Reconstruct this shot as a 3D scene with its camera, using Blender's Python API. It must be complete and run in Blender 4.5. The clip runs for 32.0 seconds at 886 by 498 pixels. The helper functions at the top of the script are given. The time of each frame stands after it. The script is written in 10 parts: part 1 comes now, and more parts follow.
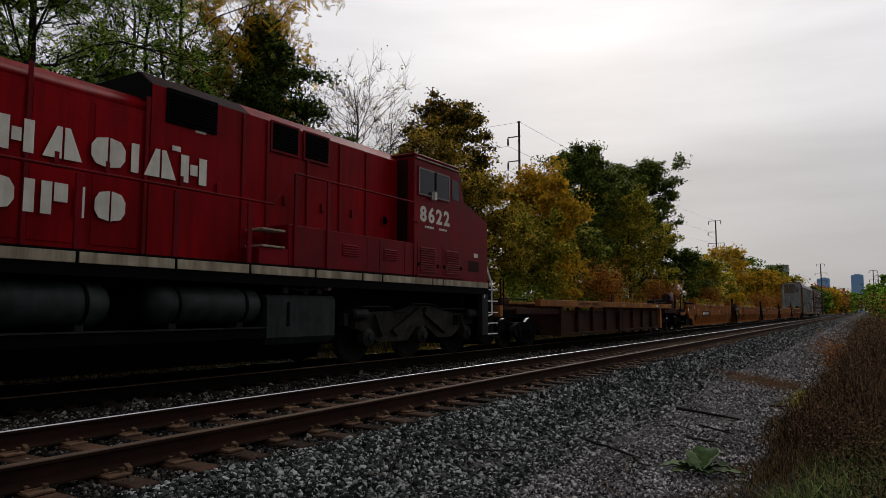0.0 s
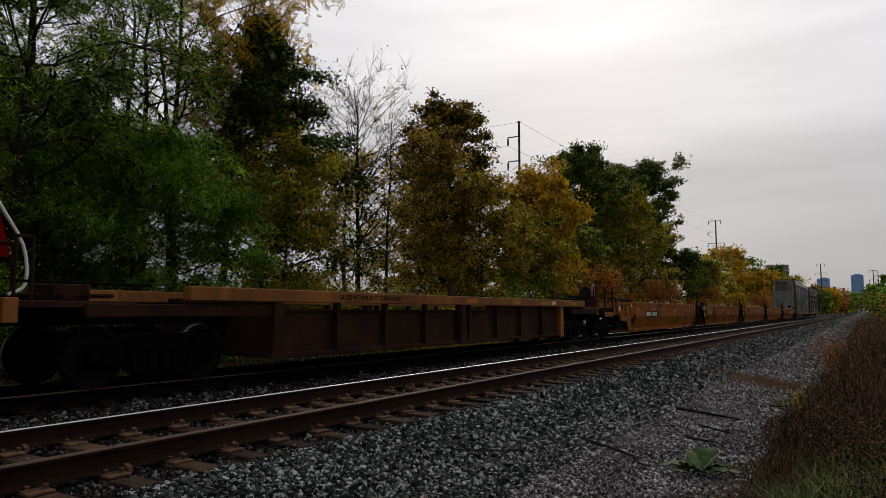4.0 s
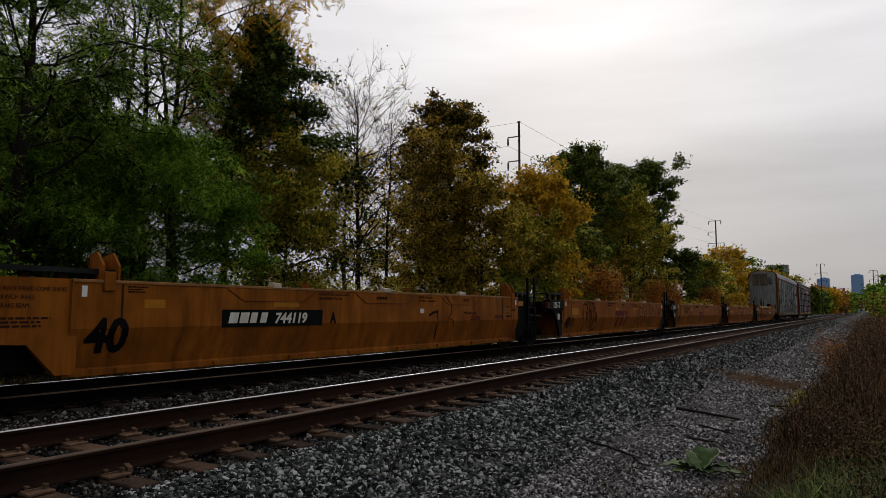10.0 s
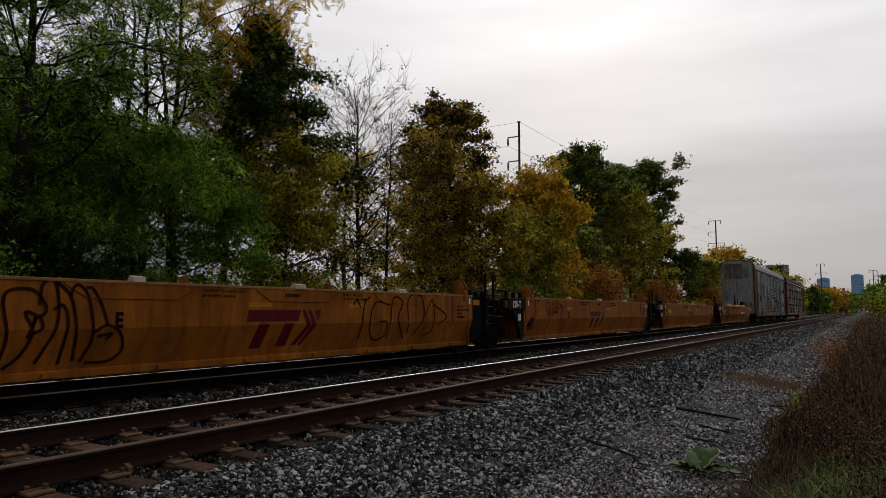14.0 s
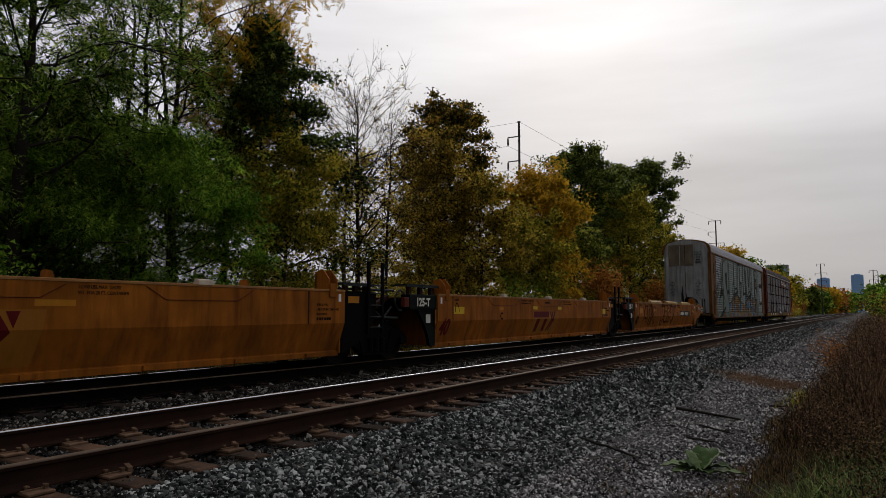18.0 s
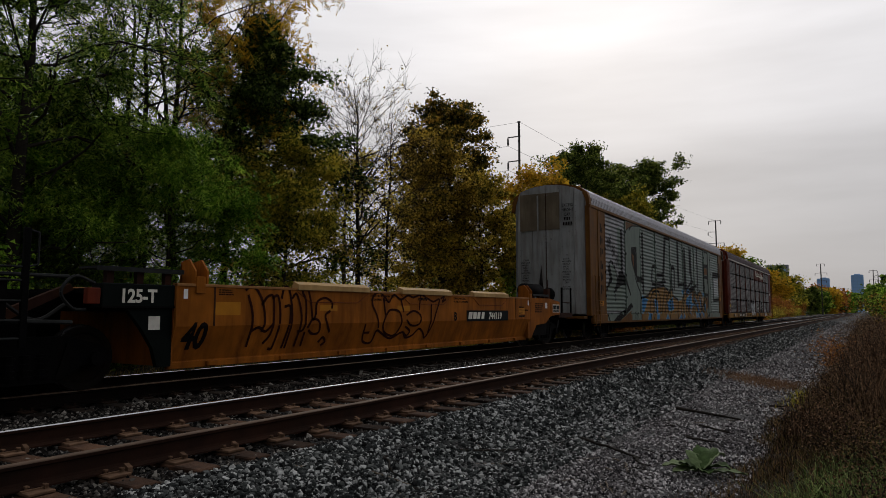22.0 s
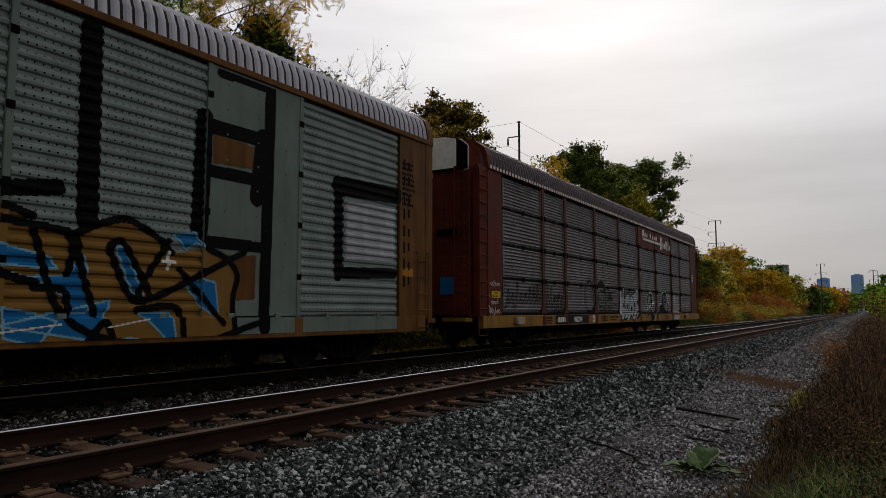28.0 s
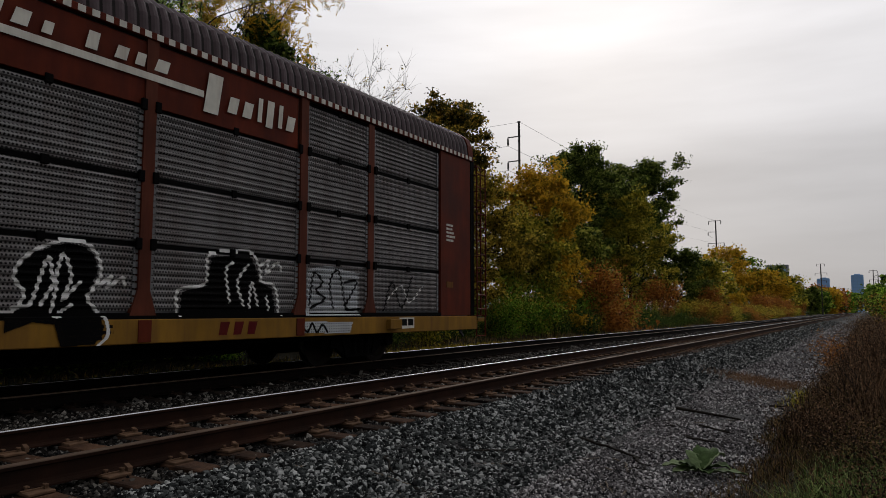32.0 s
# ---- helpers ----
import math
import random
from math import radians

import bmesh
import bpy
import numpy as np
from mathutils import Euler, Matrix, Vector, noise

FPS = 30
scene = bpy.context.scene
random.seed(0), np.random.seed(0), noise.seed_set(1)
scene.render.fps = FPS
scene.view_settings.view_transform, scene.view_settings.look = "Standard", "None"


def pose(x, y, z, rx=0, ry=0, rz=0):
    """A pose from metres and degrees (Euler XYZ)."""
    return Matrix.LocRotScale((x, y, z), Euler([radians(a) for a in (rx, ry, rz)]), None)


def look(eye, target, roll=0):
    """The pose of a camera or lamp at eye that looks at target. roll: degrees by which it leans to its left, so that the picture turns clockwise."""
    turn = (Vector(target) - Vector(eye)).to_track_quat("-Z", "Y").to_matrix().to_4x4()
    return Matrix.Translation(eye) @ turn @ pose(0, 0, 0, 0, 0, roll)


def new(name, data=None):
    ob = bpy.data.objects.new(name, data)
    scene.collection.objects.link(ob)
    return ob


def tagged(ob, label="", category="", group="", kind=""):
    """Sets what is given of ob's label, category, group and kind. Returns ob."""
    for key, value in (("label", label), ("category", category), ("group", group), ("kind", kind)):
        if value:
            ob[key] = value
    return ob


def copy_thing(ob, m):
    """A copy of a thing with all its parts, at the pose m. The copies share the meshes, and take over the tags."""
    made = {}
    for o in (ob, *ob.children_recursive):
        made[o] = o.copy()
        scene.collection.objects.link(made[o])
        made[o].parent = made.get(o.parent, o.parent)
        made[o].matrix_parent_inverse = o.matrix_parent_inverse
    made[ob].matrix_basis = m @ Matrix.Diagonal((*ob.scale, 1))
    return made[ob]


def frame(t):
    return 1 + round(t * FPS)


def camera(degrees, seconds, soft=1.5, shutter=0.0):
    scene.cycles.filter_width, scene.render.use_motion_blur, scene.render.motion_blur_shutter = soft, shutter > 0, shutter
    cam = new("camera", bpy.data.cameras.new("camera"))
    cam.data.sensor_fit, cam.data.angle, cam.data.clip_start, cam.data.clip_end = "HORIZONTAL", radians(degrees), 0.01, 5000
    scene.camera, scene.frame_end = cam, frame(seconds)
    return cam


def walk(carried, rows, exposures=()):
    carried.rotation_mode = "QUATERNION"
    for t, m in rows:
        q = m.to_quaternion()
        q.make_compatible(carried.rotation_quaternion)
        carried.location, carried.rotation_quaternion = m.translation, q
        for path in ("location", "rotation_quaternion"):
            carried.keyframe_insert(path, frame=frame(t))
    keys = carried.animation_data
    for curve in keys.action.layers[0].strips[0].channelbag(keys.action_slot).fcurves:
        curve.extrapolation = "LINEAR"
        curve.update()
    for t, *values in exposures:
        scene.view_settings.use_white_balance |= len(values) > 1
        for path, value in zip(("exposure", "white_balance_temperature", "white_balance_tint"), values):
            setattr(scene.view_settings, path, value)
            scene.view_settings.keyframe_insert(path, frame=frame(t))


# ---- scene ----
cam = camera(66.0, 32.0, soft=0.35)
EYE = Vector((0.0, 0.0, 1.052))
YAW, PITCH = radians(31.605), radians(5.253)
AIM = EYE + Vector((-math.sin(YAW) * math.cos(PITCH), math.cos(YAW) * math.cos(PITCH), math.sin(PITCH)))
walk(cam, [(0.0, look(EYE, AIM)), (32.0, look(EYE, AIM))])

# ---- world and sun: a bright overcast sky, brightest low over the far side of the tracks ----
SUN_DIR = Vector((-0.30, 0.86, 0.42)).normalized()
SUN_ELEV, SUN_ROT = math.asin(SUN_DIR.z), math.atan2(SUN_DIR.x, SUN_DIR.y)


def link(tree, a, b):
    tree.links.new(a, b)


def build_world():
    world = bpy.data.worlds.new("overcast_sky")
    scene.world = world
    world.use_nodes = True
    nt = world.node_tree
    nt.nodes.clear()
    out = nt.nodes.new("ShaderNodeOutputWorld")
    bg = nt.nodes.new("ShaderNodeBackground")
    sky = nt.nodes.new("ShaderNodeTexSky")
    sky.sky_type, sky.sun_disc = "NISHITA", False
    sky.sun_elevation, sky.sun_rotation = SUN_ELEV, SUN_ROT
    sky.air_density, sky.dust_density = 1.0, 3.0
    co = nt.nodes.new("ShaderNodeTexCoord")
    dot = nt.nodes.new("ShaderNodeVectorMath")
    dot.operation = "DOT_PRODUCT"
    dot.inputs[1].default_value = SUN_DIR
    link(nt, co.outputs["Generated"], dot.inputs[0])
    glow = nt.nodes.new("ShaderNodeMapRange")
    glow.interpolation_type = "SMOOTHSTEP"
    glow.inputs["From Min"].default_value, glow.inputs["From Max"].default_value = -0.3, 0.90
    glow.inputs["To Min"].default_value, glow.inputs["To Max"].default_value = SKY_LOW, SKY_HIGH
    link(nt, dot.outputs["Value"], glow.inputs["Value"])
    # flat cloud sheets: stretched noise on a plane above the place
    sep = nt.nodes.new("ShaderNodeSeparateXYZ")
    link(nt, co.outputs["Generated"], sep.inputs[0])
    zc = nt.nodes.new("ShaderNodeMath")
    zc.operation = "MAXIMUM"
    zc.inputs[1].default_value = 0.0
    link(nt, sep.outputs["Z"], zc.inputs[0])
    mp = nt.nodes.new("ShaderNodeMapping")
    mp.inputs["Scale"].default_value = (1.1, 1.1, 7.0)
    link(nt, co.outputs["Generated"], mp.inputs["Vector"])
    cloud = nt.nodes.new("ShaderNodeTexNoise")
    cloud.inputs["Scale"].default_value, cloud.inputs["Detail"].default_value = 1.6, 5.0
    cloud.inputs["Roughness"].default_value = 0.5
    link(nt, mp.outputs[0], cloud.inputs["Vector"])
    cl = nt.nodes.new("ShaderNodeMapRange")
    cl.inputs["From Min"].default_value, cl.inputs["From Max"].default_value = 0.3, 0.72
    cl.inputs["To Min"].default_value, cl.inputs["To Max"].default_value = 0.80, 1.10
    link(nt, cloud.outputs["Fac"], cl.inputs["Value"])
    # cloud sheets look greyer towards the horizon
    hz = nt.nodes.new("ShaderNodeMapRange")
    hz.interpolation_type = "SMOOTHSTEP"
    hz.inputs["From Min"].default_value, hz.inputs["From Max"].default_value = 0.02, 0.42
    hz.inputs["To Min"].default_value, hz.inputs["To Max"].default_value = 0.50, 1.0
    link(nt, zc.outputs[0], hz.inputs["Value"])
    m1 = nt.nodes.new("ShaderNodeMath")
    m1.operation = "MULTIPLY"
    link(nt, glow.outputs[0], m1.inputs[0])
    link(nt, cl.outputs[0], m1.inputs[1])
    m2 = nt.nodes.new("ShaderNodeMath")
    m2.operation = "MULTIPLY"
    link(nt, m1.outputs[0], m2.inputs[0])
    link(nt, hz.outputs[0], m2.inputs[1])
    tint = nt.nodes.new("ShaderNodeVectorMath")
    tint.operation = "SCALE"
    tint.inputs[0].default_value = (1.0, 0.984, 1.010)
    link(nt, m2.outputs[0], tint.inputs["Scale"])
    mix = nt.nodes.new("ShaderNodeMix")
    mix.data_type = "RGBA"
    mix.inputs["Factor"].default_value = 0.97
    scale_sky = nt.nodes.new("ShaderNodeVectorMath")
    scale_sky.operation = "SCALE"
    scale_sky.inputs["Scale"].default_value = 0.1
    link(nt, sky.outputs[0], scale_sky.inputs[0])
    link(nt, scale_sky.outputs[0], mix.inputs[6])
    link(nt, tint.outputs[0], mix.inputs[7])
    link(nt, mix.outputs[2], bg.inputs["Color"])
    bg.inputs["Strength"].default_value = 1.0
    link(nt, bg.outputs[0], out.inputs[0])


SKY_LOW, SKY_HIGH = 0.36, 0.86
build_world()
sun = new("sun", bpy.data.lights.new("sun", "SUN"))
sun.data.energy, sun.data.angle, sun.data.color = 0.5, radians(25), (1.0, 0.96, 0.9)
sun.matrix_world = look(SUN_DIR * 100, (0, 0, 0))
scene.view_settings.exposure = 0.0


# ---- mesh helpers ----
def mesh_np(name, verts, faces, materials=(), mat_index=None, smooth=False):
    """A mesh from arrays: verts (n, 3), faces (m, k), all with k corners."""
    verts, faces = np.asarray(verts, np.float32), np.asarray(faces, np.int32)
    me = bpy.data.meshes.new(name)
    m, k = faces.shape
    me.vertices.add(len(verts))
    me.vertices.foreach_set("co", verts.ravel())
    me.loops.add(m * k)
    me.loops.foreach_set("vertex_index", faces.ravel())
    me.polygons.add(m)
    me.polygons.foreach_set("loop_start", np.arange(0, m * k, k, dtype=np.int32))
    me.polygons.foreach_set("loop_total", np.full(m, k, np.int32))
    if mat_index is not None:
        me.polygons.foreach_set("material_index", np.asarray(mat_index, np.int32))
    me.polygons.foreach_set("use_smooth", np.full(m, smooth, bool))
    for mt in materials:
        me.materials.append(mt)
    me.update(calc_edges=True)
    me.validate()
    return me


def bm_mesh(name, bm, material, smooth=False):
    bmesh.ops.recalc_face_normals(bm, faces=bm.faces[:])
    me = bpy.data.meshes.new(name)
    bm.to_mesh(me)
    bm.free()
    me.materials.append(material)
    if smooth:
        me.polygons.foreach_set("use_smooth", np.full(len(me.polygons), True, bool))
    return me


def part(name, bm, material, parent=None, label="", smooth=False):
    """Links a bmesh (or a mesh) as one mesh object under a thing or part."""
    me = bm if isinstance(bm, bpy.types.Mesh) else bm_mesh(name, bm, material, smooth)
    ob = new(name, me)
    if parent is not None:
        ob.parent = parent
    return tagged(ob, label)


def thing(name, label, category, at=(0, 0, 0), group="", kind=""):
    ob = new(name)
    ob.location = at
    ob.empty_display_size = 0.3
    return tagged(ob, label, category, group, kind)


def box(bm, x, y, z, bev=0.0):
    vs = [bm.verts.new((a, b, c)) for a in x for b in y for c in z]
    fs = [bm.faces.new([vs[i] for i in q]) for q in
          ((0, 1, 3, 2), (4, 6, 7, 5), (0, 4, 5, 1), (2, 3, 7, 6), (0, 2, 6, 4), (1, 5, 7, 3))]
    if bev:
        es = list({e for f in fs for e in f.edges})
        bmesh.ops.bevel(bm, geom=es, offset=bev, segments=1, affect="EDGES")
    return bm


def boxed(x, y, z, bev=0.0):
    return box(bmesh.new(), x, y, z, bev)


def prism(bm, pts, a, b, axis="x"):
    """A closed outline pushed along an axis from a to b. The outline is (y, z) for x, (x, z) for y, (x, y) for z."""
    def at(p, h):
        return {"x": (h, p[0], p[1]), "y": (p[0], h, p[1]), "z": (p[0], p[1], h)}[axis]
    lo = [bm.verts.new(at(p, a)) for p in pts]
    hi = [bm.verts.new(at(p, b)) for p in pts]
    bm.faces.new(lo), bm.faces.new(hi[::-1])
    n = len(pts)
    for i in range(n):
        bm.faces.new((lo[i], lo[(i + 1) % n], hi[(i + 1) % n], hi[i]))
    return bm


def frustum(bm, p, q, r0, r1, seg=10):
    """A round bar or cone from p to q."""
    p, q = Vector(p), Vector(q)
    d = (q - p).normalized()
    s = d.orthogonal().normalized()
    t = d.cross(s)
    a = [bm.verts.new(p + (s * math.cos(k) + t * math.sin(k)) * r0) for k in np.arange(seg) * math.tau / seg]
    b = [bm.verts.new(q + (s * math.cos(k) + t * math.sin(k)) * r1) for k in np.arange(seg) * math.tau / seg]
    bm.faces.new(a[::-1]), bm.faces.new(b)
    for i in range(seg):
        bm.faces.new((a[i], a[(i + 1) % seg], b[(i + 1) % seg], b[i]))
    return bm


def tube(bm, pts, r, seg=6):
    for p, q in zip(pts, pts[1:]):
        frustum(bm, p, q, r, r, seg)
    return bm


def lathe(bm, profile, seg=24, axis="x", at=(0, 0, 0)):
    """A turned body: profile of (along, radius), closed at its ends."""
    rings = []
    for h, r in profile:
        ring = []
        for k in range(seg):
            c, s = r * math.cos(k * math.tau / seg), r * math.sin(k * math.tau / seg)
            v = {"x": (h, c, s), "y": (c, h, s), "z": (c, s, h)}[axis]
            ring.append(bm.verts.new((v[0] + at[0], v[1] + at[1], v[2] + at[2])))
        rings.append(ring)
    for a, b in zip(rings, rings[1:]):
        for i in range(seg):
            bm.faces.new((a[i], a[(i + 1) % seg], b[(i + 1) % seg], b[i]))
    bm.faces.new(rings[0][::-1]), bm.faces.new(rings[-1])
    return bm


def curve_pts(pts, n=6):
    """Points of a smooth line through pts (Catmull-Rom)."""
    p = [Vector(q) for q in pts]
    p = [p[0] * 2 - p[1]] + p + [p[-1] * 2 - p[-2]]
    out = []
    for i in range(1, len(p) - 2):
        for k in range(n):
            t = k / n
            out.append(0.5 * (2 * p[i] + (p[i + 1] - p[i - 1]) * t + (2 * p[i - 1] - 5 * p[i] + 4 * p[i + 1] - p[i + 2]) * t * t
                              + (3 * p[i] - p[i - 1] - 3 * p[i + 1] + p[i + 2]) * t ** 3))
    return out + [p[-2]]


def ribbon(bm, pts, width, x, n=6, thick=0.003):
    """A painted line on a side wall: (y, z) points, smooth, as a thin raised strip at x."""
    line = curve_pts([(q[0], q[1], 0) for q in pts], n)
    lo, hi = [], []
    for i, p in enumerate(line):
        d = (line[min(i + 1, len(line) - 1)] - line[max(i - 1, 0)])
        d = Vector((-d.y, d.x, 0)).normalized() * width / 2
        for row, s in ((lo, -1), (hi, 1)):
            q = p + d * s
            row.append((bm.verts.new((x, q.x, q.y)), bm.verts.new((x + thick, q.x, q.y))))
    for i in range(len(line) - 1):
        bm.faces.new((lo[i][1], lo[i + 1][1], hi[i + 1][1], hi[i][1]))
        bm.faces.new((lo[i][0], hi[i][0], hi[i + 1][0], lo[i + 1][0]))
        bm.faces.new((lo[i][0], lo[i + 1][0], lo[i + 1][1], lo[i][1]))
        bm.faces.new((hi[i][0], hi[i][1], hi[i + 1][1], hi[i + 1][0]))
    return bm


def lettering(name, words, size, material, parent, x, y, z, shear=0.0, squeeze=1.0, bold=0.0, turned=False, label="", wrap=None, spacing=1.0):
    """Raised painted letters on the side that faces +x (or, turned, on the end that faces -y), from the lower left corner."""
    cu = bpy.data.curves.new(name, "FONT")
    cu.body, cu.size, cu.extrude, cu.shear, cu.offset = words, size, 0.0015, shear, bold
    cu.resolution_u, cu.space_character = 3, spacing
    tmp = bpy.data.objects.new(name, cu)
    scene.collection.objects.link(tmp)
    me = bpy.data.meshes.new_from_object(tmp.evaluated_get(bpy.context.evaluated_depsgraph_get()))
    bpy.data.objects.remove(tmp)
    bpy.data.curves.remove(cu)
    if wrap:
        # cut the letters along the fold of the plate, so that they can bend with it
        bm = bmesh.new()
        bm.from_mesh(me)
        bmesh.ops.bisect_plane(bm, geom=bm.verts[:] + bm.edges[:] + bm.faces[:], plane_co=(0, wrap[1] - z, 0), plane_no=(0, 1, 0))
        bm.to_mesh(me)
        bm.free()
    co = np.zeros(len(me.vertices) * 3, np.float32)
    me.vertices.foreach_get("co", co)
    co = co.reshape(-1, 3)
    if turned:
        co = np.stack([x + co[:, 0] * squeeze, y - co[:, 2], z + co[:, 1]], 1)
    else:
        co = np.stack([x + co[:, 2], y + co[:, 0] * squeeze, z + co[:, 1]], 1)
        if wrap:
            co[:, 0] += [wrap[0](v) for v in co[:, 2]]
    me.vertices.foreach_set("co", co.astype(np.float32).ravel())
    me.materials.clear()
    me.materials.append(material)
    me.update()
    return part(name, me, material, parent, label)


# ---- materials ----
def mat(name, col, rough=0.6, metal=0.0, var=0.25, scale=2.0, dirt=None, dirt_amt=0.4, streak=True, bump=0.15, bscale=50.0,
        rand=0.0, spec=0.07):
    m = bpy.data.materials.new(name)
    m.use_nodes = True
    nt = m.node_tree
    b = nt.nodes["Principled BSDF"]
    b.inputs["Roughness"].default_value, b.inputs["Metallic"].default_value = rough, metal
    b.inputs["Specular IOR Level"].default_value = spec
    co = nt.nodes.new("ShaderNodeTexCoord")
    n1 = nt.nodes.new("ShaderNodeTexNoise")
    n1.inputs["Scale"].default_value, n1.inputs["Detail"].default_value = scale, 6
    link(nt, co.outputs["Object"], n1.inputs["Vector"])
    r1 = nt.nodes.new("ShaderNodeMapRange")
    r1.inputs["From Min"].default_value, r1.inputs["From Max"].default_value = 0.3, 0.7
    r1.inputs["To Min"].default_value, r1.inputs["To Max"].default_value = 1 - var, 1 + var
    link(nt, n1.outputs["Fac"], r1.inputs["Value"])
    c = nt.nodes.new("ShaderNodeVectorMath")
    c.operation = "SCALE"
    c.inputs[0].default_value = col
    link(nt, r1.outputs[0], c.inputs["Scale"])
    colour = c.outputs[0]
    if dirt is not None:
        mp = nt.nodes.new("ShaderNodeMapping")
        mp.inputs["Scale"].default_value = (3.0, 3.0, 0.35) if streak else (1.0, 1.0, 1.0)
        link(nt, co.outputs["Object"], mp.inputs["Vector"])
        n2 = nt.nodes.new("ShaderNodeTexNoise")
        n2.inputs["Scale"].default_value, n2.inputs["Detail"].default_value, n2.inputs["Roughness"].default_value = 1.7, 9, 0.65
        link(nt, mp.outputs[0], n2.inputs["Vector"])
        r2 = nt.nodes.new("ShaderNodeMapRange")
        r2.inputs["From Min"].default_value, r2.inputs["From Max"].default_value = 0.42, 0.72
        r2.inputs["To Max"].default_value = dirt_amt
        link(nt, n2.outputs["Fac"], r2.inputs["Value"])
        mx = nt.nodes.new("ShaderNodeMix")
        mx.data_type = "RGBA"
        mx.inputs[7].default_value = (*dirt, 1)
        link(nt, r2.outputs[0], mx.inputs["Factor"])
        link(nt, colour, mx.inputs[6])
        colour = mx.outputs[2]
    if rand:
        oi = nt.nodes.new("ShaderNodeObjectInfo")
        r3 = nt.nodes.new("ShaderNodeMapRange")
        r3.inputs["To Min"].default_value, r3.inputs["To Max"].default_value = 1 - rand, 1 + rand
        link(nt, oi.outputs["Random"], r3.inputs["Value"])
        sc = nt.nodes.new("ShaderNodeVectorMath")
        sc.operation = "SCALE"
        link(nt, colour, sc.inputs[0])
        link(nt, r3.outputs[0], sc.inputs["Scale"])
        colour = sc.outputs[0]
    link(nt, colour, b.inputs["Base Color"])
    n3 = nt.nodes.new("ShaderNodeTexNoise")
    n3.inputs["Scale"].default_value, n3.inputs["Detail"].default_value = bscale, 4
    link(nt, co.outputs["Object"], n3.inputs["Vector"])
    bp = nt.nodes.new("ShaderNodeBump")
    bp.inputs["Strength"].default_value, bp.inputs["Distance"].default_value = bump, 0.01
    link(nt, n3.outputs["Fac"], bp.inputs["Height"])
    link(nt, bp.outputs[0], b.inputs["Normal"])
    r4 = nt.nodes.new("ShaderNodeMapRange")
    r4.inputs["To Min"].default_value, r4.inputs["To Max"].default_value = max(rough - 0.15, 0.05), min(rough + 0.15, 1)
    link(nt, n1.outputs["Fac"], r4.inputs["Value"])
    link(nt, r4.outputs[0], b.inputs["Roughness"])
    return m


def island_mat(name, cols, rough=0.7, translucent=0.0, scale=0.6, patch=0.5):
    """For leaves, blades and stones: each loose piece takes its own colour between the given ones, drifting in large patches."""
    m = bpy.data.materials.new(name)
    m.use_nodes = True
    nt = m.node_tree
    b = nt.nodes["Principled BSDF"]
    b.inputs["Roughness"].default_value = rough
    b.inputs["Specular IOR Level"].default_value = 0.08
    ge = nt.nodes.new("ShaderNodeNewGeometry")
    co = nt.nodes.new("ShaderNodeTexCoord")
    n1 = nt.nodes.new("ShaderNodeTexNoise")
    n1.inputs["Scale"].default_value, n1.inputs["Detail"].default_value = scale, 3
    link(nt, co.outputs["Object"], n1.inputs["Vector"])
    mr = nt.nodes.new("ShaderNodeMapRange")
    mr.inputs["From Min"].default_value, mr.inputs["From Max"].default_value = 0.3, 0.7
    link(nt, n1.outputs["Fac"], mr.inputs["Value"])
    mixv = nt.nodes.new("ShaderNodeMix")
    mixv.inputs["Factor"].default_value = patch
    link(nt, ge.outputs["Random Per Island"], mixv.inputs[2])
    link(nt, mr.outputs[0], mixv.inputs[3])
    ramp = nt.nodes.new("ShaderNodeValToRGB")
    el = ramp.color_ramp.elements
    while len(el) < len(cols):
        el.new(0.5)
    for i, c in enumerate(cols):
        el[i].position = 0.12 + 0.76 * i / max(len(cols) - 1, 1)
        el[i].color = (*c, 1)
    link(nt, mixv.outputs[0], ramp.inputs[0])
    link(nt, ramp.outputs[0], b.inputs["Base Color"])
    if translucent:
        out = nt.nodes["Material Output"]
        tr = nt.nodes.new("ShaderNodeBsdfTranslucent")
        link(nt, ramp.outputs[0], tr.inputs["Color"])
        ms = nt.nodes.new("ShaderNodeMixShader")
        ms.inputs[0].default_value = translucent
        link(nt, b.outputs[0], ms.inputs[1])
        link(nt, tr.outputs[0], ms.inputs[2])
        link(nt, ms.outputs[0], out.inputs["Surface"])
    return m


def glass_mat(name, col=(0.02, 0.025, 0.03), rough=0.06):
    m = bpy.data.materials.new(name)
    m.use_nodes = True
    b = m.node_tree.nodes["Principled BSDF"]
    b.inputs["Base Color"].default_value = (*col, 1)
    b.inputs["Roughness"].default_value = rough
    b.inputs["IOR"].default_value = 1.5
    b.inputs["Specular IOR Level"].default_value = 0.2
    return m


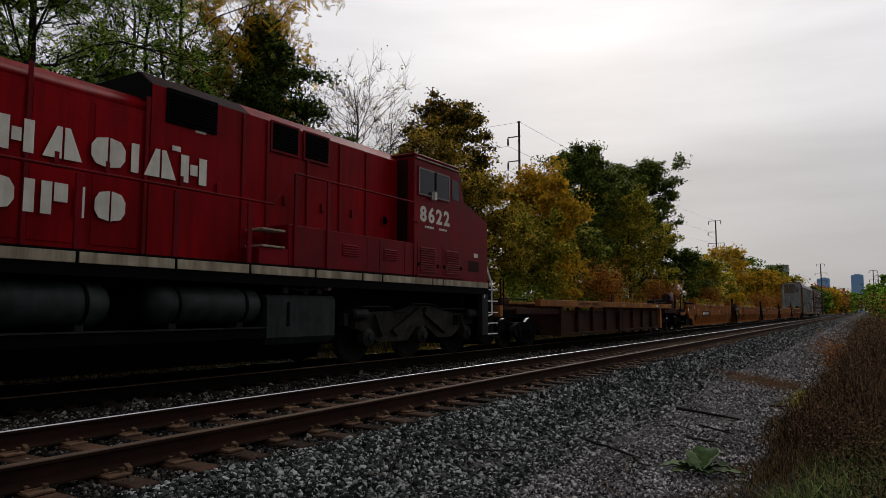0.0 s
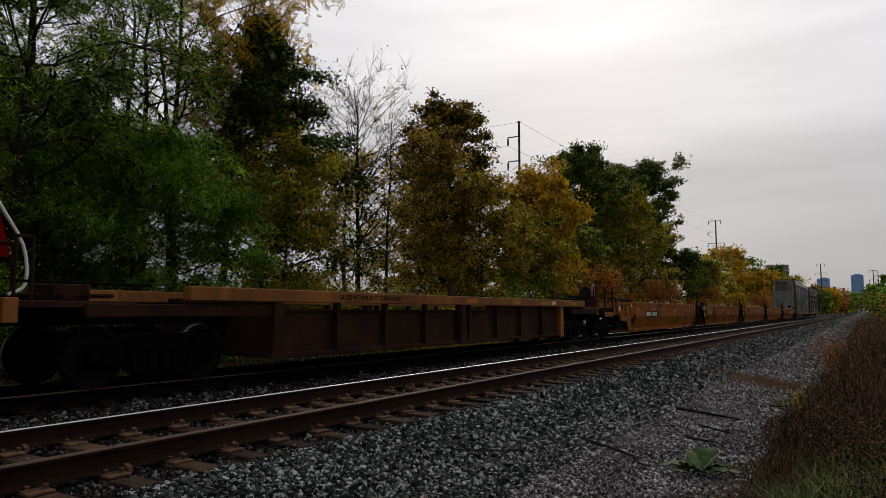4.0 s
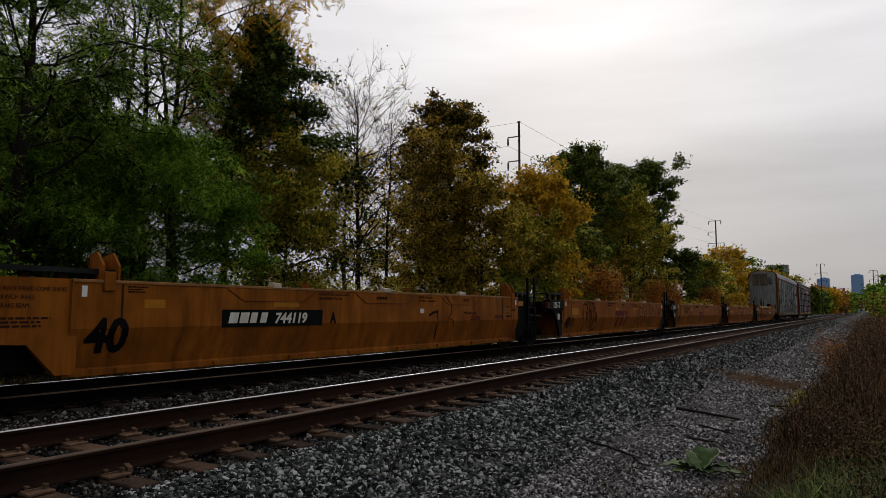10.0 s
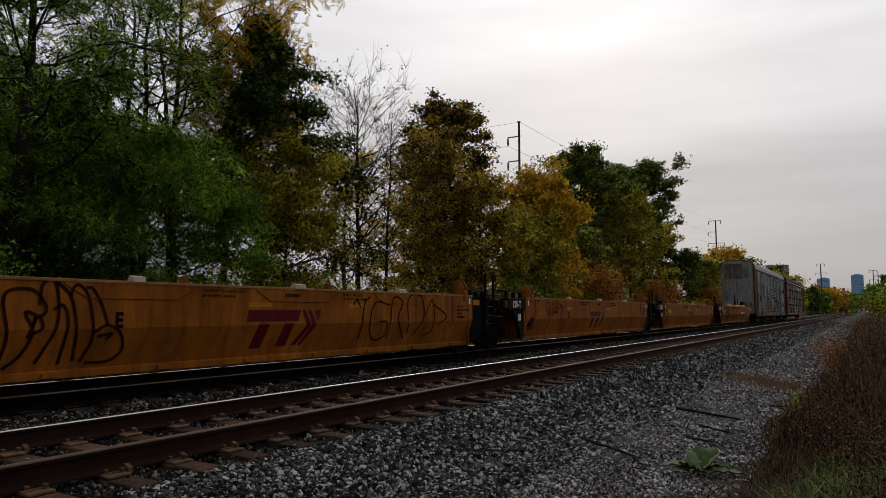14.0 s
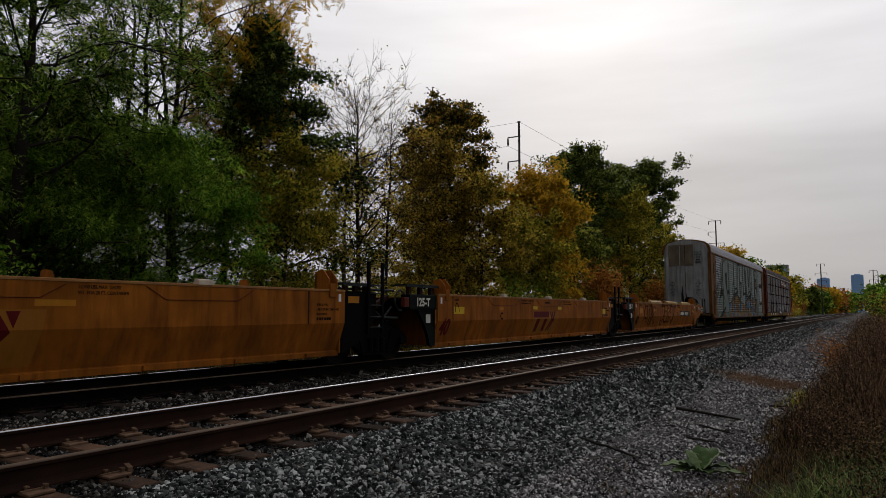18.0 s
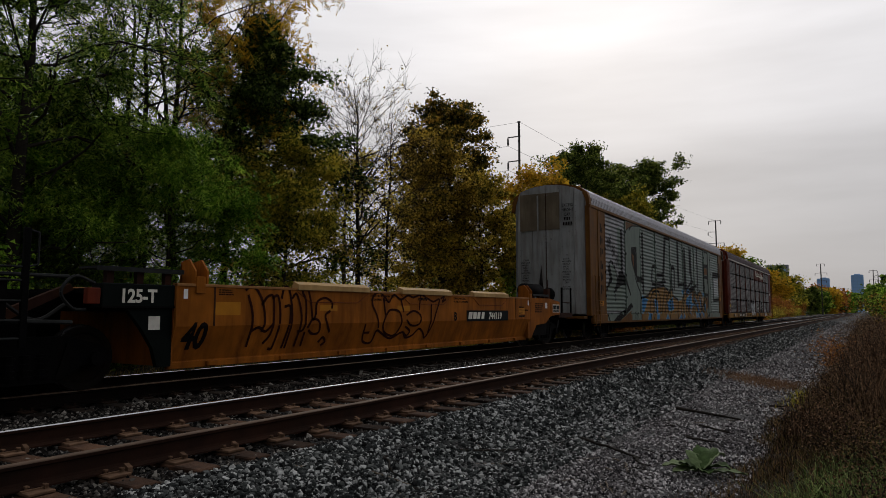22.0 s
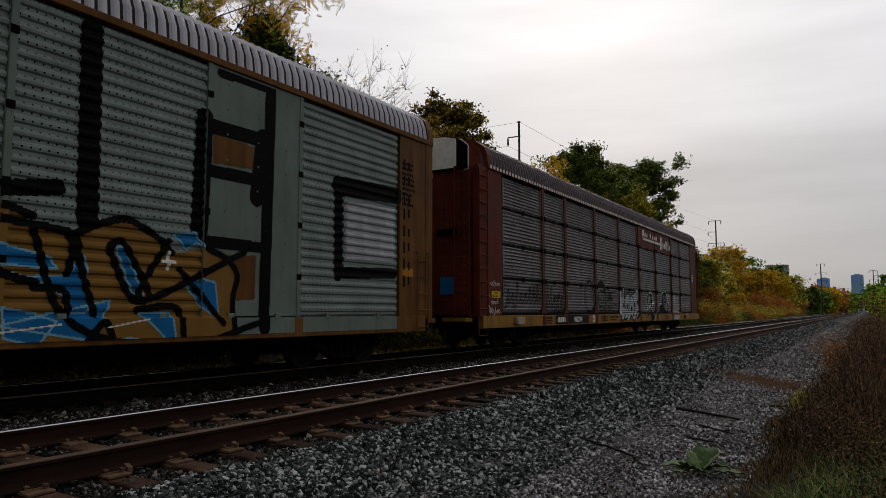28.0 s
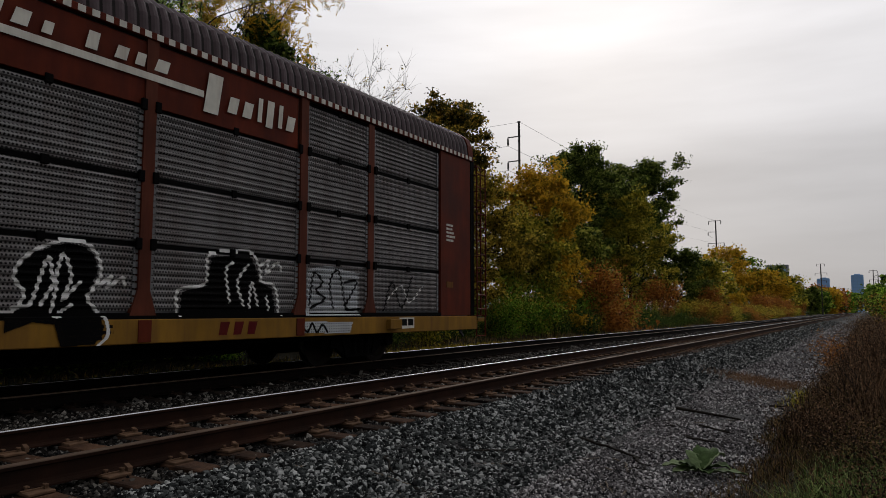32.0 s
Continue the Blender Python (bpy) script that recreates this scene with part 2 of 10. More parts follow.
def ground_mat(name, cols, vscale, bump=0.6, rough=0.95):
    """Loose stone or soil: cells of differing tone with relief, and large damp patches."""
    m = bpy.data.materials.new(name)
    m.use_nodes = True
    nt = m.node_tree
    b = nt.nodes["Principled BSDF"]
    b.inputs["Roughness"].default_value, b.inputs["Specular IOR Level"].default_value = rough, 0.2
    co = nt.nodes.new("ShaderNodeTexCoord")
    vo = nt.nodes.new("ShaderNodeTexVoronoi")
    vo.inputs["Scale"].default_value = vscale
    link(nt, co.outputs["Object"], vo.inputs["Vector"])
    sp = nt.nodes.new("ShaderNodeSeparateXYZ")
    link(nt, vo.outputs["Color"], sp.inputs[0])
    n1 = nt.nodes.new("ShaderNodeTexNoise")
    n1.inputs["Scale"].default_value, n1.inputs["Detail"].default_value = 0.5, 8
    link(nt, co.outputs["Object"], n1.inputs["Vector"])
    mixv = nt.nodes.new("ShaderNodeMix")
    mixv.inputs["Factor"].default_value = 0.4
    link(nt, sp.outputs[0], mixv.inputs[2])
    link(nt, n1.outputs["Fac"], mixv.inputs[3])
    ramp = nt.nodes.new("ShaderNodeValToRGB")
    el = ramp.color_ramp.elements
    while len(el) < len(cols):
        el.new(0.5)
    for i, c in enumerate(cols):
        el[i].position = 0.15 + 0.7 * i / max(len(cols) - 1, 1)
        el[i].color = (*c, 1)
    link(nt, mixv.outputs[0], ramp.inputs[0])
    # joints between the cells: dirt and fines
    ed = nt.nodes.new("ShaderNodeTexVoronoi")
    ed.feature = "DISTANCE_TO_EDGE"
    ed.inputs["Scale"].default_value = vscale
    link(nt, co.outputs["Object"], ed.inputs["Vector"])
    er = nt.nodes.new("ShaderNodeMapRange")
    er.inputs["From Max"].default_value = 0.16
    er.inputs["To Min"].default_value, er.inputs["To Max"].default_value = 0.2, 1.0
    link(nt, ed.outputs["Distance"], er.inputs["Value"])
    es = nt.nodes.new("ShaderNodeVectorMath")
    es.operation = "SCALE"
    link(nt, ramp.outputs[0], es.inputs[0])
    link(nt, er.outputs[0], es.inputs["Scale"])
    link(nt, es.outputs[0], b.inputs["Base Color"])
    bp = nt.nodes.new("ShaderNodeBump")
    bp.inputs["Strength"].default_value, bp.inputs["Distance"].default_value = bump, 0.03
    bp.invert = True
    link(nt, vo.outputs["Distance"], bp.inputs["Height"])
    link(nt, bp.outputs[0], b.inputs["Normal"])
    return m


M_BALLAST = ground_mat("ballast_bed", [(0.006, 0.006, 0.007), (0.014, 0.014, 0.0145), (0.06, 0.058, 0.056)], 26, 1.0)
M_PATH = ground_mat("path_gravel", [(0.014, 0.014, 0.016), (0.075, 0.073, 0.075), (0.25, 0.246, 0.243)], 44, 1.0)
M_SOIL = ground_mat("verge_soil", [(0.010, 0.008, 0.005), (0.024, 0.019, 0.011), (0.045, 0.037, 0.022)], 9)
M_STONE = island_mat("ballast_stone", [(0.005, 0.0055, 0.0058), (0.013, 0.0145, 0.0148), (0.032, 0.036, 0.036), (0.083, 0.089, 0.086), (0.42, 0.43, 0.42)], 0.9, scale=1.2, patch=0.15)
M_DUSKSTONE = island_mat("oil_stained_stone", [(0.004, 0.004, 0.004), (0.010, 0.009, 0.008), (0.022, 0.019, 0.017), (0.048, 0.043, 0.038), (0.24, 0.225, 0.20)], 0.9, scale=1.2, patch=0.15)
M_GRIT = island_mat("path_grit", [(0.012, 0.012, 0.014), (0.07, 0.065, 0.066), (0.18, 0.167, 0.168), (0.65, 0.635, 0.63)], 0.9, scale=0.8, patch=0.2)
# far track: the train's shade is put into these rail, tie and plate colours
M_SHADERAIL = mat("shaded_black_rail", (0.0055, 0.0042, 0.0036), 0.8, 0.0, 0.4, 4, (0.012, 0.007, 0.005), 0.5, False, 0.3, 60, spec=0.03)
M_SHADETIE = mat("shaded_dark_tie", (0.014, 0.0105, 0.0085), 0.9, 0, 0.4, 5, (0.05, 0.038, 0.028), 0.4, False, 0.6, 30, rand=0.5)
M_SHADEPLATE = mat("shaded_tie_plate", (0.016, 0.010, 0.007), 0.85, 0, 0.35, 9, (0.035, 0.02, 0.013), 0.6, False, 0.4, 80, rand=0.3)
M_RAIL = mat("rail_rust", (0.026, 0.0115, 0.007), 0.85, 0.0, 0.3, 4, (0.008, 0.005, 0.004), 0.6, False, 0.3, 60)
M_RAILTOP = mat("rail_polished_steel", (0.45, 0.45, 0.46), 0.22, 1.0, 0.06, 3, bump=0.0)
M_RAILTOP2 = mat("rail_dulled_steel", (0.13, 0.092, 0.066), 0.6, 0.2, 0.25, 3, (0.05, 0.028, 0.02), 0.6, False, bump=0.04)
M_TIE = mat("creosoted_tie", (0.032, 0.0185, 0.0125), 0.9, 0, 0.5, 7, (0.105, 0.054, 0.030), 0.6, False, 0.9, 45, rand=0.7)
M_PLATE = mat("rusty_tie_plate", (0.16, 0.095, 0.058), 0.9, 0.0, 0.4, 12, (0.045, 0.027, 0.019), 0.85, False, 0.4, 80, rand=0.25)
M_BARK = mat("dark_bark", (0.026, 0.022, 0.018), 0.95, 0, 0.3, 6, (0.010, 0.009, 0.008), 0.6, True, 0.7, 25)
M_BARK2 = mat("grey_twig_bark", (0.09, 0.075, 0.062), 0.95, 0, 0.3, 6, bump=0.5, bscale=25)
L_DARK = island_mat("dark_green_leaves", [(0.010, 0.024, 0.004), (0.052, 0.110, 0.013), (0.165, 0.280, 0.032), (0.50, 0.62, 0.09)], 0.6, 0.5, patch=0.25)
L_MAPLE = island_mat("dark_maple_leaves", [(0.006, 0.013, 0.003), (0.026, 0.052, 0.009), (0.066, 0.105, 0.018), (0.20, 0.26, 0.05)], 0.6, 0.5, patch=0.25)
L_GREEN = island_mat("green_leaves", [(0.014, 0.040, 0.004), (0.075, 0.180, 0.015), (0.21, 0.36, 0.034), (0.50, 0.65, 0.085)], 0.6, 0.55, scale=1.2, patch=0.35)
L_SOFTGREEN = island_mat("olive_green_leaves", [(0.02, 0.034, 0.006), (0.09, 0.125, 0.018), (0.23, 0.25, 0.035), (0.5, 0.46, 0.09)], 0.6, 0.55, patch=0.22)
L_ASH = island_mat("ash_green_leaves", [(0.012, 0.022, 0.005), (0.052, 0.082, 0.013), (0.125, 0.17, 0.027), (0.32, 0.35, 0.07)], 0.6, 0.5, patch=0.25)
L_AMBER = island_mat("amber_and_green_leaves", [(0.0208, 0.0286, 0.0065), (0.156, 0.138, 0.0208), (0.481, 0.345, 0.0442), (0.85, 0.65, 0.091)], 0.6, 0.55, scale=1.6, patch=0.42)
L_YGREEN = island_mat("yellowing_leaves", [(0.025, 0.042, 0.0065), (0.165, 0.180, 0.020), (0.47, 0.38, 0.038), (0.80, 0.66, 0.10)], 0.6, 0.55, scale=1.6, patch=0.42)
L_YELLOW = island_mat("yellow_leaves", [(0.108, 0.096, 0.012), (0.36, 0.24, 0.0192), (0.624, 0.372, 0.0264), (0.792, 0.504, 0.048)], 0.6, 0.55, scale=1.6, patch=0.42)
L_BROWN = island_mat("bronze_leaves", [(0.020, 0.024, 0.006), (0.135, 0.108, 0.018), (0.46, 0.30, 0.040), (0.80, 0.60, 0.09)], 0.6, 0.55, scale=1.6, patch=0.42)
L_BRONZE = island_mat("dark_bronze_leaves", [(0.012, 0.018, 0.0048), (0.054, 0.06, 0.012), (0.204, 0.144, 0.024), (0.696, 0.432, 0.06)], 0.6, 0.5, scale=1.6, patch=0.42)
L_OLIVE = island_mat("olive_brown_weed", [(0.012, 0.011, 0.004), (0.05, 0.042, 0.014), (0.13, 0.095, 0.034), (0.30, 0.20, 0.08)], 0.9, 0.3, patch=0.2)
L_RUST = island_mat("rust_red_leaves", [(0.08, 0.032, 0.010), (0.29, 0.105, 0.022), (0.46, 0.185, 0.034), (0.60, 0.32, 0.06)], 0.55, 0.4, patch=0.35)
L_DRY = island_mat("dry_weed", [(0.035, 0.024, 0.016), (0.10, 0.066, 0.042), (0.17, 0.115, 0.07), (0.28, 0.21, 0.13)], 0.9, 0.15, patch=0.3)
L_GRASS = island_mat("green_grass", [(0.010, 0.018, 0.004), (0.042, 0.072, 0.015), (0.125, 0.190, 0.046), (0.42, 0.50, 0.20)], 0.7, 0.25, patch=0.3)
L_UMBER = island_mat("umber_weed", [(0.006, 0.004, 0.003), (0.020, 0.011, 0.007), (0.055, 0.030, 0.018), (0.20, 0.12, 0.07)], 0.9, 0.1, patch=0.15)
L_WEED = island_mat("dark_dry_weed", [(0.010, 0.006, 0.004), (0.038, 0.021, 0.012), (0.100, 0.055, 0.029), (0.32, 0.20, 0.115)], 0.9, 0.15, patch=0.15)
L_GOLD = island_mat("gold_leaf_litter", [(0.16, 0.13, 0.015), (0.40, 0.29, 0.025), (0.55, 0.40, 0.04)], 0.7, 0.3)


def perforate(m, pitch, share):
    """Rows of small dark punched holes on a side panel, square pitch along y and z."""
    nt = m.node_tree
    b = nt.nodes["Principled BSDF"]
    co = nt.nodes.new("ShaderNodeTexCoord")
    sp = nt.nodes.new("ShaderNodeSeparateXYZ")
    link(nt, co.outputs["Object"], sp.inputs[0])
    sq = []
    for axis in ("Y", "Z"):
        d = nt.nodes.new("ShaderNodeMath")
        d.operation = "DIVIDE"
        d.inputs[1].default_value = pitch
        link(nt, sp.outputs[axis], d.inputs[0])
        f = nt.nodes.new("ShaderNodeMath")
        f.operation = "FRACT"
        link(nt, d.outputs[0], f.inputs[0])
        s = nt.nodes.new("ShaderNodeMath")
        s.operation = "SUBTRACT"
        s.inputs[1].default_value = 0.5
        link(nt, f.outputs[0], s.inputs[0])
        q = nt.nodes.new("ShaderNodeMath")
        q.operation = "MULTIPLY"
        link(nt, s.outputs[0], q.inputs[0])
        link(nt, s.outputs[0], q.inputs[1])
        sq.append(q)
    add = nt.nodes.new("ShaderNodeMath")
    link(nt, sq[0].outputs[0], add.inputs[0])
    link(nt, sq[1].outputs[0], add.inputs[1])
    lt = nt.nodes.new("ShaderNodeMath")
    lt.operation = "LESS_THAN"
    lt.inputs[1].default_value = share
    link(nt, add.outputs[0], lt.inputs[0])
    mx = nt.nodes.new("ShaderNodeMix")
    mx.data_type = "RGBA"
    mx.inputs[7].default_value = (0.006, 0.006, 0.006, 1)
    old = b.inputs["Base Color"].links[0].from_socket
    link(nt, lt.outputs[0], mx.inputs["Factor"])
    link(nt, old, mx.inputs[6])
    link(nt, mx.outputs[2], b.inputs["Base Color"])
    return m
# ---- plan: tracks run along y; rail tops at z = 0 ----
NEAR, FAR, GAUGE = -5.84, -9.84, 1.505


def ground_z(x, y):
    pts_x = [-2500, -60, -30, -18, -14.5, -12.9, -11.9, -4.25, -3.3, -1.4, -0.4, 3, 12, 60, 2500]
    pts_z = [0.4, 0.4, 0.3, 0.05, -0.12, -0.20, -0.245, -0.245, -0.46, -0.49, -0.42, -0.3, 0.1, 0.3, 0.3]
    return np.interp(x, pts_x, pts_z)


def build_ground():
    xs = np.unique(np.concatenate([[-2500, -600, -200, -90, -60, -40, -30, -24, -18], np.arange(-16, 2.01, 0.2), [2.6, 3.4, 5, 8, 12, 20, 40, 90, 300, 1000, 2500]]))
    ys = np.unique(np.concatenate([[-400, -150, -60, -25, -10], np.arange(-6, 30, 0.3), np.arange(30, 80, 1.0), np.arange(80, 300, 8), [340, 420, 560, 800, 1200, 2000, 3200, 4400]]))
    gx, gy = np.meshgrid(xs, ys)
    gz = ground_z(gx, gy)
    rough = np.where((gx > -14) & (gx < 1), 0.018, 0.06)
    rough = np.where((gx > -9.2) & (gx < -4.4), 0.004, rough)
    wob = np.sin(gx * 7.3 + gy * 2.1) * np.sin(gy * 5.7 - gx * 3.3) + 0.6 * np.sin(gx * 2.1 + 0.5 * gy) * np.sin(gy * 1.3)
    gz = gz + rough * wob
    nx, ny = len(xs), len(ys)
    idx = np.arange(nx * ny).reshape(ny, nx)
    faces = np.stack([idx[:-1, :-1], idx[:-1, 1:], idx[1:, 1:], idx[1:, :-1]], -1).reshape(-1, 4)
    mx = (gx[:-1, :-1] + 0.1 + 0.25 * np.sin(gy[:-1, :-1] * 0.9) * (gx[:-1, :-1] > -3)).ravel()
    mi = np.where((mx > -12.9) & (mx < -3.35), 0, np.where((mx >= -3.35) & (mx < -1.15), 1, 2))
    me = mesh_np("ground", np.stack([gx, gy, gz], -1).reshape(-1, 3), faces, (M_BALLAST, M_PATH, M_SOIL), mi, True)
    tagged(new("ground", me), "dark ballast bed, grey gravel path and weedy soil verge", "ground", kind="structure")


ICO_V = np.array([(0, 1, 1.618), (0, -1, 1.618), (0, 1, -1.618), (0, -1, -1.618), (1, 1.618, 0), (-1, 1.618, 0), (1, -1.618, 0), (-1, -1.618, 0), (1.618, 0, 1), (1.618, 0, -1), (-1.618, 0, 1), (-1.618, 0, -1)]) * 0.31
ICO_F = np.array([(0, 1, 8), (0, 8, 4), (0, 4, 5), (0, 5, 10), (0, 10, 1), (1, 10, 7), (1, 7, 6), (1, 6, 8), (8, 6, 9), (8, 9, 4), (4, 9, 2), (4, 2, 5), (5, 2, 11), (5, 11, 10), (10, 11, 7), (7, 11, 3), (7, 3, 6), (6, 3, 9), (9, 3, 2), (2, 3, 11)])
OCT_V = np.array([(1, 0, 0), (0, 1, 0.2), (0, 0, 1), (-1, 0.1, 0), (0.1, -1, 0), (0, 0, -1)]) * 0.6
OCT_F = np.array([(0, 1, 2), (1, 3, 2), (3, 4, 2), (4, 0, 2), (1, 0, 5), (3, 1, 5), (4, 3, 5), (0, 4, 5)])
HALF_V = np.array([(0.6, 0, -0.25), (0, 0.6, -0.25), (-0.6, 0.1, -0.25), (0.1, -0.6, -0.25), (0, 0, 0.5)])
HALF_F = np.array([(0, 1, 4), (1, 2, 4), (2, 3, 4), (3, 0, 4)])
CUBE_V = np.array([(a, b, c) for a in (-1, 1) for b in (-1, 1) for c in (-1, 1)]) * 0.5
CUBE_F = np.array([(0, 1, 3, 2), (4, 6, 7, 5), (0, 4, 5, 1), (2, 3, 7, 6), (0, 2, 6, 4), (1, 5, 7, 3)])


def stones(name, label, material, n, xr, yr, size, seed, lift=0.0, power=1.0, fine=0, spread=0.38, grow=0.02):
    """Loose angular stones strewn over the ground, thinning away from the near end."""
    rng = np.random.default_rng(seed)
    x = rng.uniform(*xr, n)
    y = yr[0] + (yr[1] - yr[0]) * rng.uniform(0, 1, n) ** power
    s = size * rng.lognormal(0, spread, n) * (1 + grow * (y - yr[0]))
    body, f = ((CUBE_V, CUBE_F), (ICO_V, ICO_F), (OCT_V, OCT_F), (HALF_V, HALF_F))[fine]
    z = ground_z(x, y) + lift + rng.uniform(-0.3, 0.35, n) * s
    v = body[None] * (1 + (rng.uniform(-0.4, 0.35, (n, len(body), 3)) if fine == 1 else rng.uniform(-0.22, 0.22, (n, len(body), 3))))
    v = v * np.minimum(s, size * 2.2)[:, None, None] * (1 + rng.uniform(-0.4, 0.4, (n, 1, 3)))
    q = rng.normal(size=(n, 4)) * (np.array([1, 0.16, 0.16, 1]) if fine == 3 else 1)
    q /= np.linalg.norm(q, axis=1, keepdims=True)
    w, a, b, c = q.T
    R = np.stack([1 - 2 * (b * b + c * c), 2 * (a * b - c * w), 2 * (a * c + b * w),
                  2 * (a * b + c * w), 1 - 2 * (a * a + c * c), 2 * (b * c - a * w),
                  2 * (a * c - b * w), 2 * (b * c + a * w), 1 - 2 * (a * a + b * b)], -1).reshape(n, 3, 3)
    v = np.einsum("nij,nkj->nki", R, v) + np.stack([x, y, z], -1)[:, None]
    faces = (f[None] + (np.arange(n) * len(body))[:, None, None]).reshape(-1, f.shape[1])
    return tagged(new(name, mesh_np(name, v.reshape(-1, 3), faces, (material,))), label, "gravel", kind="stuff")


RAIL_OUTLINE = [(-0.076, -0.186), (0.076, -0.186), (0.076, -0.174), (0.018, -0.158), (0.009, -0.14), (0.009, -0.05), (0.034, -0.038),
                (0.0365, -0.014), (0.0345, -0.0065), (0.029, -0.0025), (0.018, -0.0007), (0.0, 0.0), (-0.018, -0.0007), (-0.029, -0.0025), (-0.0345, -0.0065), (-0.0365, -0.014), (-0.034, -0.038), (-0.009, -0.05), (-0.009, -0.14), (-0.018, -0.158),
                (-0.076, -0.174)]


def rail(x, top, label, web=None):
    bm = bmesh.new()
    ys = [-20, 0, 20, 60, 150, 400, 1200]
    rings = [[bm.verts.new((x + a, y, b)) for a, b in RAIL_OUTLINE] for y in ys]
    n = len(RAIL_OUTLINE)
    for r, s in zip(rings, rings[1:]):
        for i in range(n):
            f = bm.faces.new((r[i], r[(i + 1) % n], s[(i + 1) % n], s[i]))
            f.material_index = 1 if 7 <= i <= 14 else 0
            f.smooth = 7 <= i <= 14
    bmesh.ops.recalc_face_normals(bm, faces=bm.faces[:])
    me = bpy.data.meshes.new("rail")
    bm.to_mesh(me)
    bm.free()
    me.materials.append(web or M_RAIL), me.materials.append(top)
    tagged(new("rail", me), label, "rail", "rails of the two tracks", "structure")
# ---- plants ----
def tube_arrays(lines, seg=6):
    """Tapered tubes: each line is (points (n, 3), radii (n,))."""
    V, F, off = [], [], 0
    ang = np.arange(seg) * math.tau / seg
    for pts, rad in lines:
        pts, rad = np.asarray(pts, float), np.asarray(rad, float)
        d = np.gradient(pts, axis=0)
        d /= np.linalg.norm(d, axis=1, keepdims=True) + 1e-9
        ref = np.where(np.abs(d[:, 2:3]) > 0.9, np.array([[1.0, 0, 0]]), np.array([[0, 0, 1.0]]))
        s = np.cross(d, ref)
        s /= np.linalg.norm(s, axis=1, keepdims=True) + 1e-9
        t = np.cross(d, s)
        ring = pts[:, None] + (s[:, None] * np.cos(ang)[None, :, None] + t[:, None] * np.sin(ang)[None, :, None]) * rad[:, None, None]
        V.append(ring.reshape(-1, 3))
        n = len(pts)
        i = np.arange(n - 1)[:, None] * seg + np.arange(seg)[None]
        j = np.arange(n - 1)[:, None] * seg + (np.arange(seg)[None] + 1) % seg
        F.append((np.stack([i, j, j + seg, i + seg], -1) + off).reshape(-1, 4))
        off += n * seg
    return np.concatenate(V), np.concatenate(F)


def leaf_arrays(rng, centres, size, droop=0.3, aspect=0.55, simple=False):
    """One kite-shaped, slightly folded leaf at each centre, or a plain pointed one."""
    n = len(centres)
    a = rng.uniform(0, math.tau, n)
    tilt = rng.normal(-droop, 0.55, n)
    d = np.stack([np.cos(a) * np.cos(tilt), np.sin(a) * np.cos(tilt), np.sin(tilt)], -1)
    u = rng.normal(size=(n, 3))
    s = np.cross(d, u)
    s /= np.linalg.norm(s, axis=1, keepdims=True) + 1e-9
    nrm = np.cross(s, d)
    L = (size * rng.lognormal(0, 0.25, n))[:, None]
    W = L * aspect
    base, tip = centres - d * L * 0.5, centres + d * L * 0.5 - nrm * L * 0.08
    l, r = centres - s * W * 0.5 + nrm * L * 0.1 - d * L * 0.08, centres + s * W * 0.5 + nrm * L * 0.1 - d * L * 0.08
    if simple:
        V = np.stack([l - d * L * 0.3, r - d * L * 0.3, tip], 1).reshape(-1, 3)
        return V, (np.arange(n) * 3)[:, None] + np.arange(3)[None]
    V = np.stack([base, r, tip, l], 1).reshape(-1, 3)
    F = (np.arange(n) * 4)[:, None] + np.arange(4)[None]
    return V, F


def frond_arrays(rng, centres, size):
    """One feathered, drooping leaf at each centre: leaflets in pairs along a bent stalk."""
    n, pairs = len(centres), 6
    a, tilt = rng.uniform(0, math.tau, n), rng.normal(-0.35, 0.4, n)
    d = np.stack([np.cos(a) * np.cos(tilt), np.sin(a) * np.cos(tilt), np.sin(tilt)], -1)
    side = np.stack([-np.sin(a), np.cos(a), rng.normal(0, 0.35, n)], -1)
    L = (size * 4.0 * rng.lognormal(0, 0.25, n))[:, None]
    V = []
    for k in range(pairs):
        f = (k + 0.6) / pairs
        root = centres + d * L * (f - 0.5) - np.array([0, 0, 1.0]) * L * 0.28 * f * f
        for s in (-1, 1):
            ll = L * 0.25 * (1.1 - 0.5 * abs(f - 0.4)) * rng.uniform(0.75, 1.25, (n, 1))
            out = side * s * 0.85 + d * 0.45 + np.array([0, 0, -0.25]) + rng.normal(0, 0.16, (n, 3))
            wide = d * ll * 0.30
            V.append(np.stack([root - wide, root + out * ll * 0.45 + wide, root + out * ll, root + out * ll * 0.45 - wide * 1.2], 1))
    V = np.concatenate(V).reshape(-1, 3)
    return V, np.arange(len(V)).reshape(-1, 4)


def envelope(shape, f):
    """Relative half width of a crown at the height share f of the crown."""
    if shape == "cone":
        return (1 - f) ** 0.68 * min(1, f * 7 + 0.35)
    if shape == "oval":
        return math.sqrt(max(0.0, 1 - (2 * f - 0.9) ** 2 / 1.25))
    if shape == "vase":
        return 0.45 + 0.55 * math.sin(min(1, f * 1.25) * 1.5) if f < 0.85 else 0.95 * (1 - f) / 0.15 + 0.1
    return math.sqrt(max(0.02, 1 - (2 * f - 1) ** 2))


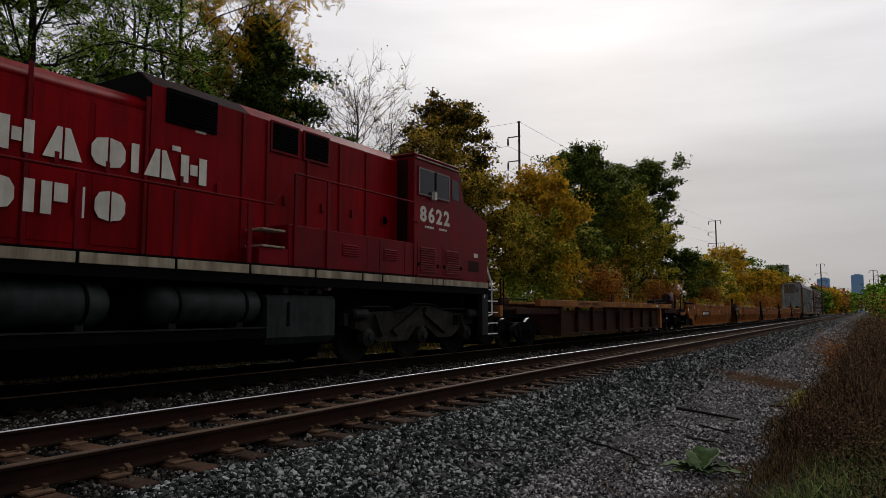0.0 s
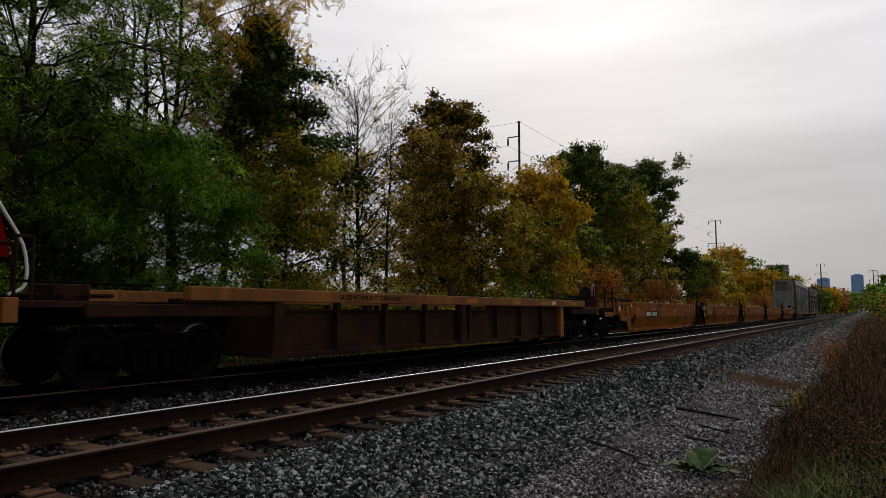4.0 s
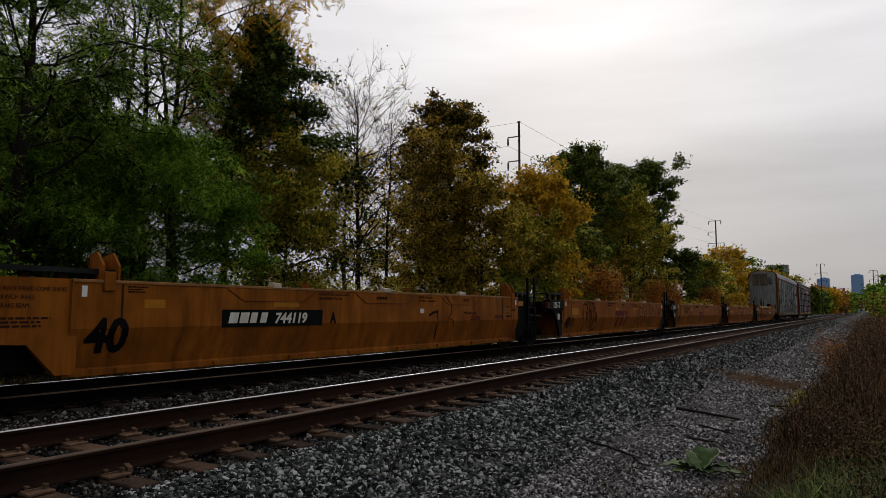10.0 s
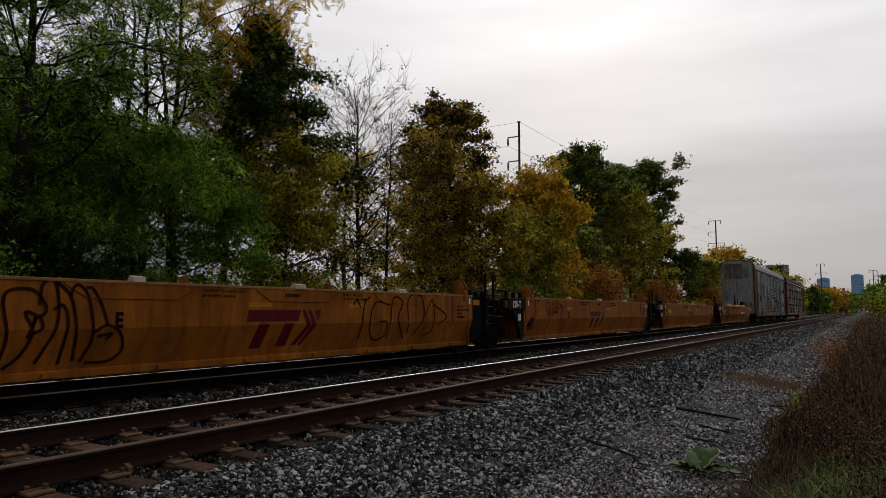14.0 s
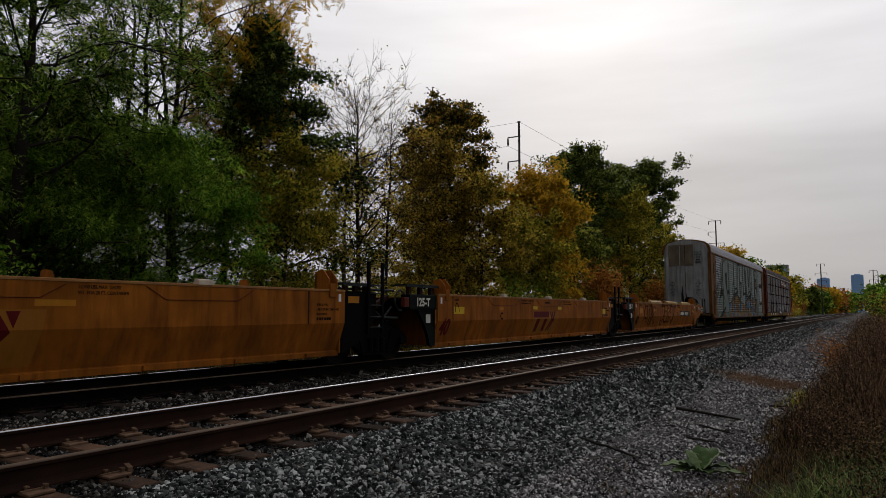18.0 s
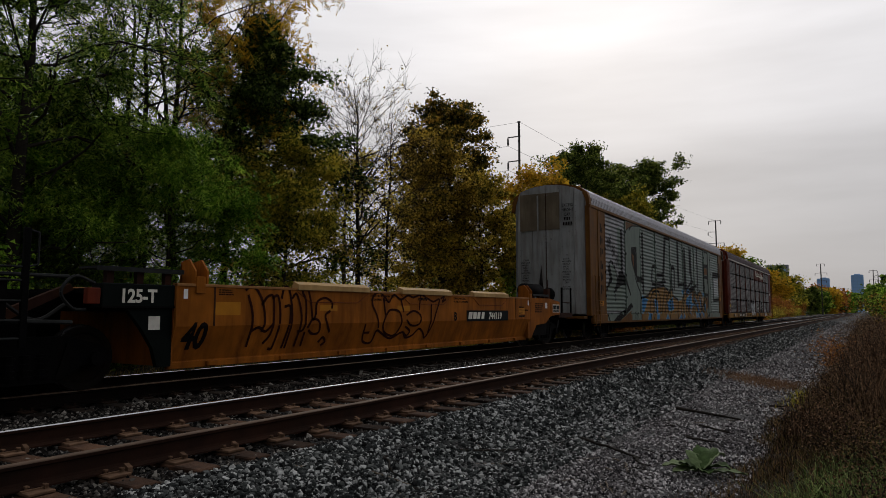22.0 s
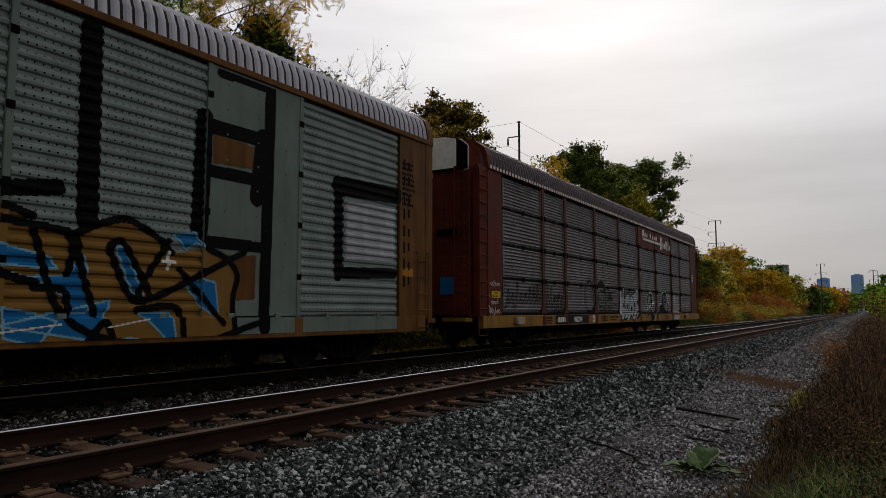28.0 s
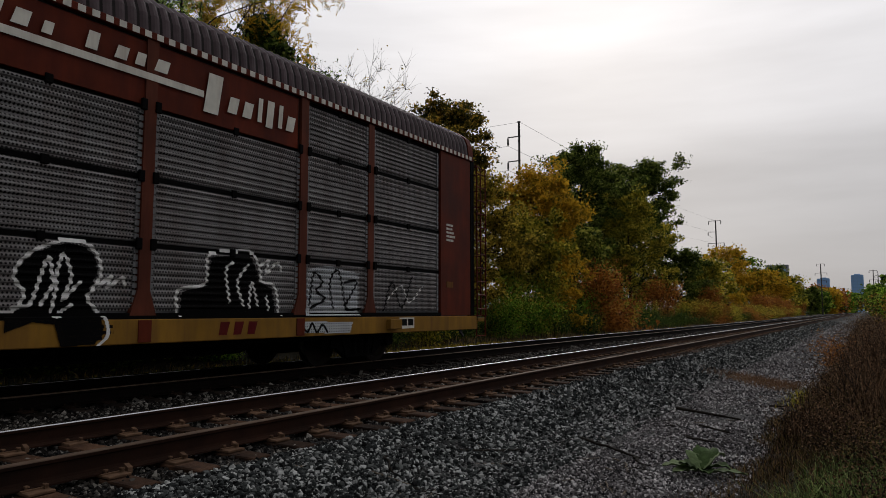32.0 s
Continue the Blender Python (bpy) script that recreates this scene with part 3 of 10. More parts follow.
def tree(name, label, at, height, spread, crown_from, leaves, n_leaf, leaf, seed, shape="oval", bark=None, limbs=22, lean=(0, 0),
         clump=0.42, trunk_r=None, stems=1, group="", droop=0.3, up=0.75, twigs=5, twig_r=0.10, along=0.7, frond=False):
    """A tapered trunk with limbs, branchlets and a crown of single leaves gathered in uneven clumps."""
    rng = np.random.default_rng(seed)
    bark = bark or M_BARK
    th = thing(name, label, "tree", at, group)
    r0 = trunk_r or height * 0.015
    trunks, limb_lines, tips = [], [], []
    for st in range(stems):
        fan = (np.array([math.cos(st * 2.4 + seed), math.sin(st * 2.4 + seed)]) * spread * 0.4) if stems > 1 else np.zeros(2)
        zs = np.linspace(0, 1, 9)
        wob = np.cumsum(rng.normal(0, 0.012 * height, (9, 2)), 0) * zs[:, None]
        top = np.array(lean) + fan
        pts = np.stack([wob[:, 0] + top[0] * zs, wob[:, 1] + top[1] * zs, zs * height * 0.93], -1)
        pts[0, 2] = -0.15
        rr = r0 * (1 - 0.86 * zs) * (0.75 if stems > 1 else 1)
        rr[0] *= 1.35
        trunks.append((pts, rr))
        per = max(6, limbs // stems)
        for i in range(per):
            f = ((i + rng.uniform(0.1, 0.9)) / per) ** 0.85
            hz = height * (crown_from + (0.96 - crown_from) * f)
            start = np.array([np.interp(hz * 0.9, pts[:, 2], pts[:, k]) for k in (0, 1)] + [min(hz * 0.9, height * 0.9)])
            az = i * 2.39996 + rng.uniform(-0.5, 0.5)
            reach = spread * envelope(shape, f) * rng.uniform(0.6, 1.12)
            rise = reach * up * rng.uniform(0.1, 0.9) + (hz * 0.1)
            k = np.linspace(0, 1, 6)
            bend = rng.normal(0, 0.10 * reach, (6, 3)) * k[:, None]
            lp = start + np.stack([np.cos(az) * reach * k, np.sin(az) * reach * k, rise * k ** 1.25 - 0.12 * reach * k ** 3], -1) + bend
            lr = max(0.35 * r0 * (1 - 0.75 * f), 0.008) * (1 - 0.8 * k)
            limb_lines.append((lp, lr))
            for b in range(twigs):
                p0 = lp[rng.integers(2, 6)]
                d = rng.normal(size=3) * np.array([1, 1, 0.7]) + (lp[-1] - lp[0]) / (reach + 0.1) * along
                d /= np.linalg.norm(d)
                ln = reach * rng.uniform(0.22, 0.5) + 0.15
                k2 = np.linspace(0, 1, 4)
                bp = p0 + d * ln * k2[:, None] + rng.normal(0, 0.05 * ln, (4, 3)) * k2[:, None]
                limb_lines.append((bp, max(twig_r * r0, 0.005) * (1 - 0.75 * k2)))
                tips += [bp[-1], bp[2], (bp[1] + bp[0]) / 2]
            tips += [lp[-1], lp[4], lp[3]]
    V, F = tube_arrays(trunks, 8)
    part("trunk", mesh_np("trunk", V, F, (bark,), smooth=True), bark, th)
    V, F = tube_arrays(limb_lines, 4)
    tagged(part("branchwork", mesh_np("branchwork", V, F, (bark,), smooth=True), bark, th), kind="stuff")
    tips = np.array(tips)
    weight = rng.gamma(0.9 if n_leaf > 3000 else 3.0, 1, len(tips))
    if stems == 1:
        weight[np.hypot(tips[:, 0] - lean[0] * tips[:, 2] / height, tips[:, 1] - lean[1] * tips[:, 2] / height) > spread * 1.2] = 0
    pick = rng.choice(len(tips), n_leaf, p=weight / weight.sum())
    # leaves fill flattened balls round the branch ends, so that clumps have an edge
    d = rng.normal(size=(n_leaf, 3))
    d *= (rng.uniform(0, 1, n_leaf) ** 0.45 / np.linalg.norm(d, axis=1))[:, None]
    wide = clump * rng.lognormal(0, 0.35, len(tips))[pick]
    cen = tips[pick] + d * wide[:, None] * np.array([1.45, 1.45, 0.85])
    cen[:, 2] = np.maximum(cen[:, 2], 0.05)
    if frond:
        V, F = frond_arrays(rng, cen[:n_leaf // 8], leaf)
    else:
        V, F = leaf_arrays(rng, cen, leaf * np.where(rng.uniform(0, 1, n_leaf) < 0.15, 1.3, 1.0), droop, 0.85, True)
    part("crown", mesh_np("crown", V, F, (leaves,)), leaves, th)
    return th


def shrub(name, label, at, height, spread, leaves, n_leaf, leaf, seed, bark=None, category="shrub", group="undergrowth along the tracks"):
    rng = np.random.default_rng(seed)
    th = thing(name, label, category, at, group)
    lines, tips = [], []
    for i in range(16):
        az, out = rng.uniform(0, math.tau), spread * rng.uniform(0.2, 1.0)
        k = np.linspace(0, 1, 6)
        h = height * rng.uniform(0.55, 1.0) * (1 - 0.35 * (out / spread) ** 2)
        p = np.stack([np.cos(az) * out * k ** 1.3, np.sin(az) * out * k ** 1.3, h * k - 0.1 * (1 - k)], -1) + rng.normal(0, 0.05 * height, (6, 3)) * k[:, None]
        lines.append((p, 0.014 * (1 - 0.8 * k) * height ** 0.5))
        tips += list(p[1:]) + [p[-1], p[-2]]
    V, F = tube_arrays(lines, 4)
    bark = bark or M_BARK
    tagged(part("branchwork", mesh_np("branchwork", V, F, (bark,)), bark, th), kind="stuff")
    tips = np.array(tips)
    w = rng.gamma(1.5, 1, len(tips))
    cen = tips[rng.choice(len(tips), n_leaf, p=w / w.sum())] + rng.normal(size=(n_leaf, 3)) * 0.17 * height ** 0.6
    cen[:, 2] = np.abs(cen[:, 2]) + 0.03
    V, F = leaf_arrays(rng, cen, leaf, 0.3, 0.75, True)
    part("foliage", mesh_np("foliage", V, F, (leaves,)), leaves, th)
    return th


def blades(name, label, material, n, place, height, width, seed, lean=0.35, category="grass", tufts=None):
    """Grass or weed stalks, each a thin bent blade; place(rng, n) gives x, y and a height factor."""
    rng = np.random.default_rng(seed)
    x, y, hf = place(rng, n)
    z = ground_z(x, y) - 0.02
    h = height * hf * np.minimum(rng.lognormal(0, 0.3, n), 1.25)
    a, b = rng.uniform(0, math.tau, n), rng.uniform(0, math.tau, n)
    ln = np.abs(rng.normal(0, lean, n)) * h
    w = width * rng.uniform(0.5, 1.4, n)
    base = np.stack([x, y, z], -1)
    side = np.stack([np.cos(b), np.sin(b), 0 * b], -1) * w[:, None] * 0.5
    mid = base + np.stack([np.cos(a) * ln * 0.3, np.sin(a) * ln * 0.3, h * 0.6], -1)
    tip = base + np.stack([np.cos(a) * ln, np.sin(a) * ln, h], -1)
    V = np.stack([base - side, base + side, mid + side * 0.8, mid - side * 0.8, tip + side * 0.15, tip - side * 0.15], 1).reshape(-1, 3)
    o = (np.arange(n) * 6)[:, None]
    F = np.concatenate([o + np.array([[0, 1, 2, 3]]), o + np.array([[3, 2, 4, 5]])])
    return tagged(new(name, mesh_np(name, V, F, (material,))), label, category, kind="stuff")
build_ground()
rail(NEAR + GAUGE / 2, M_RAILTOP2, "rust-brown steel rail with a dulled running surface")
rail(NEAR - GAUGE / 2, M_RAILTOP, "rust-brown steel rail with a bright polished running surface")
# far rails take the web colour darkened for shade under the train
rail(FAR + GAUGE / 2, M_RAILTOP2, "steel rail coloured black for the train's shade, with a dulled running surface", M_SHADERAIL)
rail(FAR - GAUGE / 2, M_RAILTOP, "steel rail coloured black for the train's shade, with a bright polished running surface", M_SHADERAIL)

stones("shoulder_ballast", "angular dark grey ballast stones on the track shoulder", M_STONE, 30000, (-4.55, -2.6), (3.0, 9), 0.0225, 11, 0.004, 1.2, 1, 0.36)
stones("shoulder_ballast", "small dark grey ballast stones on the track shoulder", M_STONE, 34000, (-4.6, -2.6), (3.0, 13), 0.020, 19, 0.004, 1.3, 2, 0.38)
stones("shoulder_ballast", "angular grey ballast stones farther along the shoulder", M_STONE, 36000, (-4.6, -2.8), (9, 34), 0.034, 16, 0.004, 1.3, 3)
stones("shoulder_ballast", "coarse grey ballast stones along the distant shoulder", M_STONE, 16000, (-4.7, -2.8), (34, 110), 0.05, 17, 0.004, 1.6, 3, grow=0.012)
stones("track_ballast", "dark ballast stones between the ties of the near track", M_DUSKSTONE, 34000, (-7.3, -4.55), (2.0, 34), 0.027, 12, 0.002, 1.9, 2)
stones("middle_ballast", "dark ballast stones with pale flecks between the two tracks", M_DUSKSTONE, 34000, (-8.9, -7.2), (2.5, 44), 0.027, 13, 0.008, 1.5, 2)
stones("far_ballast", "black oily ballast stones along the far track", M_DUSKSTONE, 6000, (-11.9, -8.8), (4, 46), 0.045, 14, -0.01, 1.2)
stones("path_gravel", "fine grey gravel on the near path", M_GRIT, 50000, (-3.3, -0.95), (3.6, 10), 0.0155, 15, 0.002, 1.15, 2, 0.42)
stones("path_gravel", "fine grey gravel along the path", M_GRIT, 36000, (-3.3, -0.9), (9.5, 22), 0.021, 20, 0.002, 1.2, 3, 0.42)
stones("path_gravel", "coarser grey gravel farther along the path", M_GRIT, 26000, (-3.3, -0.7), (18, 110), 0.030, 18, 0.001, 1.6, 3, grow=0.018)

# ---- trees beyond the tracks ----
tree("locust_tree", "tall dark green tree with a dark trunk and drooping leaves", (-15.6, 7.6, -0.05), 11.5, 3.2, 0.10, L_DARK, 84000, 0.060, 1, "round", limbs=34, clump=0.42, trunk_r=0.19, twigs=7, frond=True)
tree("locust_tree", "second dark green tree with a forked trunk", (-16.8, 11.6, -0.05), 11.8, 3.0, 0.16, L_DARK, 32000, 0.060, 22, "vase", limbs=34, clump=0.38, trunk_r=0.17, stems=2, twigs=7, frond=True)
tree("locust_tree", "dark green tree in the second row of the wood", (-19.2, 9.4, 0.05), 7.8, 3.1, 0.04, L_DARK, 44000, 0.10, 23, "round", limbs=40, clump=0.55, twigs=6, frond=True)
tree("locust_tree", "dark green tree deep in the wood", (-18.8, 5.6, 0.05), 7.6, 2.8, 0.06, L_DARK, 30000, 0.11, 24, "round", limbs=32, clump=0.45, twigs=6, frond=True)
tree("locust_tree", "tall dark tree closing the wood behind", (-20.8, 12.2, 0.1), 7.4, 2.9, 0.06, L_DARK, 34000, 0.10, 26, "round", limbs=40, clump=0.5, twigs=6, frond=True)
green_tree = tree("locust_tree", "green tree with low branches beyond the tracks", (-14.9, 11.0, -0.1), 5.6, 2.3, 0.06, L_GREEN, 60000, 0.060, 2, "round", limbs=26, clump=0.38, frond=True)
tree("locust_tree", "tall half-bare tree with yellow and green leaves", (-17.6, 13.3, 0.0), 13.4, 3.6, 0.22, L_SOFTGREEN, 25000, 0.062, 3, "vase", limbs=34, clump=0.36, trunk_r=0.17, up=1.1, stems=2, twigs=7, frond=True)
tree("locust_tree", "thin leaning tree with sparse golden leaves", (-18.0, 15.2, 0.0), 14.2, 3.2, 0.42, L_YELLOW, 36000, 0.078, 4, "vase", limbs=26, clump=0.34, up=1.3, lean=(0.3, 0.8), twigs=7, trunk_r=0.14, frond=True)
tree("maple_tree", "dense dark green maple with a pointed crown", (-17.6, 16.6, 0.0), 11.6, 3.7, 0.12, L_MAPLE, 72000, 0.10, 5, "cone", limbs=48, clump=0.32, twigs=6)
small_maple = tree("maple_tree", "small maple with green leaves turning yellow", (-15.6, 15.6, -0.05), 6.6, 2.0, 0.08, L_YGREEN, 32000, 0.085, 6, "oval", limbs=28, clump=0.34)
tree("bare_tree", "almost leafless thin grey tree with a few brown leaves", (-15.5, 19.4, -0.05), 10.0, 2.4, 0.30, L_BROWN, 1500, 0.062, 7, "oval", bark=M_BARK, limbs=60, clump=0.10, trunk_r=0.115, up=1.15, twigs=22, twig_r=0.05, along=1.15)
tree("bare_tree", "slim second bare trunk beside the thin grey tree", (-15.3, 20.6, -0.05), 9.4, 1.9, 0.3, L_BROWN, 600, 0.062, 71, "oval", bark=M_BARK, limbs=40, clump=0.10, trunk_r=0.08, up=1.2, twigs=18, twig_r=0.06, lean=(0.0, 0.5), along=1.2)
tree("sapling", "thin-leaved young tree with pale yellow leaves", (-16.4, 19.9, -0.1), 7.6, 2.1, 0.08, L_AMBER, 13000, 0.085, 8, "oval", limbs=30, clump=0.34, bark=M_BARK2)
tree("maple_tree", "bronze and green maple with a full crown", (-17.0, 27.4, 0.0), 9.8, 2.45, 0.06, L_BROWN, 28000, 0.115, 29, "oval", limbs=44, clump=0.31, twigs=6)
tree("maple_tree", "tall bronze and dark green maple with a domed top", (-18.6, 30.2, 0.0), 12.6, 2.5, 0.2, L_BRONZE, 46000, 0.125, 93, "oval", limbs=34, clump=0.32, twigs=6)
yellow_maple = tree("maple_tree", "maple with yellowing leaves low to the ground", (-15.4, 28.6, -0.05), 7.8, 2.3, 0.05, L_AMBER, 22000, 0.115, 10, "oval", limbs=32, clump=0.32)
tree("maple_tree", "golden yellow maple with a rounded crown", (-15.9, 36.4, -0.05), 9.3, 2.6, 0.04, L_YELLOW, 40000, 0.14, 11, "oval", limbs=36, clump=0.40)
tree("maple_tree", "small yellow-green tree among the maples", (-14.8, 32.4, -0.05), 6.3, 1.9, 0.04, L_YGREEN, 16000, 0.155, 12, "oval", limbs=26, clump=0.36)
tree("ash_tree", "large spreading dark green tree", (-24.0, 63.5, 0.2), 17.3, 4.4, 0.10, L_ASH, 70000, 0.175, 13, "round", limbs=50, clump=0.5, trunk_r=0.3, twigs=6)
tree("ash_tree", "large dark green tree with an overhanging crown", (-23.5, 86.0, 0.2), 20.4, 4.8, 0.10, L_ASH, 70000, 0.215, 14, "round", limbs=54, clump=0.55, trunk_r=0.3, twigs=6)
tree("ash_tree", "dark green tree between two larger ones", (-25.0, 76.0, 0.2), 17.6, 4.5, 0.10, L_ASH, 40000, 0.23, 16, "round", limbs=44, clump=0.55, trunk_r=0.3)
tree("ash_tree", "green tree with yellowing upper leaves", (-19.5, 67.0, 0.1), 13.0, 3.8, 0.04, L_YGREEN, 44000, 0.17, 15, "round", limbs=42, clump=0.45)
tree("ash_tree", "small bright green tree at the wood's edge", (-16.5, 44.0, 0.0), 7.6, 2.3, 0.03, L_SOFTGREEN, 16000, 0.19, 17, "oval", limbs=26, clump=0.42)
tree("ash_tree", "young olive-green tree beside the tracks", (-18.5, 84.0, 0.0), 8.0, 3.2, 0.03, L_ASH, 20000, 0.20, 18, "oval", limbs=24, clump=0.5)

# farther trees along the line, smaller in view
for i, (x, y, h, sp, lv, word) in enumerate((
        (-17.0, 92.0, 7.8, 2.3, L_YGREEN, "yellow-green young tree"), (-20.0, 112.0, 8.4, 3.2, L_YGREEN, "yellowing roadside tree"),
        (-21.0, 133.0, 13.0, 4.4, L_YELLOW, "golden orange tree"), (-22.0, 160.0, 13.2, 4.2, L_DARK, "dark green tree"),
        (-18.0, 158.0, 9.4, 4.6, L_YELLOW, "bright yellow tree"), (-26.0, 250.0, 16.0, 7.5, L_ASH, "broad green tree"),
        (-20.0, 235.0, 12.0, 6.0, L_YGREEN, "yellow-green tree"), (-20.0, 300.0, 9.0, 6.5, L_ASH, "green tree"),
        (-18.0, 350.0, 9.0, 6.0, L_DARK, "dark tree"), (-20.0, 470.0, 14.5, 9.0, L_RUST, "rust-red tree"), (-19.0, 540.0, 15.0, 9.0, L_RUST, "rust-red tree"),
        (-17.0, 420.0, 12.0, 7.0, L_YELLOW, "yellow tree"), (-17.0, 700.0, 15.0, 12.0, L_GREEN, "green tree"), (-17.0, 950.0, 16.0, 14.0, L_DARK, "dark tree"))):
    tree("distant_tree", word + " farther along the tracks", (x, y, 0.0), h, sp, 0.04, lv, 6500 if y < 200 else 4500, 0.0024 * y + 0.05, 200 + i, "oval", limbs=24, clump=0.004 * y + 0.2, group="distant trees along the line")

# second row behind, darker and closing the wood
copy_thing(green_tree, pose(-17.4, 7.6, 0.0, 0, 0, 140))
copy_thing(green_tree, pose(-17.2, 4.0, 0.0, 0, 0, 40))
for px, py, turn in ((-21.8, 11.4, 300), (-19.6, 3.2, 160)):
    copy_thing(green_tree, pose(px, py, 0.1, 0, 0, turn))
rng = random.Random(5)
for i in range(11):
    src = (green_tree, small_maple, yellow_maple)[i % 3]
    px, py, turn = -21.5 - rng.uniform(0, 4), -1.5 + i * 4.6 + rng.uniform(-1, 1), rng.uniform(0, 360)
    if py < 2 or py > 31.5:
        copy_thing(src, pose(px, py, 0.1, 0, 0, turn))

# undergrowth
protos = [shrub("shrub", "dense dark green shrub beside the tracks", (-13.9, 6.0, -0.35), 2.6, 1.4, L_GREEN, 6500, 0.075, 61),
          shrub("shrub", "yellowing shrub beside the tracks", (-13.8, 21.0, -0.35), 2.2, 1.3, L_YGREEN, 5200, 0.08, 62),
          shrub("shrub", "rust-red shrub beside the tracks", (-14.6, 42.5, -0.3), 4.4, 2.7, L_RUST, 6000, 0.15, 63),
          shrub("shrub", "dark green shrub low to the ground", (-13.9, 9.0, -0.35), 1.8, 1.3, L_MAPLE, 5200, 0.072, 64),
          shrub("shrub", "amber and green shrub beside the tracks", (-14.2, 76.0, -0.3), 2.6, 2.0, L_AMBER, 4200, 0.14, 65)]
for i in range(36):
    y = 2.0 + i * 1.35
    k = rng.choice((0, 0, 3, 0, 1) if y < 14 else (0, 0, 3, 1, 3) if y < 36 else (3, 1, 0))
    copy_thing(protos[k], pose(-13.8 - rng.uniform(0, 2.4), y + rng.uniform(-0.5, 0.5), -0.3, 0, 0, rng.uniform(0, 360)))
for i in range(30):
    y = 46 + i * 3.3 + i * i * 0.12
    k = rng.choice((4, 1, 2, 3, 4, 1) if y > 70 else (2, 3, 1, 3))
    copy_thing(protos[k], pose(-14.2 - rng.uniform(0, 2.5), y, -0.2, 0, 0, rng.uniform(0, 360)))

for i in range(16):
    copy_thing(protos[(0, 3, 0, 1)[i % 4]], pose(-17.2 - rng.uniform(0, 2.6), 3.5 + i * 1.45 + rng.uniform(-0.5, 0.5), 0.0, 0, 0, rng.uniform(0, 360)))

for i in range(34):
    y = 34 + i * 2.6 + i * i * 0.02
    k = rng.choice((3, 3, 3, 2, 3) if y < 60 else (3, 2, 1, 4, 3))
    copy_thing(protos[k], pose(-13.6 - rng.uniform(0, 0.9), y, -0.6 - rng.uniform(0, 0.5) - (1.6 if k == 2 else 0), 0, 0, rng.uniform(0, 360)))


def verge(rng, n):
    y = 16 + 110 * rng.uniform(0, 1, n) ** 1.7
    return -12.9 - np.abs(rng.normal(0, 0.7, n)), y, rng.uniform(0.5, 1.3, n)


def litter(rng, n):
    y = np.where(rng.uniform(0, 1, n) < 0.7, rng.normal(20.5, 2.8, n), rng.uniform(6, 60, n))
    return -12.0 - np.abs(rng.normal(0, 0.35, n)), y, rng.uniform(0.4, 1.2, n)


blades("verge_grass", "dry brownish grass along the far verge", L_OLIVE, 3500, verge, 0.3, 0.02, 31)
blades("verge_weeds", "low bright yellow weeds beside the far rail", L_GOLD, 2200, litter, 0.12, 0.04, 32, 0.6, "weeds")


def far_edge(rng, n):
    return -12.2 - np.abs(rng.normal(0, 0.5, n)), rng.uniform(4, 34, n), rng.uniform(0.3, 1.2, n)


blades("verge_weeds", "low olive-brown weeds along the far ballast", L_OLIVE, 3500, far_edge, 0.13, 0.03, 36, 0.7, "weeds")


# ---- weeds on the camera's side ----
def weed_edge(y):
    return np.interp(y, [3, 5.2, 6.2, 7.2, 9, 12, 15, 22, 47, 80], [-1.6, -1.4, -1.12, -1.02, -1.12, -0.95, -0.80, -0.78, -0.85, -0.7]) + 0.10 * np.sin(y * 1.7) + 0.07 * np.sin(y * 4.1)


def tall_weeds(rng, n):
    y = 9.0 + 70 * rng.uniform(0, 1, n) ** 2.4
    d = rng.gamma(2.2, 0.42, n) + 0.15
    return weed_edge(y) + d, y, np.clip(0.25 + d * 0.75, 0.25, 1.0) * np.clip((y - 5.5) / 7, 0.3, 1.0) * (0.8 + 0.2 * np.sin(y * 2.3 + d * 3))


def low_grass(rng, n):
    y = 4.2 + 5.2 * rng.uniform(0, 1, n)
    d = 0.62 + 1.8 * rng.uniform(0, 1, n) ** 0.8 + 0.25 * np.maximum(y - 7.0, 0)
    return weed_edge(y) + d, y, 0.4 + 0.6 * rng.uniform(0, 1, n) * np.clip(d, 0.2, 1)


def near_brown(rng, n):
    y = 4.4 + 5.6 * rng.uniform(0, 1, n)
    d = rng.gamma(1.5, 0.55, n) - 0.12
    return weed_edge(y) + d, y, rng.uniform(0.3, 1.0, n) * np.clip(0.4 + 0.6 * d, 0.3, 1.1)


def mixed_low(rng, n):
    y = 5.2 + 16 * rng.uniform(0, 1, n) ** 1.2
    d = rng.gamma(1.6, 0.33, n)
    return weed_edge(y) + d - 0.05, y, rng.uniform(0.3, 1.1, n) * np.clip(0.35 + d, 0.3, 1) * np.clip((y - 4.2) / 6, 0.25, 1)


def yellow_low(rng, n):
    return rng.normal(-0.95, 0.13, n), rng.normal(13.2, 0.7, n), rng.uniform(0.4, 1.1, n)


def dry_patch(rng, n):
    k = rng.uniform(0, 1, n)
    return -3.3 + 2.0 * k + rng.normal(0, 0.22, n), 18.6 - 3.2 * k + rng.normal(0, 0.35, n), rng.uniform(0.3, 1.0, n) * (0.5 + 0.5 * k)


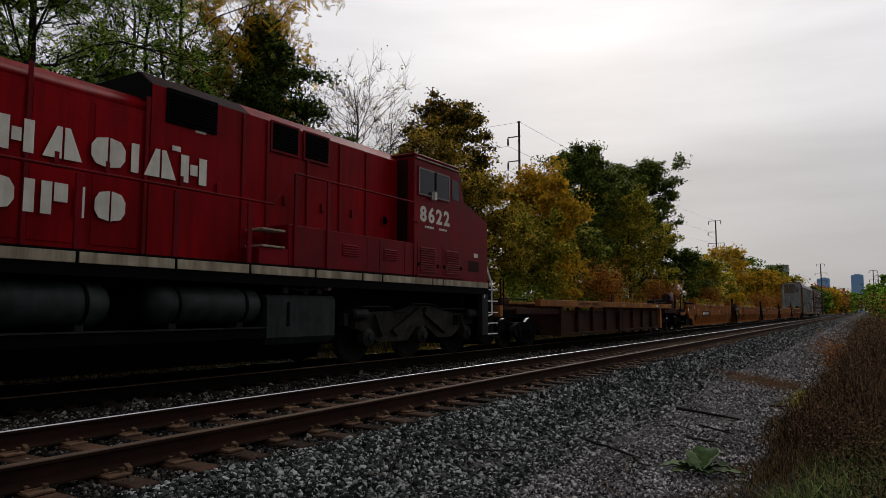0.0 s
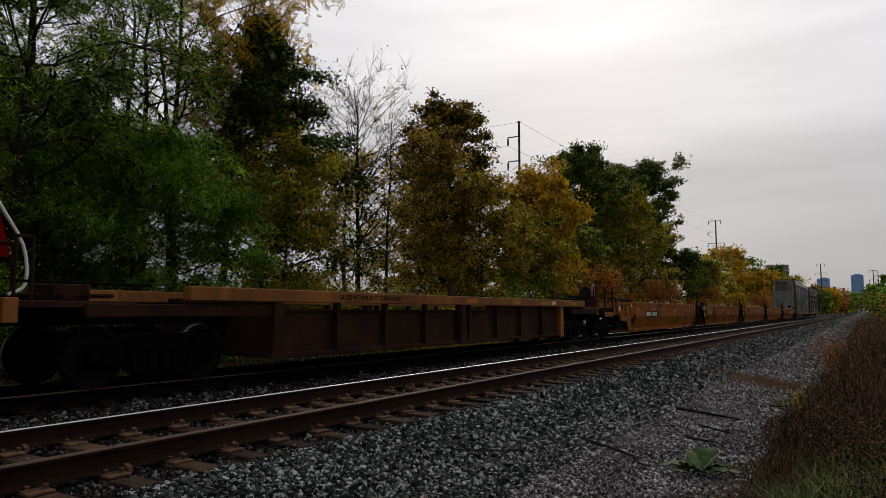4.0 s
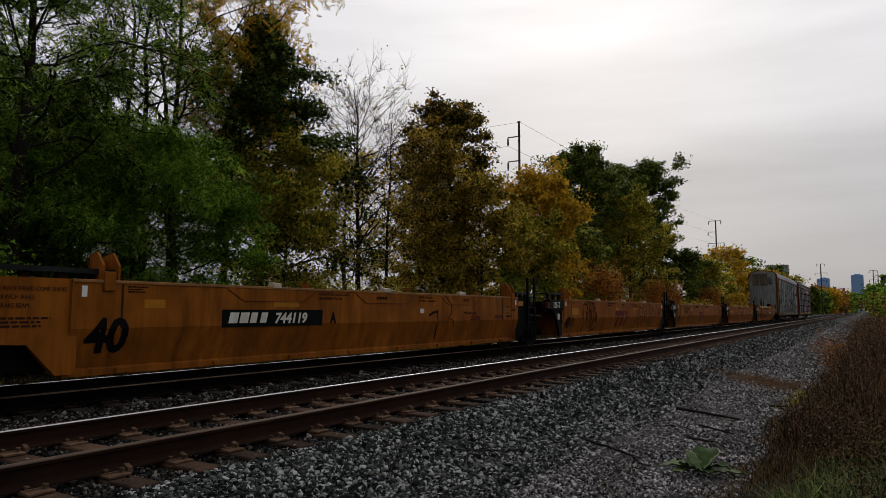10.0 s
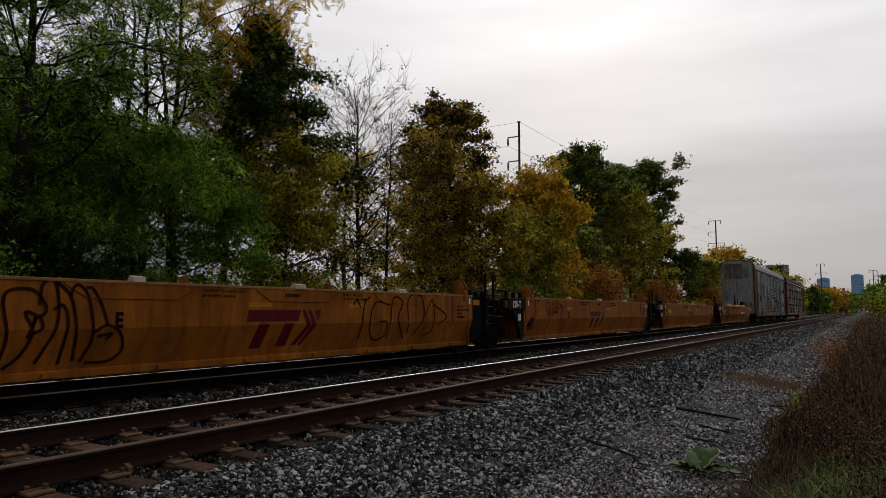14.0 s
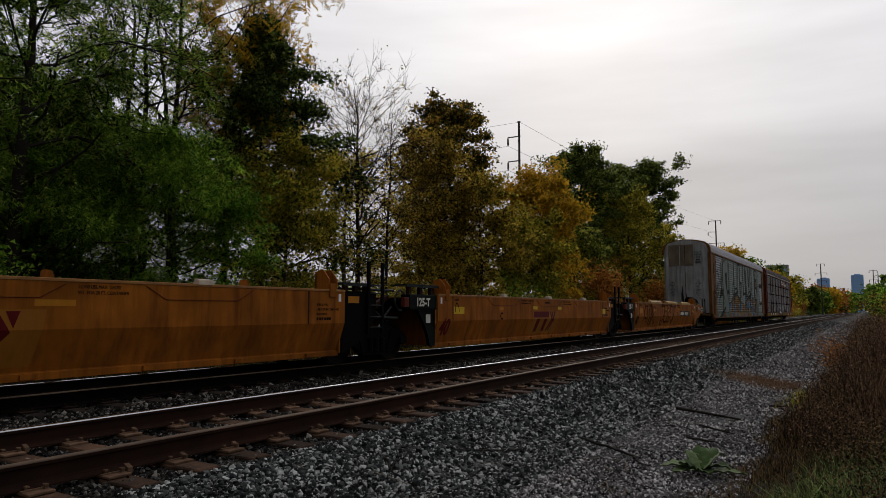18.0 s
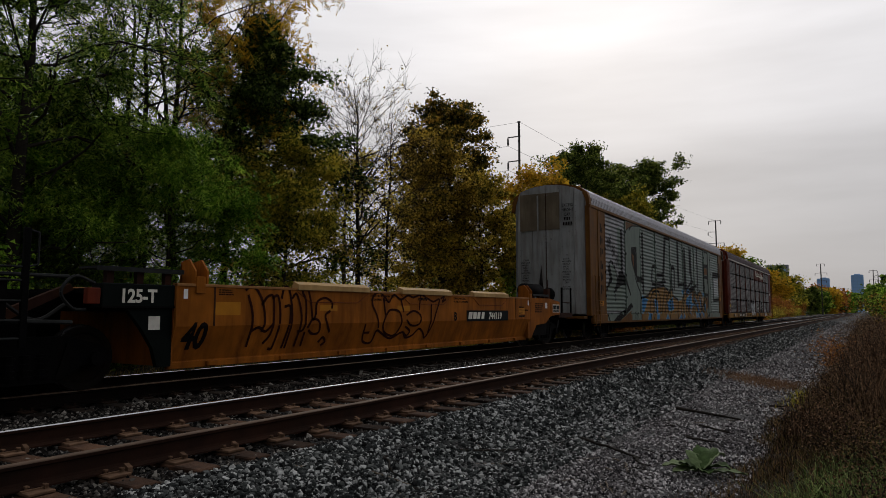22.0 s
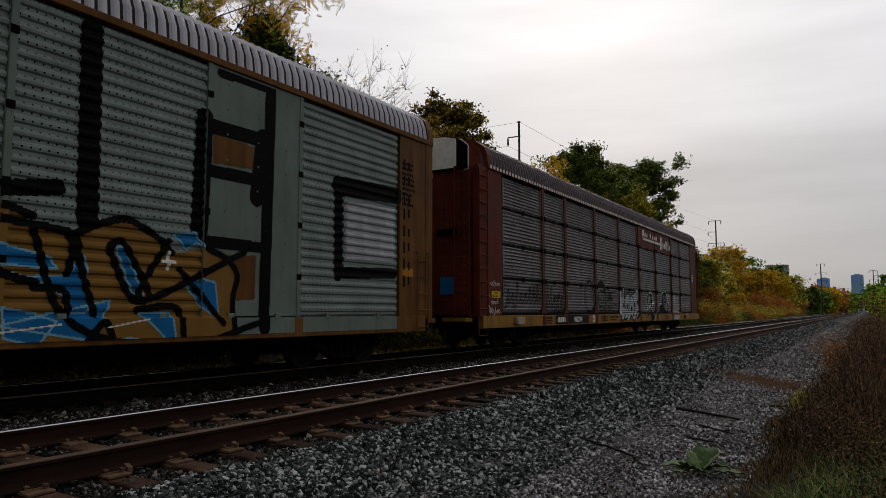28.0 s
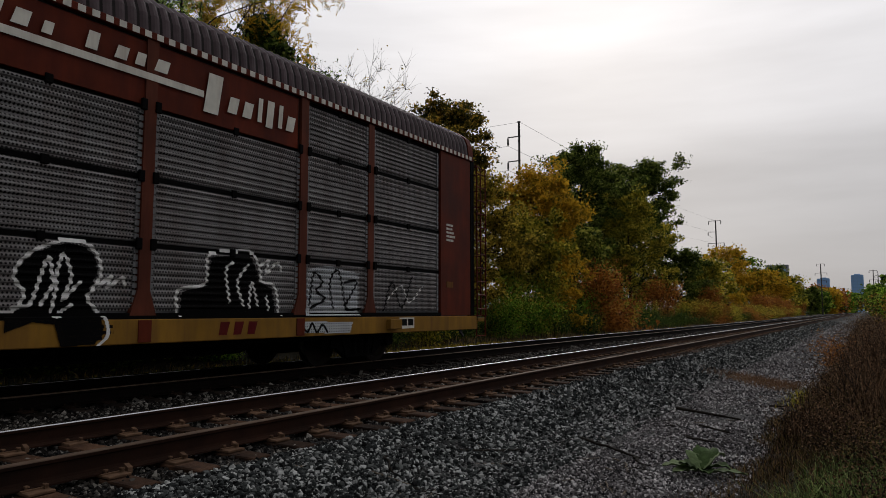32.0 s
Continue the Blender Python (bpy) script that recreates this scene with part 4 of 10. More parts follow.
blades("tall_dry_weeds", "tall dry brown weed stalks beside the path", L_WEED, 8000, tall_weeds, 1.16, 0.010, 41, 0.42, "weeds")
blades("tall_dry_weeds", "pale dry seed stalks among the weeds", L_DRY, 1500, tall_weeds, 1.16, 0.010, 46, 0.22, "weeds")
blades("low_grass", "tangled dark green grass", L_GRASS, 19000, low_grass, 0.25, 0.0065, 42, 1.0)
blades("low_weeds", "dark reddish-brown weed stalks tangled with the grass", L_UMBER, 9000, near_brown, 0.17, 0.0055, 47, 0.7, "weeds")
blades("low_weeds", "olive weed stalks at the path's edge", L_OLIVE, 3000, near_brown, 0.22, 0.006, 48, 0.6, "weeds")
blades("low_weeds", "low tangle of dry brown weeds along the path's edge", L_UMBER, 11000, mixed_low, 0.30, 0.007, 43, 0.5, "weeds")
blades("low_weeds", "low olive weeds along the path's edge", L_OLIVE, 7000, mixed_low, 0.30, 0.008, 49, 0.55, "weeds")
blades("low_weeds", "low yellow-green weeds at the path's edge", L_YGREEN, 500, yellow_low, 0.13, 0.014, 45, 0.7, "weeds")
blades("dry_grass", "tuft of reddish dry grass on the gravel path", island_mat("reddish_grass", [(0.08, 0.045, 0.028), (0.18, 0.10, 0.055), (0.30, 0.20, 0.12)], 0.9, 0.1), 5000, dry_patch, 0.15, 0.009, 44, 0.8)
weed_protos = [shrub("weed_clump", word + " weed clump beside the path", (x, y, -0.45), h, 0.4 + 0.2 * h, lv, n, size, 300 + i, category="weed", group="weed clumps beside the path")
               for i, (x, y, h, lv, word, n, size) in enumerate(((-0.2, 10.0, 0.62, L_WEED, "brown dry", 2400, 0.018), (0.3, 15.5, 1.15, L_WEED, "tall brown dry", 4200, 0.021), (-0.72, 21.5, 0.8, L_RUST, "reddish", 1500, 0.045),
                                                                  (0.35, 7.0, 0.24, L_GRASS, "green", 900, 0.030), (-0.25, 34.0, 1.25, L_DRY, "pale brown dry", 3000, 0.04), (-0.45, 12.2, 0.5, L_OLIVE, "olive-brown", 2400, 0.018)))]
rng = random.Random(21)
for i in range(54):
    y = 7.2 + 40 * (i / 54) ** 1.6 + rng.uniform(-0.3, 0.3)
    d = rng.uniform(0.35, 2.0) * (0.75 + 0.02 * y)
    k = rng.choice((0, 0, 5)) if y < 9.5 else rng.choice((0, 0, 5, 5, 1)) if d < 0.75 else rng.choice((1, 1, 1, 5, 4, 0)) if y < 22 else rng.choice((1, 4, 2, 1))
    copy_thing(weed_protos[k], pose(float(weed_edge(y)) + d, y, -0.46, 0, 0, rng.uniform(0, 360)))
for i in range(6):
    y = 4.6 + 4.6 * rng.random()
    d = rng.uniform(0.55, 2.6)
    copy_thing(weed_protos[rng.choice((3, 0, 3, 0, 5) if d > 0.9 else (0, 5, 0, 5))], pose(float(weed_edge(y)) + d, y, -0.47, 0, 0, rng.uniform(0, 360)))
for i, (x, y, h, sp, lv) in enumerate(((2.2, 52, 2.2, 1.6, L_BRONZE), (3.0, 80, 3.2, 2.2, L_GREEN), (4.2, 120, 5.0, 3.0, L_DARK), (3.0, 160, 4.6, 2.6, L_BRONZE), (5.5, 200, 9.5, 3.6, L_DARK), (3.5, 250, 9.0, 3.0, L_GREEN), (5.0, 330, 12.0, 6.0, L_DARK), (4.0, 420, 11.0, 6.0, L_BRONZE))):
    tree("distant_tree", "dark bushy tree on the camera's side of the line", (x, y, -0.2), h, sp, 0.03, lv, 5000, 0.05 + 0.0018 * y, 340 + i, "oval", limbs=20, clump=0.25 + 0.002 * y, group="distant trees along the line")


def burdock():
    th = thing("broadleaf_plant", "low plant with large pale green leaves on gravel", "plant", (-1.37, 6.85, -0.46))
    m = mat("broad_leaf", (0.12, 0.17, 0.075), 0.6, 0, 0.35, 18, (0.25, 0.28, 0.16), 0.6, False, 0.6, 40)
    dark = mat("broad_leaf_underside", (0.06, 0.10, 0.035), 0.6, 0, 0.35, 18, (0.10, 0.14, 0.06), 0.6, False, 0.6, 40)
    # heading, length, half width, rise, colour: two leaves lie on the stones, the others stand and curl over
    for a, ln, w, rise, mm in ((205, 0.36, 0.065, 0.30, m), (232, 0.31, 0.06, 0.16, m), (180, 0.25, 0.06, 0.45, dark), (120, 0.28, 0.075, 1.0, m), (75, 0.30, 0.08, 1.1, dark), (30, 0.33, 0.085, 0.95, m), (350, 0.30, 0.06, 0.5, dark), (5, 0.36, 0.04, 0.1, m), (300, 0.20, 0.05, 0.3, dark)):
        bm = bmesh.new()
        rows = []
        for i in range(11):
            f = i / 10
            ww = w * (math.sin(min(1, f * 0.98 + 0.03) * math.pi) ** 0.8 + 0.06 * math.sin(f * 31 + a)) + 0.005
            up = rise * ln * f - 0.55 * ln * f * f * f * min(rise, 1) + 0.02
            rows.append([bm.verts.new((1.15 * ln * f * (1 - 0.45 * min(rise, 1)), s * ww * 1.45, up + 0.5 * ww * abs(s) + 0.010 * math.sin(f * 23 + s * 5 + a))) for s in (-1, -0.5, 0, 0.5, 1)])
        for p, q in zip(rows, rows[1:]):
            for i in range(4):
                bm.faces.new((p[i], p[i + 1], q[i + 1], q[i]))
        ob = part("leaf", bm, mm, th, smooth=True)
        ob.rotation_euler = (0, 0, radians(a))


burdock()


M_TWIG = mat("pale_dry_twig", (0.17, 0.14, 0.105), 0.9, 0, 0.3, 20, (0.07, 0.055, 0.04), 0.6, False, 0.4, 80)


def stick(x0, y0, x1, y1, r, seed, label):
    rng = np.random.default_rng(seed)
    k = np.linspace(0, 1, 9)
    p = np.stack([x0 + (x1 - x0) * k, y0 + (y1 - y0) * k], -1) + rng.normal(0, min(0.012, r), (9, 2))
    z = ground_z(p[:, 0], p[:, 1]) + r * 1.1 + 0.012
    lines = [(np.column_stack([p, z]), r * (1 - 0.5 * k))]
    j = 5
    k = 3 * r / 0.026
    lines.append((np.array([[*p[j], z[j]], [p[j, 0] + 0.05 * k, p[j, 1] - 0.04 * k, z[j] + 0.012], [p[j, 0] + 0.08 * k, p[j, 1] - 0.08 * k, z[j] + 0.01]]), np.array([r * 0.5, r * 0.4, r * 0.2])))
    V, F = tube_arrays(lines, 6)
    tagged(new("fallen_branch", mesh_np("fallen_branch", V, F, (M_TWIG if "pale" in label else M_BARK,), smooth=True)), label, "branch", "branches lying on the gravel")


stick(-2.55, 11.05, -1.55, 10.45, 0.026, 1, "thick dark fallen branch lying on the gravel path")
stick(-1.95, 9.7, -1.5, 9.3, 0.016, 2, "thin dark stick lying on the gravel")
stick(-2.95, 7.9, -2.05, 7.2, 0.018, 3, "thin bent stick lying on the gravel")
stick(-2.1, 7.2, -1.85, 6.75, 0.015, 4, "short grey stick lying on the gravel")
stick(-3.6, 6.2, -3.25, 6.9, 0.014, 5, "thin dry stick on the ballast")
stick(-3.9, 5.3, -3.6, 5.0, 0.013, 6, "thin dry stick on the ballast")
stick(-1.9, 8.7, -1.5, 8.55, 0.014, 7, "thin dark stick lying on the gravel")
stick(-1.35, 12.3, -1.0, 12.1, 0.016, 8, "short dark stick lying on the gravel")

rng = random.Random(33)
for i in range(56):
    x, y, a, ln = rng.uniform(-4.2, -1.7), rng.uniform(4.2, 10.5), rng.uniform(0, math.tau), rng.uniform(0.1, 0.4)
    stick(x, y, x + ln * math.cos(a), y + ln * math.sin(a), rng.uniform(0.004, 0.008), 60 + i, rng.choice(("thin pale dry twig lying on the stones", "thin dark twig lying on the stones")))

# ---- power poles and skyline ----
M_POLE = mat("weathered_pole", (0.075, 0.072, 0.07), 0.8, 0, 0.25, 2, bump=0.1)
M_WIRE = mat("dark_wire", (0.06, 0.06, 0.065), 0.6, 0.3, 0.1, 2)


def power_pole(at, h, arms, label, r=0.22, wires=()):
    th = thing("power_pole", label, "pole", at, "power poles along the line")
    part("mast", frustum(bmesh.new(), (0, 0, -1), (0, 0, h), r, r * 0.65, 10), M_POLE, th)
    for z, l, rr in arms:
        a = part("cross_arm", tube(bmesh.new(), [(-l, 0, h - z), (rr, 0, h - z)], 0.06, 6), M_POLE, th)
        for x in (-l, rr):
            if abs(x) > 0.3:
                part("insulator", lathe(bmesh.new(), [(h - z - 0.9, 0.04), (h - z - 0.75, 0.1), (h - z - 0.2, 0.1), (h - z, 0.04)], 8, "z", (x, 0, 0)), M_POLE, a)
    for pts in wires:
        part("cable", tube(bmesh.new(), curve_pts(pts, 8), 0.014, 4), M_WIRE, th)
    return th


def sag(x, z, y1, x1, z1, drop=1.2):
    return [(x, 0, z), (x + (x1 - x) * 0.5, y1 * 0.5, (z + z1) / 2 - drop), (x1, y1, z1)]


power_pole((-30, 64, 0.3), 20.7, ((1.6, 1.3, 0.15), (4.2, 1.3, 0.15), (0.05, 0.2, 0.15)), "tall dark power pole with short side arms", 0.17,
           [sag(-1.3, 18.2, -4, -60, 17.0, 1.0), sag(-1.3, 15.6, -4, -60, 14.4, 1.0), sag(-0.1, 20.6, -4, -60, 20.4, 0.5), sag(-1.3, 18.2, 112, -1.3, 20.3), sag(-1.3, 15.6, 112, -1.3, 17.6), sag(0.1, 20.6, 112, 0.1, 22.8)])
power_pole((-30, 176, 0.3), 23.0, ((0.1, 1.6, 1.2), (2.8, 1.8, 0.2), (5.6, 1.9, 1.8), (8.3, 1.6, 0.2)), "tall dark power pole with several cross arms", 0.22,
           [sag(-1.8, 19.5, 180, -1.8, 19.5, 3), sag(1.8, 17.0, 180, 1.8, 17.0, 3)])
power_pole((-13.6, 300, 0.0), 19.5, ((0.1, 1.3, 1.3), (3.6, 2.0, 2.0), (6.6, 1.8, 1.8)), "dark power pole with three cross arms", 0.28)
power_pole((-29.2, 75, 0.3), 18.2, ((0.2, 1.4, 0.4),), "shorter wooden pole behind the trees", 0.2)
power_pole((3.2, 280, 0.0), 15.5, ((0.2, 1.2, 1.2), (3.4, 1.2, 1.2)), "dark power pole above the bushes", 0.2)
power_pole((4.9, 300, 0.0), 15.2, ((0.8, 1.0, 1.0), (2.8, 1.0, 1.0)), "dark power pole above the bushes", 0.2)
power_pole((-14.0, 700, 0.0), 22.0, ((0.4, 3.0, 3.0), (4.0, 3.0, 3.0)), "far thin power pole", 0.4)


def tower(at, w, d, h, top, m_glass, m_frame, label):
    th = thing("office_tower", label, "building", at, "towers on the skyline")
    outline = [(-w / 2, 0), (w / 2, 0), (w / 2, h - top), (w / 2 - 3, h), (-w / 2 + 1, h - 1), (-w / 2, h - 3)]
    part("facade", prism(bmesh.new(), outline, -d / 2, d / 2, "y"), m_glass, th)
    z = 8
    while z < h - 6:
        part("floor_band", boxed((-w / 2 - 0.1, w / 2 + 0.1), (-d / 2 - 0.15, d / 2 + 0.15), (z, z + 0.9)), m_frame, th)
        z += 7.6
    for k in (-0.3, 0.0, 0.3):
        part("mullion", boxed((k * w - 0.35, k * w + 0.35), (-d / 2 - 0.2, -d / 2), (0, h - 4)), m_frame, th)
    part("roof_plant", boxed((-w / 4, w / 4), (-d / 4, d / 4), (h - 3, h + 2)), m_frame, th)


# distance haze is mixed into these glass and mullion colours
M_HAZEGLASS = glass_mat("hazy_blue_tower_glass", (0.26, 0.45, 0.75), 0.6)
M_HAZEFRAME = mat("hazy_blue_mullion", (0.26, 0.42, 0.66), 0.6, 0, 0.1, 0.05)
tower((-11.5, 2000, 0), 27, 30, 93, 2, M_HAZEGLASS, M_HAZEFRAME, "tall blue glass office tower on the skyline, paled for haze")
tower((-86.0, 2000, 0), 28, 30, 86, 1, M_HAZEGLASS, M_HAZEFRAME, "second blue glass tower on the skyline, paled for haze")
M_APT = mat("grey_concrete_far", (0.25, 0.27, 0.30), 0.8, 0, 0.15, 0.05)
th = thing("apartment_building", "grey concrete apartment block above the trees", "building", (-67.0, 700, 0))
part("wall", boxed((-9, 9), (-7, 7), (0, 43)), M_APT, th)
part("roof", boxed((-9.3, 9.3), (-7.3, 7.3), (43, 43.8)), M_APT, th)
for i in range(5):
    for j in range(3):
        part("window", boxed((-8 + i * 3.4, -5.8 + i * 3.4), (-7.15, -7.0), (30 + j * 4.2, 32 + j * 4.2)), M_HAZEGLASS, th)
# ---- train ----
M_LOCO = mat("faded_red_paint", (0.225, 0.0008, 0.004), 0.42, 0, 0.25, 0.7, (0.05, 0.002, 0.003), 0.6, True, 0.06, 30, spec=0.05)
M_LOCO2 = mat("dusty_red_paint", (0.16, 0.003, 0.009), 0.45, 0, 0.28, 1.0, (0.065, 0.014, 0.012), 0.65, True, 0.08, 30, spec=0.06)
M_SOOT_RECESS = mat("sooty_roof_and_recess_shade", (0.022, 0.004, 0.005), 0.7, 0, 0.3, 1.5, (0.008, 0.006, 0.006), 0.6, False, 0.08, 40, spec=0.08)
M_CREAM = mat("grimy_cream_stripe", (0.36, 0.31, 0.23), 0.6, 0, 0.3, 3, (0.11, 0.08, 0.055), 0.9, True, 0.08, 60)
M_LETTER = mat("cream_letter_paint", (0.70, 0.68, 0.60), 0.6, 0, 0.12, 4, (0.40, 0.33, 0.28), 0.5, True, 0.04, 60)
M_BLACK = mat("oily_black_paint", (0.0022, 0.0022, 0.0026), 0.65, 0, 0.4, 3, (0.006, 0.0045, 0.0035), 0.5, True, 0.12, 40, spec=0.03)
M_GREY = mat("grimy_grey_steel", (0.018, 0.020, 0.020), 0.6, 0, 0.4, 3, (0.004, 0.0037, 0.0035), 0.8, True, 0.12, 40, spec=0.1)
M_TANK = mat("grimy_blue_grey_tank_paint", (0.021, 0.026, 0.026), 0.55, 0, 0.45, 4, (0.004, 0.004, 0.0038), 0.85, True, 0.12, 40, spec=0.12)
M_CAST = mat("dusty_cast_steel", (0.030, 0.028, 0.0245), 0.7, 0, 0.45, 4, (0.003, 0.0027, 0.0023), 0.8, False, 0.15, 40, spec=0.05)
M_WHEEL = mat("worn_wheel_steel", (0.008, 0.007, 0.006), 0.7, 0.0, 0.3, 6, (0.022, 0.013, 0.008), 0.5, False, 0.1, 40)
M_TREAD = mat("bright_wheel_tread", (0.5, 0.5, 0.5), 0.3, 1.0, 0.1, 6)
M_WHITE = mat("white_rail_paint", (0.78, 0.78, 0.76), 0.5, 0, 0.12, 6, (0.35, 0.32, 0.28), 0.4, True)
M_GLASS = glass_mat("dark_cab_glass", (0.006, 0.009, 0.014), 0.05)
M_YELLOWPAINT = mat("safety_yellow_paint", (0.55, 0.36, 0.02), 0.5, 0, 0.15, 6)
M_WELL = mat("weathered_orange_brown_paint", (0.275, 0.090, 0.011), 0.6, 0, 0.36, 1.3, (0.105, 0.032, 0.007), 0.9, True, 0.12, 30, spec=0.04)
M_TAG = mat("thin_dark_spray_lines", (0.024, 0.007, 0.005), 0.7, 0, 0.4, 9, (0.07, 0.025, 0.008), 0.2, False, spec=0.03)
M_WELLTRIM = mat("sunbleached_top_flange", (0.30, 0.14, 0.045), 0.6, 0, 0.25, 2, (0.12, 0.06, 0.03), 0.6, True, 0.07, 30)
M_CAP = mat("dull_cream_cap_paint", (0.46, 0.39, 0.29), 0.6, 0, 0.2, 4, (0.25, 0.18, 0.12), 0.5, True)
M_BUFF = mat("pale_buff_cover_paint", (0.42, 0.27, 0.11), 0.6, 0, 0.2, 2, (0.22, 0.12, 0.045), 0.6, True, 0.07, 30)
M_OCHRE = mat("ochre_repaint_field", (0.27, 0.105, 0.013), 0.6, 0, 0.2, 1.2, (0.15, 0.055, 0.010), 0.6, True, 0.06, 30)
M_PATCH = mat("orange_repaint_patch", (0.40, 0.16, 0.012), 0.55, 0, 0.15, 3, (0.25, 0.11, 0.02), 0.5, True)
M_BROWN = mat("rusty_purple_brown_paint", (0.030, 0.0135, 0.010), 0.75, 0, 0.45, 1.6, (0.055, 0.024, 0.010), 0.75, False, 0.15, 30, spec=0.05)
M_RUSTORANGE = mat("faded_orange_rail_paint", (0.25, 0.098, 0.026), 0.65, 0, 0.35, 1.1, (0.10, 0.040, 0.018), 0.8, True, 0.08, 30)
M_DARKRED = mat("dark_red_stencil_paint", (0.085, 0.005, 0.007), 0.6, 0, 0.2, 4, (0.13, 0.03, 0.014), 0.3, True)
M_STENCIL = mat("black_stencil_paint", (0.006, 0.004, 0.004), 0.6, 0, 0.2, 4, spec=0.04)
M_SPRAY = mat("black_spray_paint", (0.003, 0.003, 0.0032), 0.55, 0, 0.3, 5, (0.012, 0.009, 0.008), 0.3, False, spec=0.03)
M_SIGN = mat("black_number_board", (0.003, 0.005, 0.0045), 0.5, 0, 0.2, 4, spec=0.04)
M_LIGHTGREY = mat("pale_grey_door_paint", (0.25, 0.262, 0.262), 0.5, 0, 0.22, 1.2, (0.10, 0.078, 0.06), 0.7, True, 0.05, 40)
M_STAIN = mat("tan_stained_door_paint", (0.135, 0.112, 0.078), 0.6, 0, 0.3, 1.5, (0.07, 0.05, 0.032), 0.6, True, 0.06, 40)
M_GALV = mat("galvanised_panel_steel", (0.33, 0.35, 0.37), 0.45, 0.2, 0.2, 1.5, (0.17, 0.145, 0.13), 0.55, True, 0.1, 30)
M_GALV2 = mat("dull_grey_panel_steel", (0.19, 0.195, 0.20), 0.5, 0.2, 0.22, 1.5, (0.07, 0.06, 0.057), 0.6, True, 0.1, 30)
M_PERF = perforate(mat("perforated_panel_steel", (0.238, 0.232, 0.23), 0.5, 0.1, 0.25, 1.5, (0.12, 0.082, 0.072), 0.6, True, 0.1, 30), 0.048, 0.085)
M_ROOF = mat("ribbed_roof_steel", (0.30, 0.30, 0.33), 0.4, 0.4, 0.15, 2, (0.25, 0.22, 0.22), 0.5, False)
# dark colour for the painted shade in roof valleys, and for door grime
M_GRIME_SHADE = mat("grime_and_valley_shade", (0.020, 0.017, 0.017), 0.8, 0, 0.4, 3, (0.05, 0.045, 0.045), 0.5, False)
M_ROOF2 = mat("dark_ribbed_roof_steel", (0.078, 0.058, 0.063), 0.5, 0.1, 0.25, 2, (0.022, 0.014, 0.014), 0.5, False)
M_TAN = mat("rusty_yellow_ochre_paint", (0.135, 0.060, 0.014), 0.6, 0, 0.28, 1.4, (0.055, 0.018, 0.006), 0.75, True, 0.07, 40)
M_MAROON = mat("faded_maroon_paint", (0.10, 0.018, 0.008), 0.6, 0, 0.35, 1.5, (0.05, 0.012, 0.009), 0.6, True, 0.07, 40)
M_SILL = mat("dirty_yellow_sill_paint", (0.25, 0.13, 0.02), 0.6, 0, 0.25, 1.4, (0.13, 0.065, 0.025), 0.7, True, 0.07, 40)
M_SAGE = mat("sage_green_spray_paint", (0.145, 0.185, 0.16), 0.55, 0, 0.15, 2, (0.10, 0.11, 0.09), 0.5, True)
M_SAGERIB = perforate(mat("sage_painted_rib_panel", (0.175, 0.22, 0.198), 0.5, 0, 0.2, 2, (0.26, 0.27, 0.27), 0.55, True), 0.105, 0.016)
M_GALVRIB = perforate(mat("bare_rib_panel_steel", (0.26, 0.275, 0.29), 0.45, 0.2, 0.25, 1.5, (0.12, 0.11, 0.105), 0.6, True, 0.1, 30), 0.105, 0.016)
M_BLUE = mat("blue_spray_paint", (0.008, 0.125, 0.31), 0.5, 0, 0.15, 3)
M_SKY = mat("pale_blue_spray_paint", (0.16, 0.34, 0.45), 0.5, 0, 0.2, 5)
M_GOLD = mat("ochre_spray_paint", (0.20, 0.105, 0.022), 0.55, 0, 0.15, 3, (0.2, 0.1, 0.03), 0.4, True)
M_SILVER = perforate(mat("silver_spray_paint", (0.46, 0.48, 0.495), 0.45, 0.1, 0.2, 3), 0.048, 0.05)
M_POST = mat("rust_brown_post", (0.105, 0.030, 0.017), 0.6, 0, 0.3, 1.5, (0.045, 0.014, 0.009), 0.7, True, 0.06, 40)
M_DECAL = mat("white_label_paper", (0.62, 0.60, 0.54), 0.6, 0, 0.12, 8)
M_ROPE = mat("air_hose_rubber", (0.02, 0.02, 0.02), 0.7, 0, 0.2, 8)
M_PINK = mat("pink_plastic_bag", (0.30, 0.20, 0.22), 0.5, 0, 0.2, 6)

TRAIN, WHEELS = [], []


def car(name, label, category, u0, group=""):
    th = thing(name, label, category, (FAR, u0, 0), group)
    TRAIN.append((th, u0))
    return th


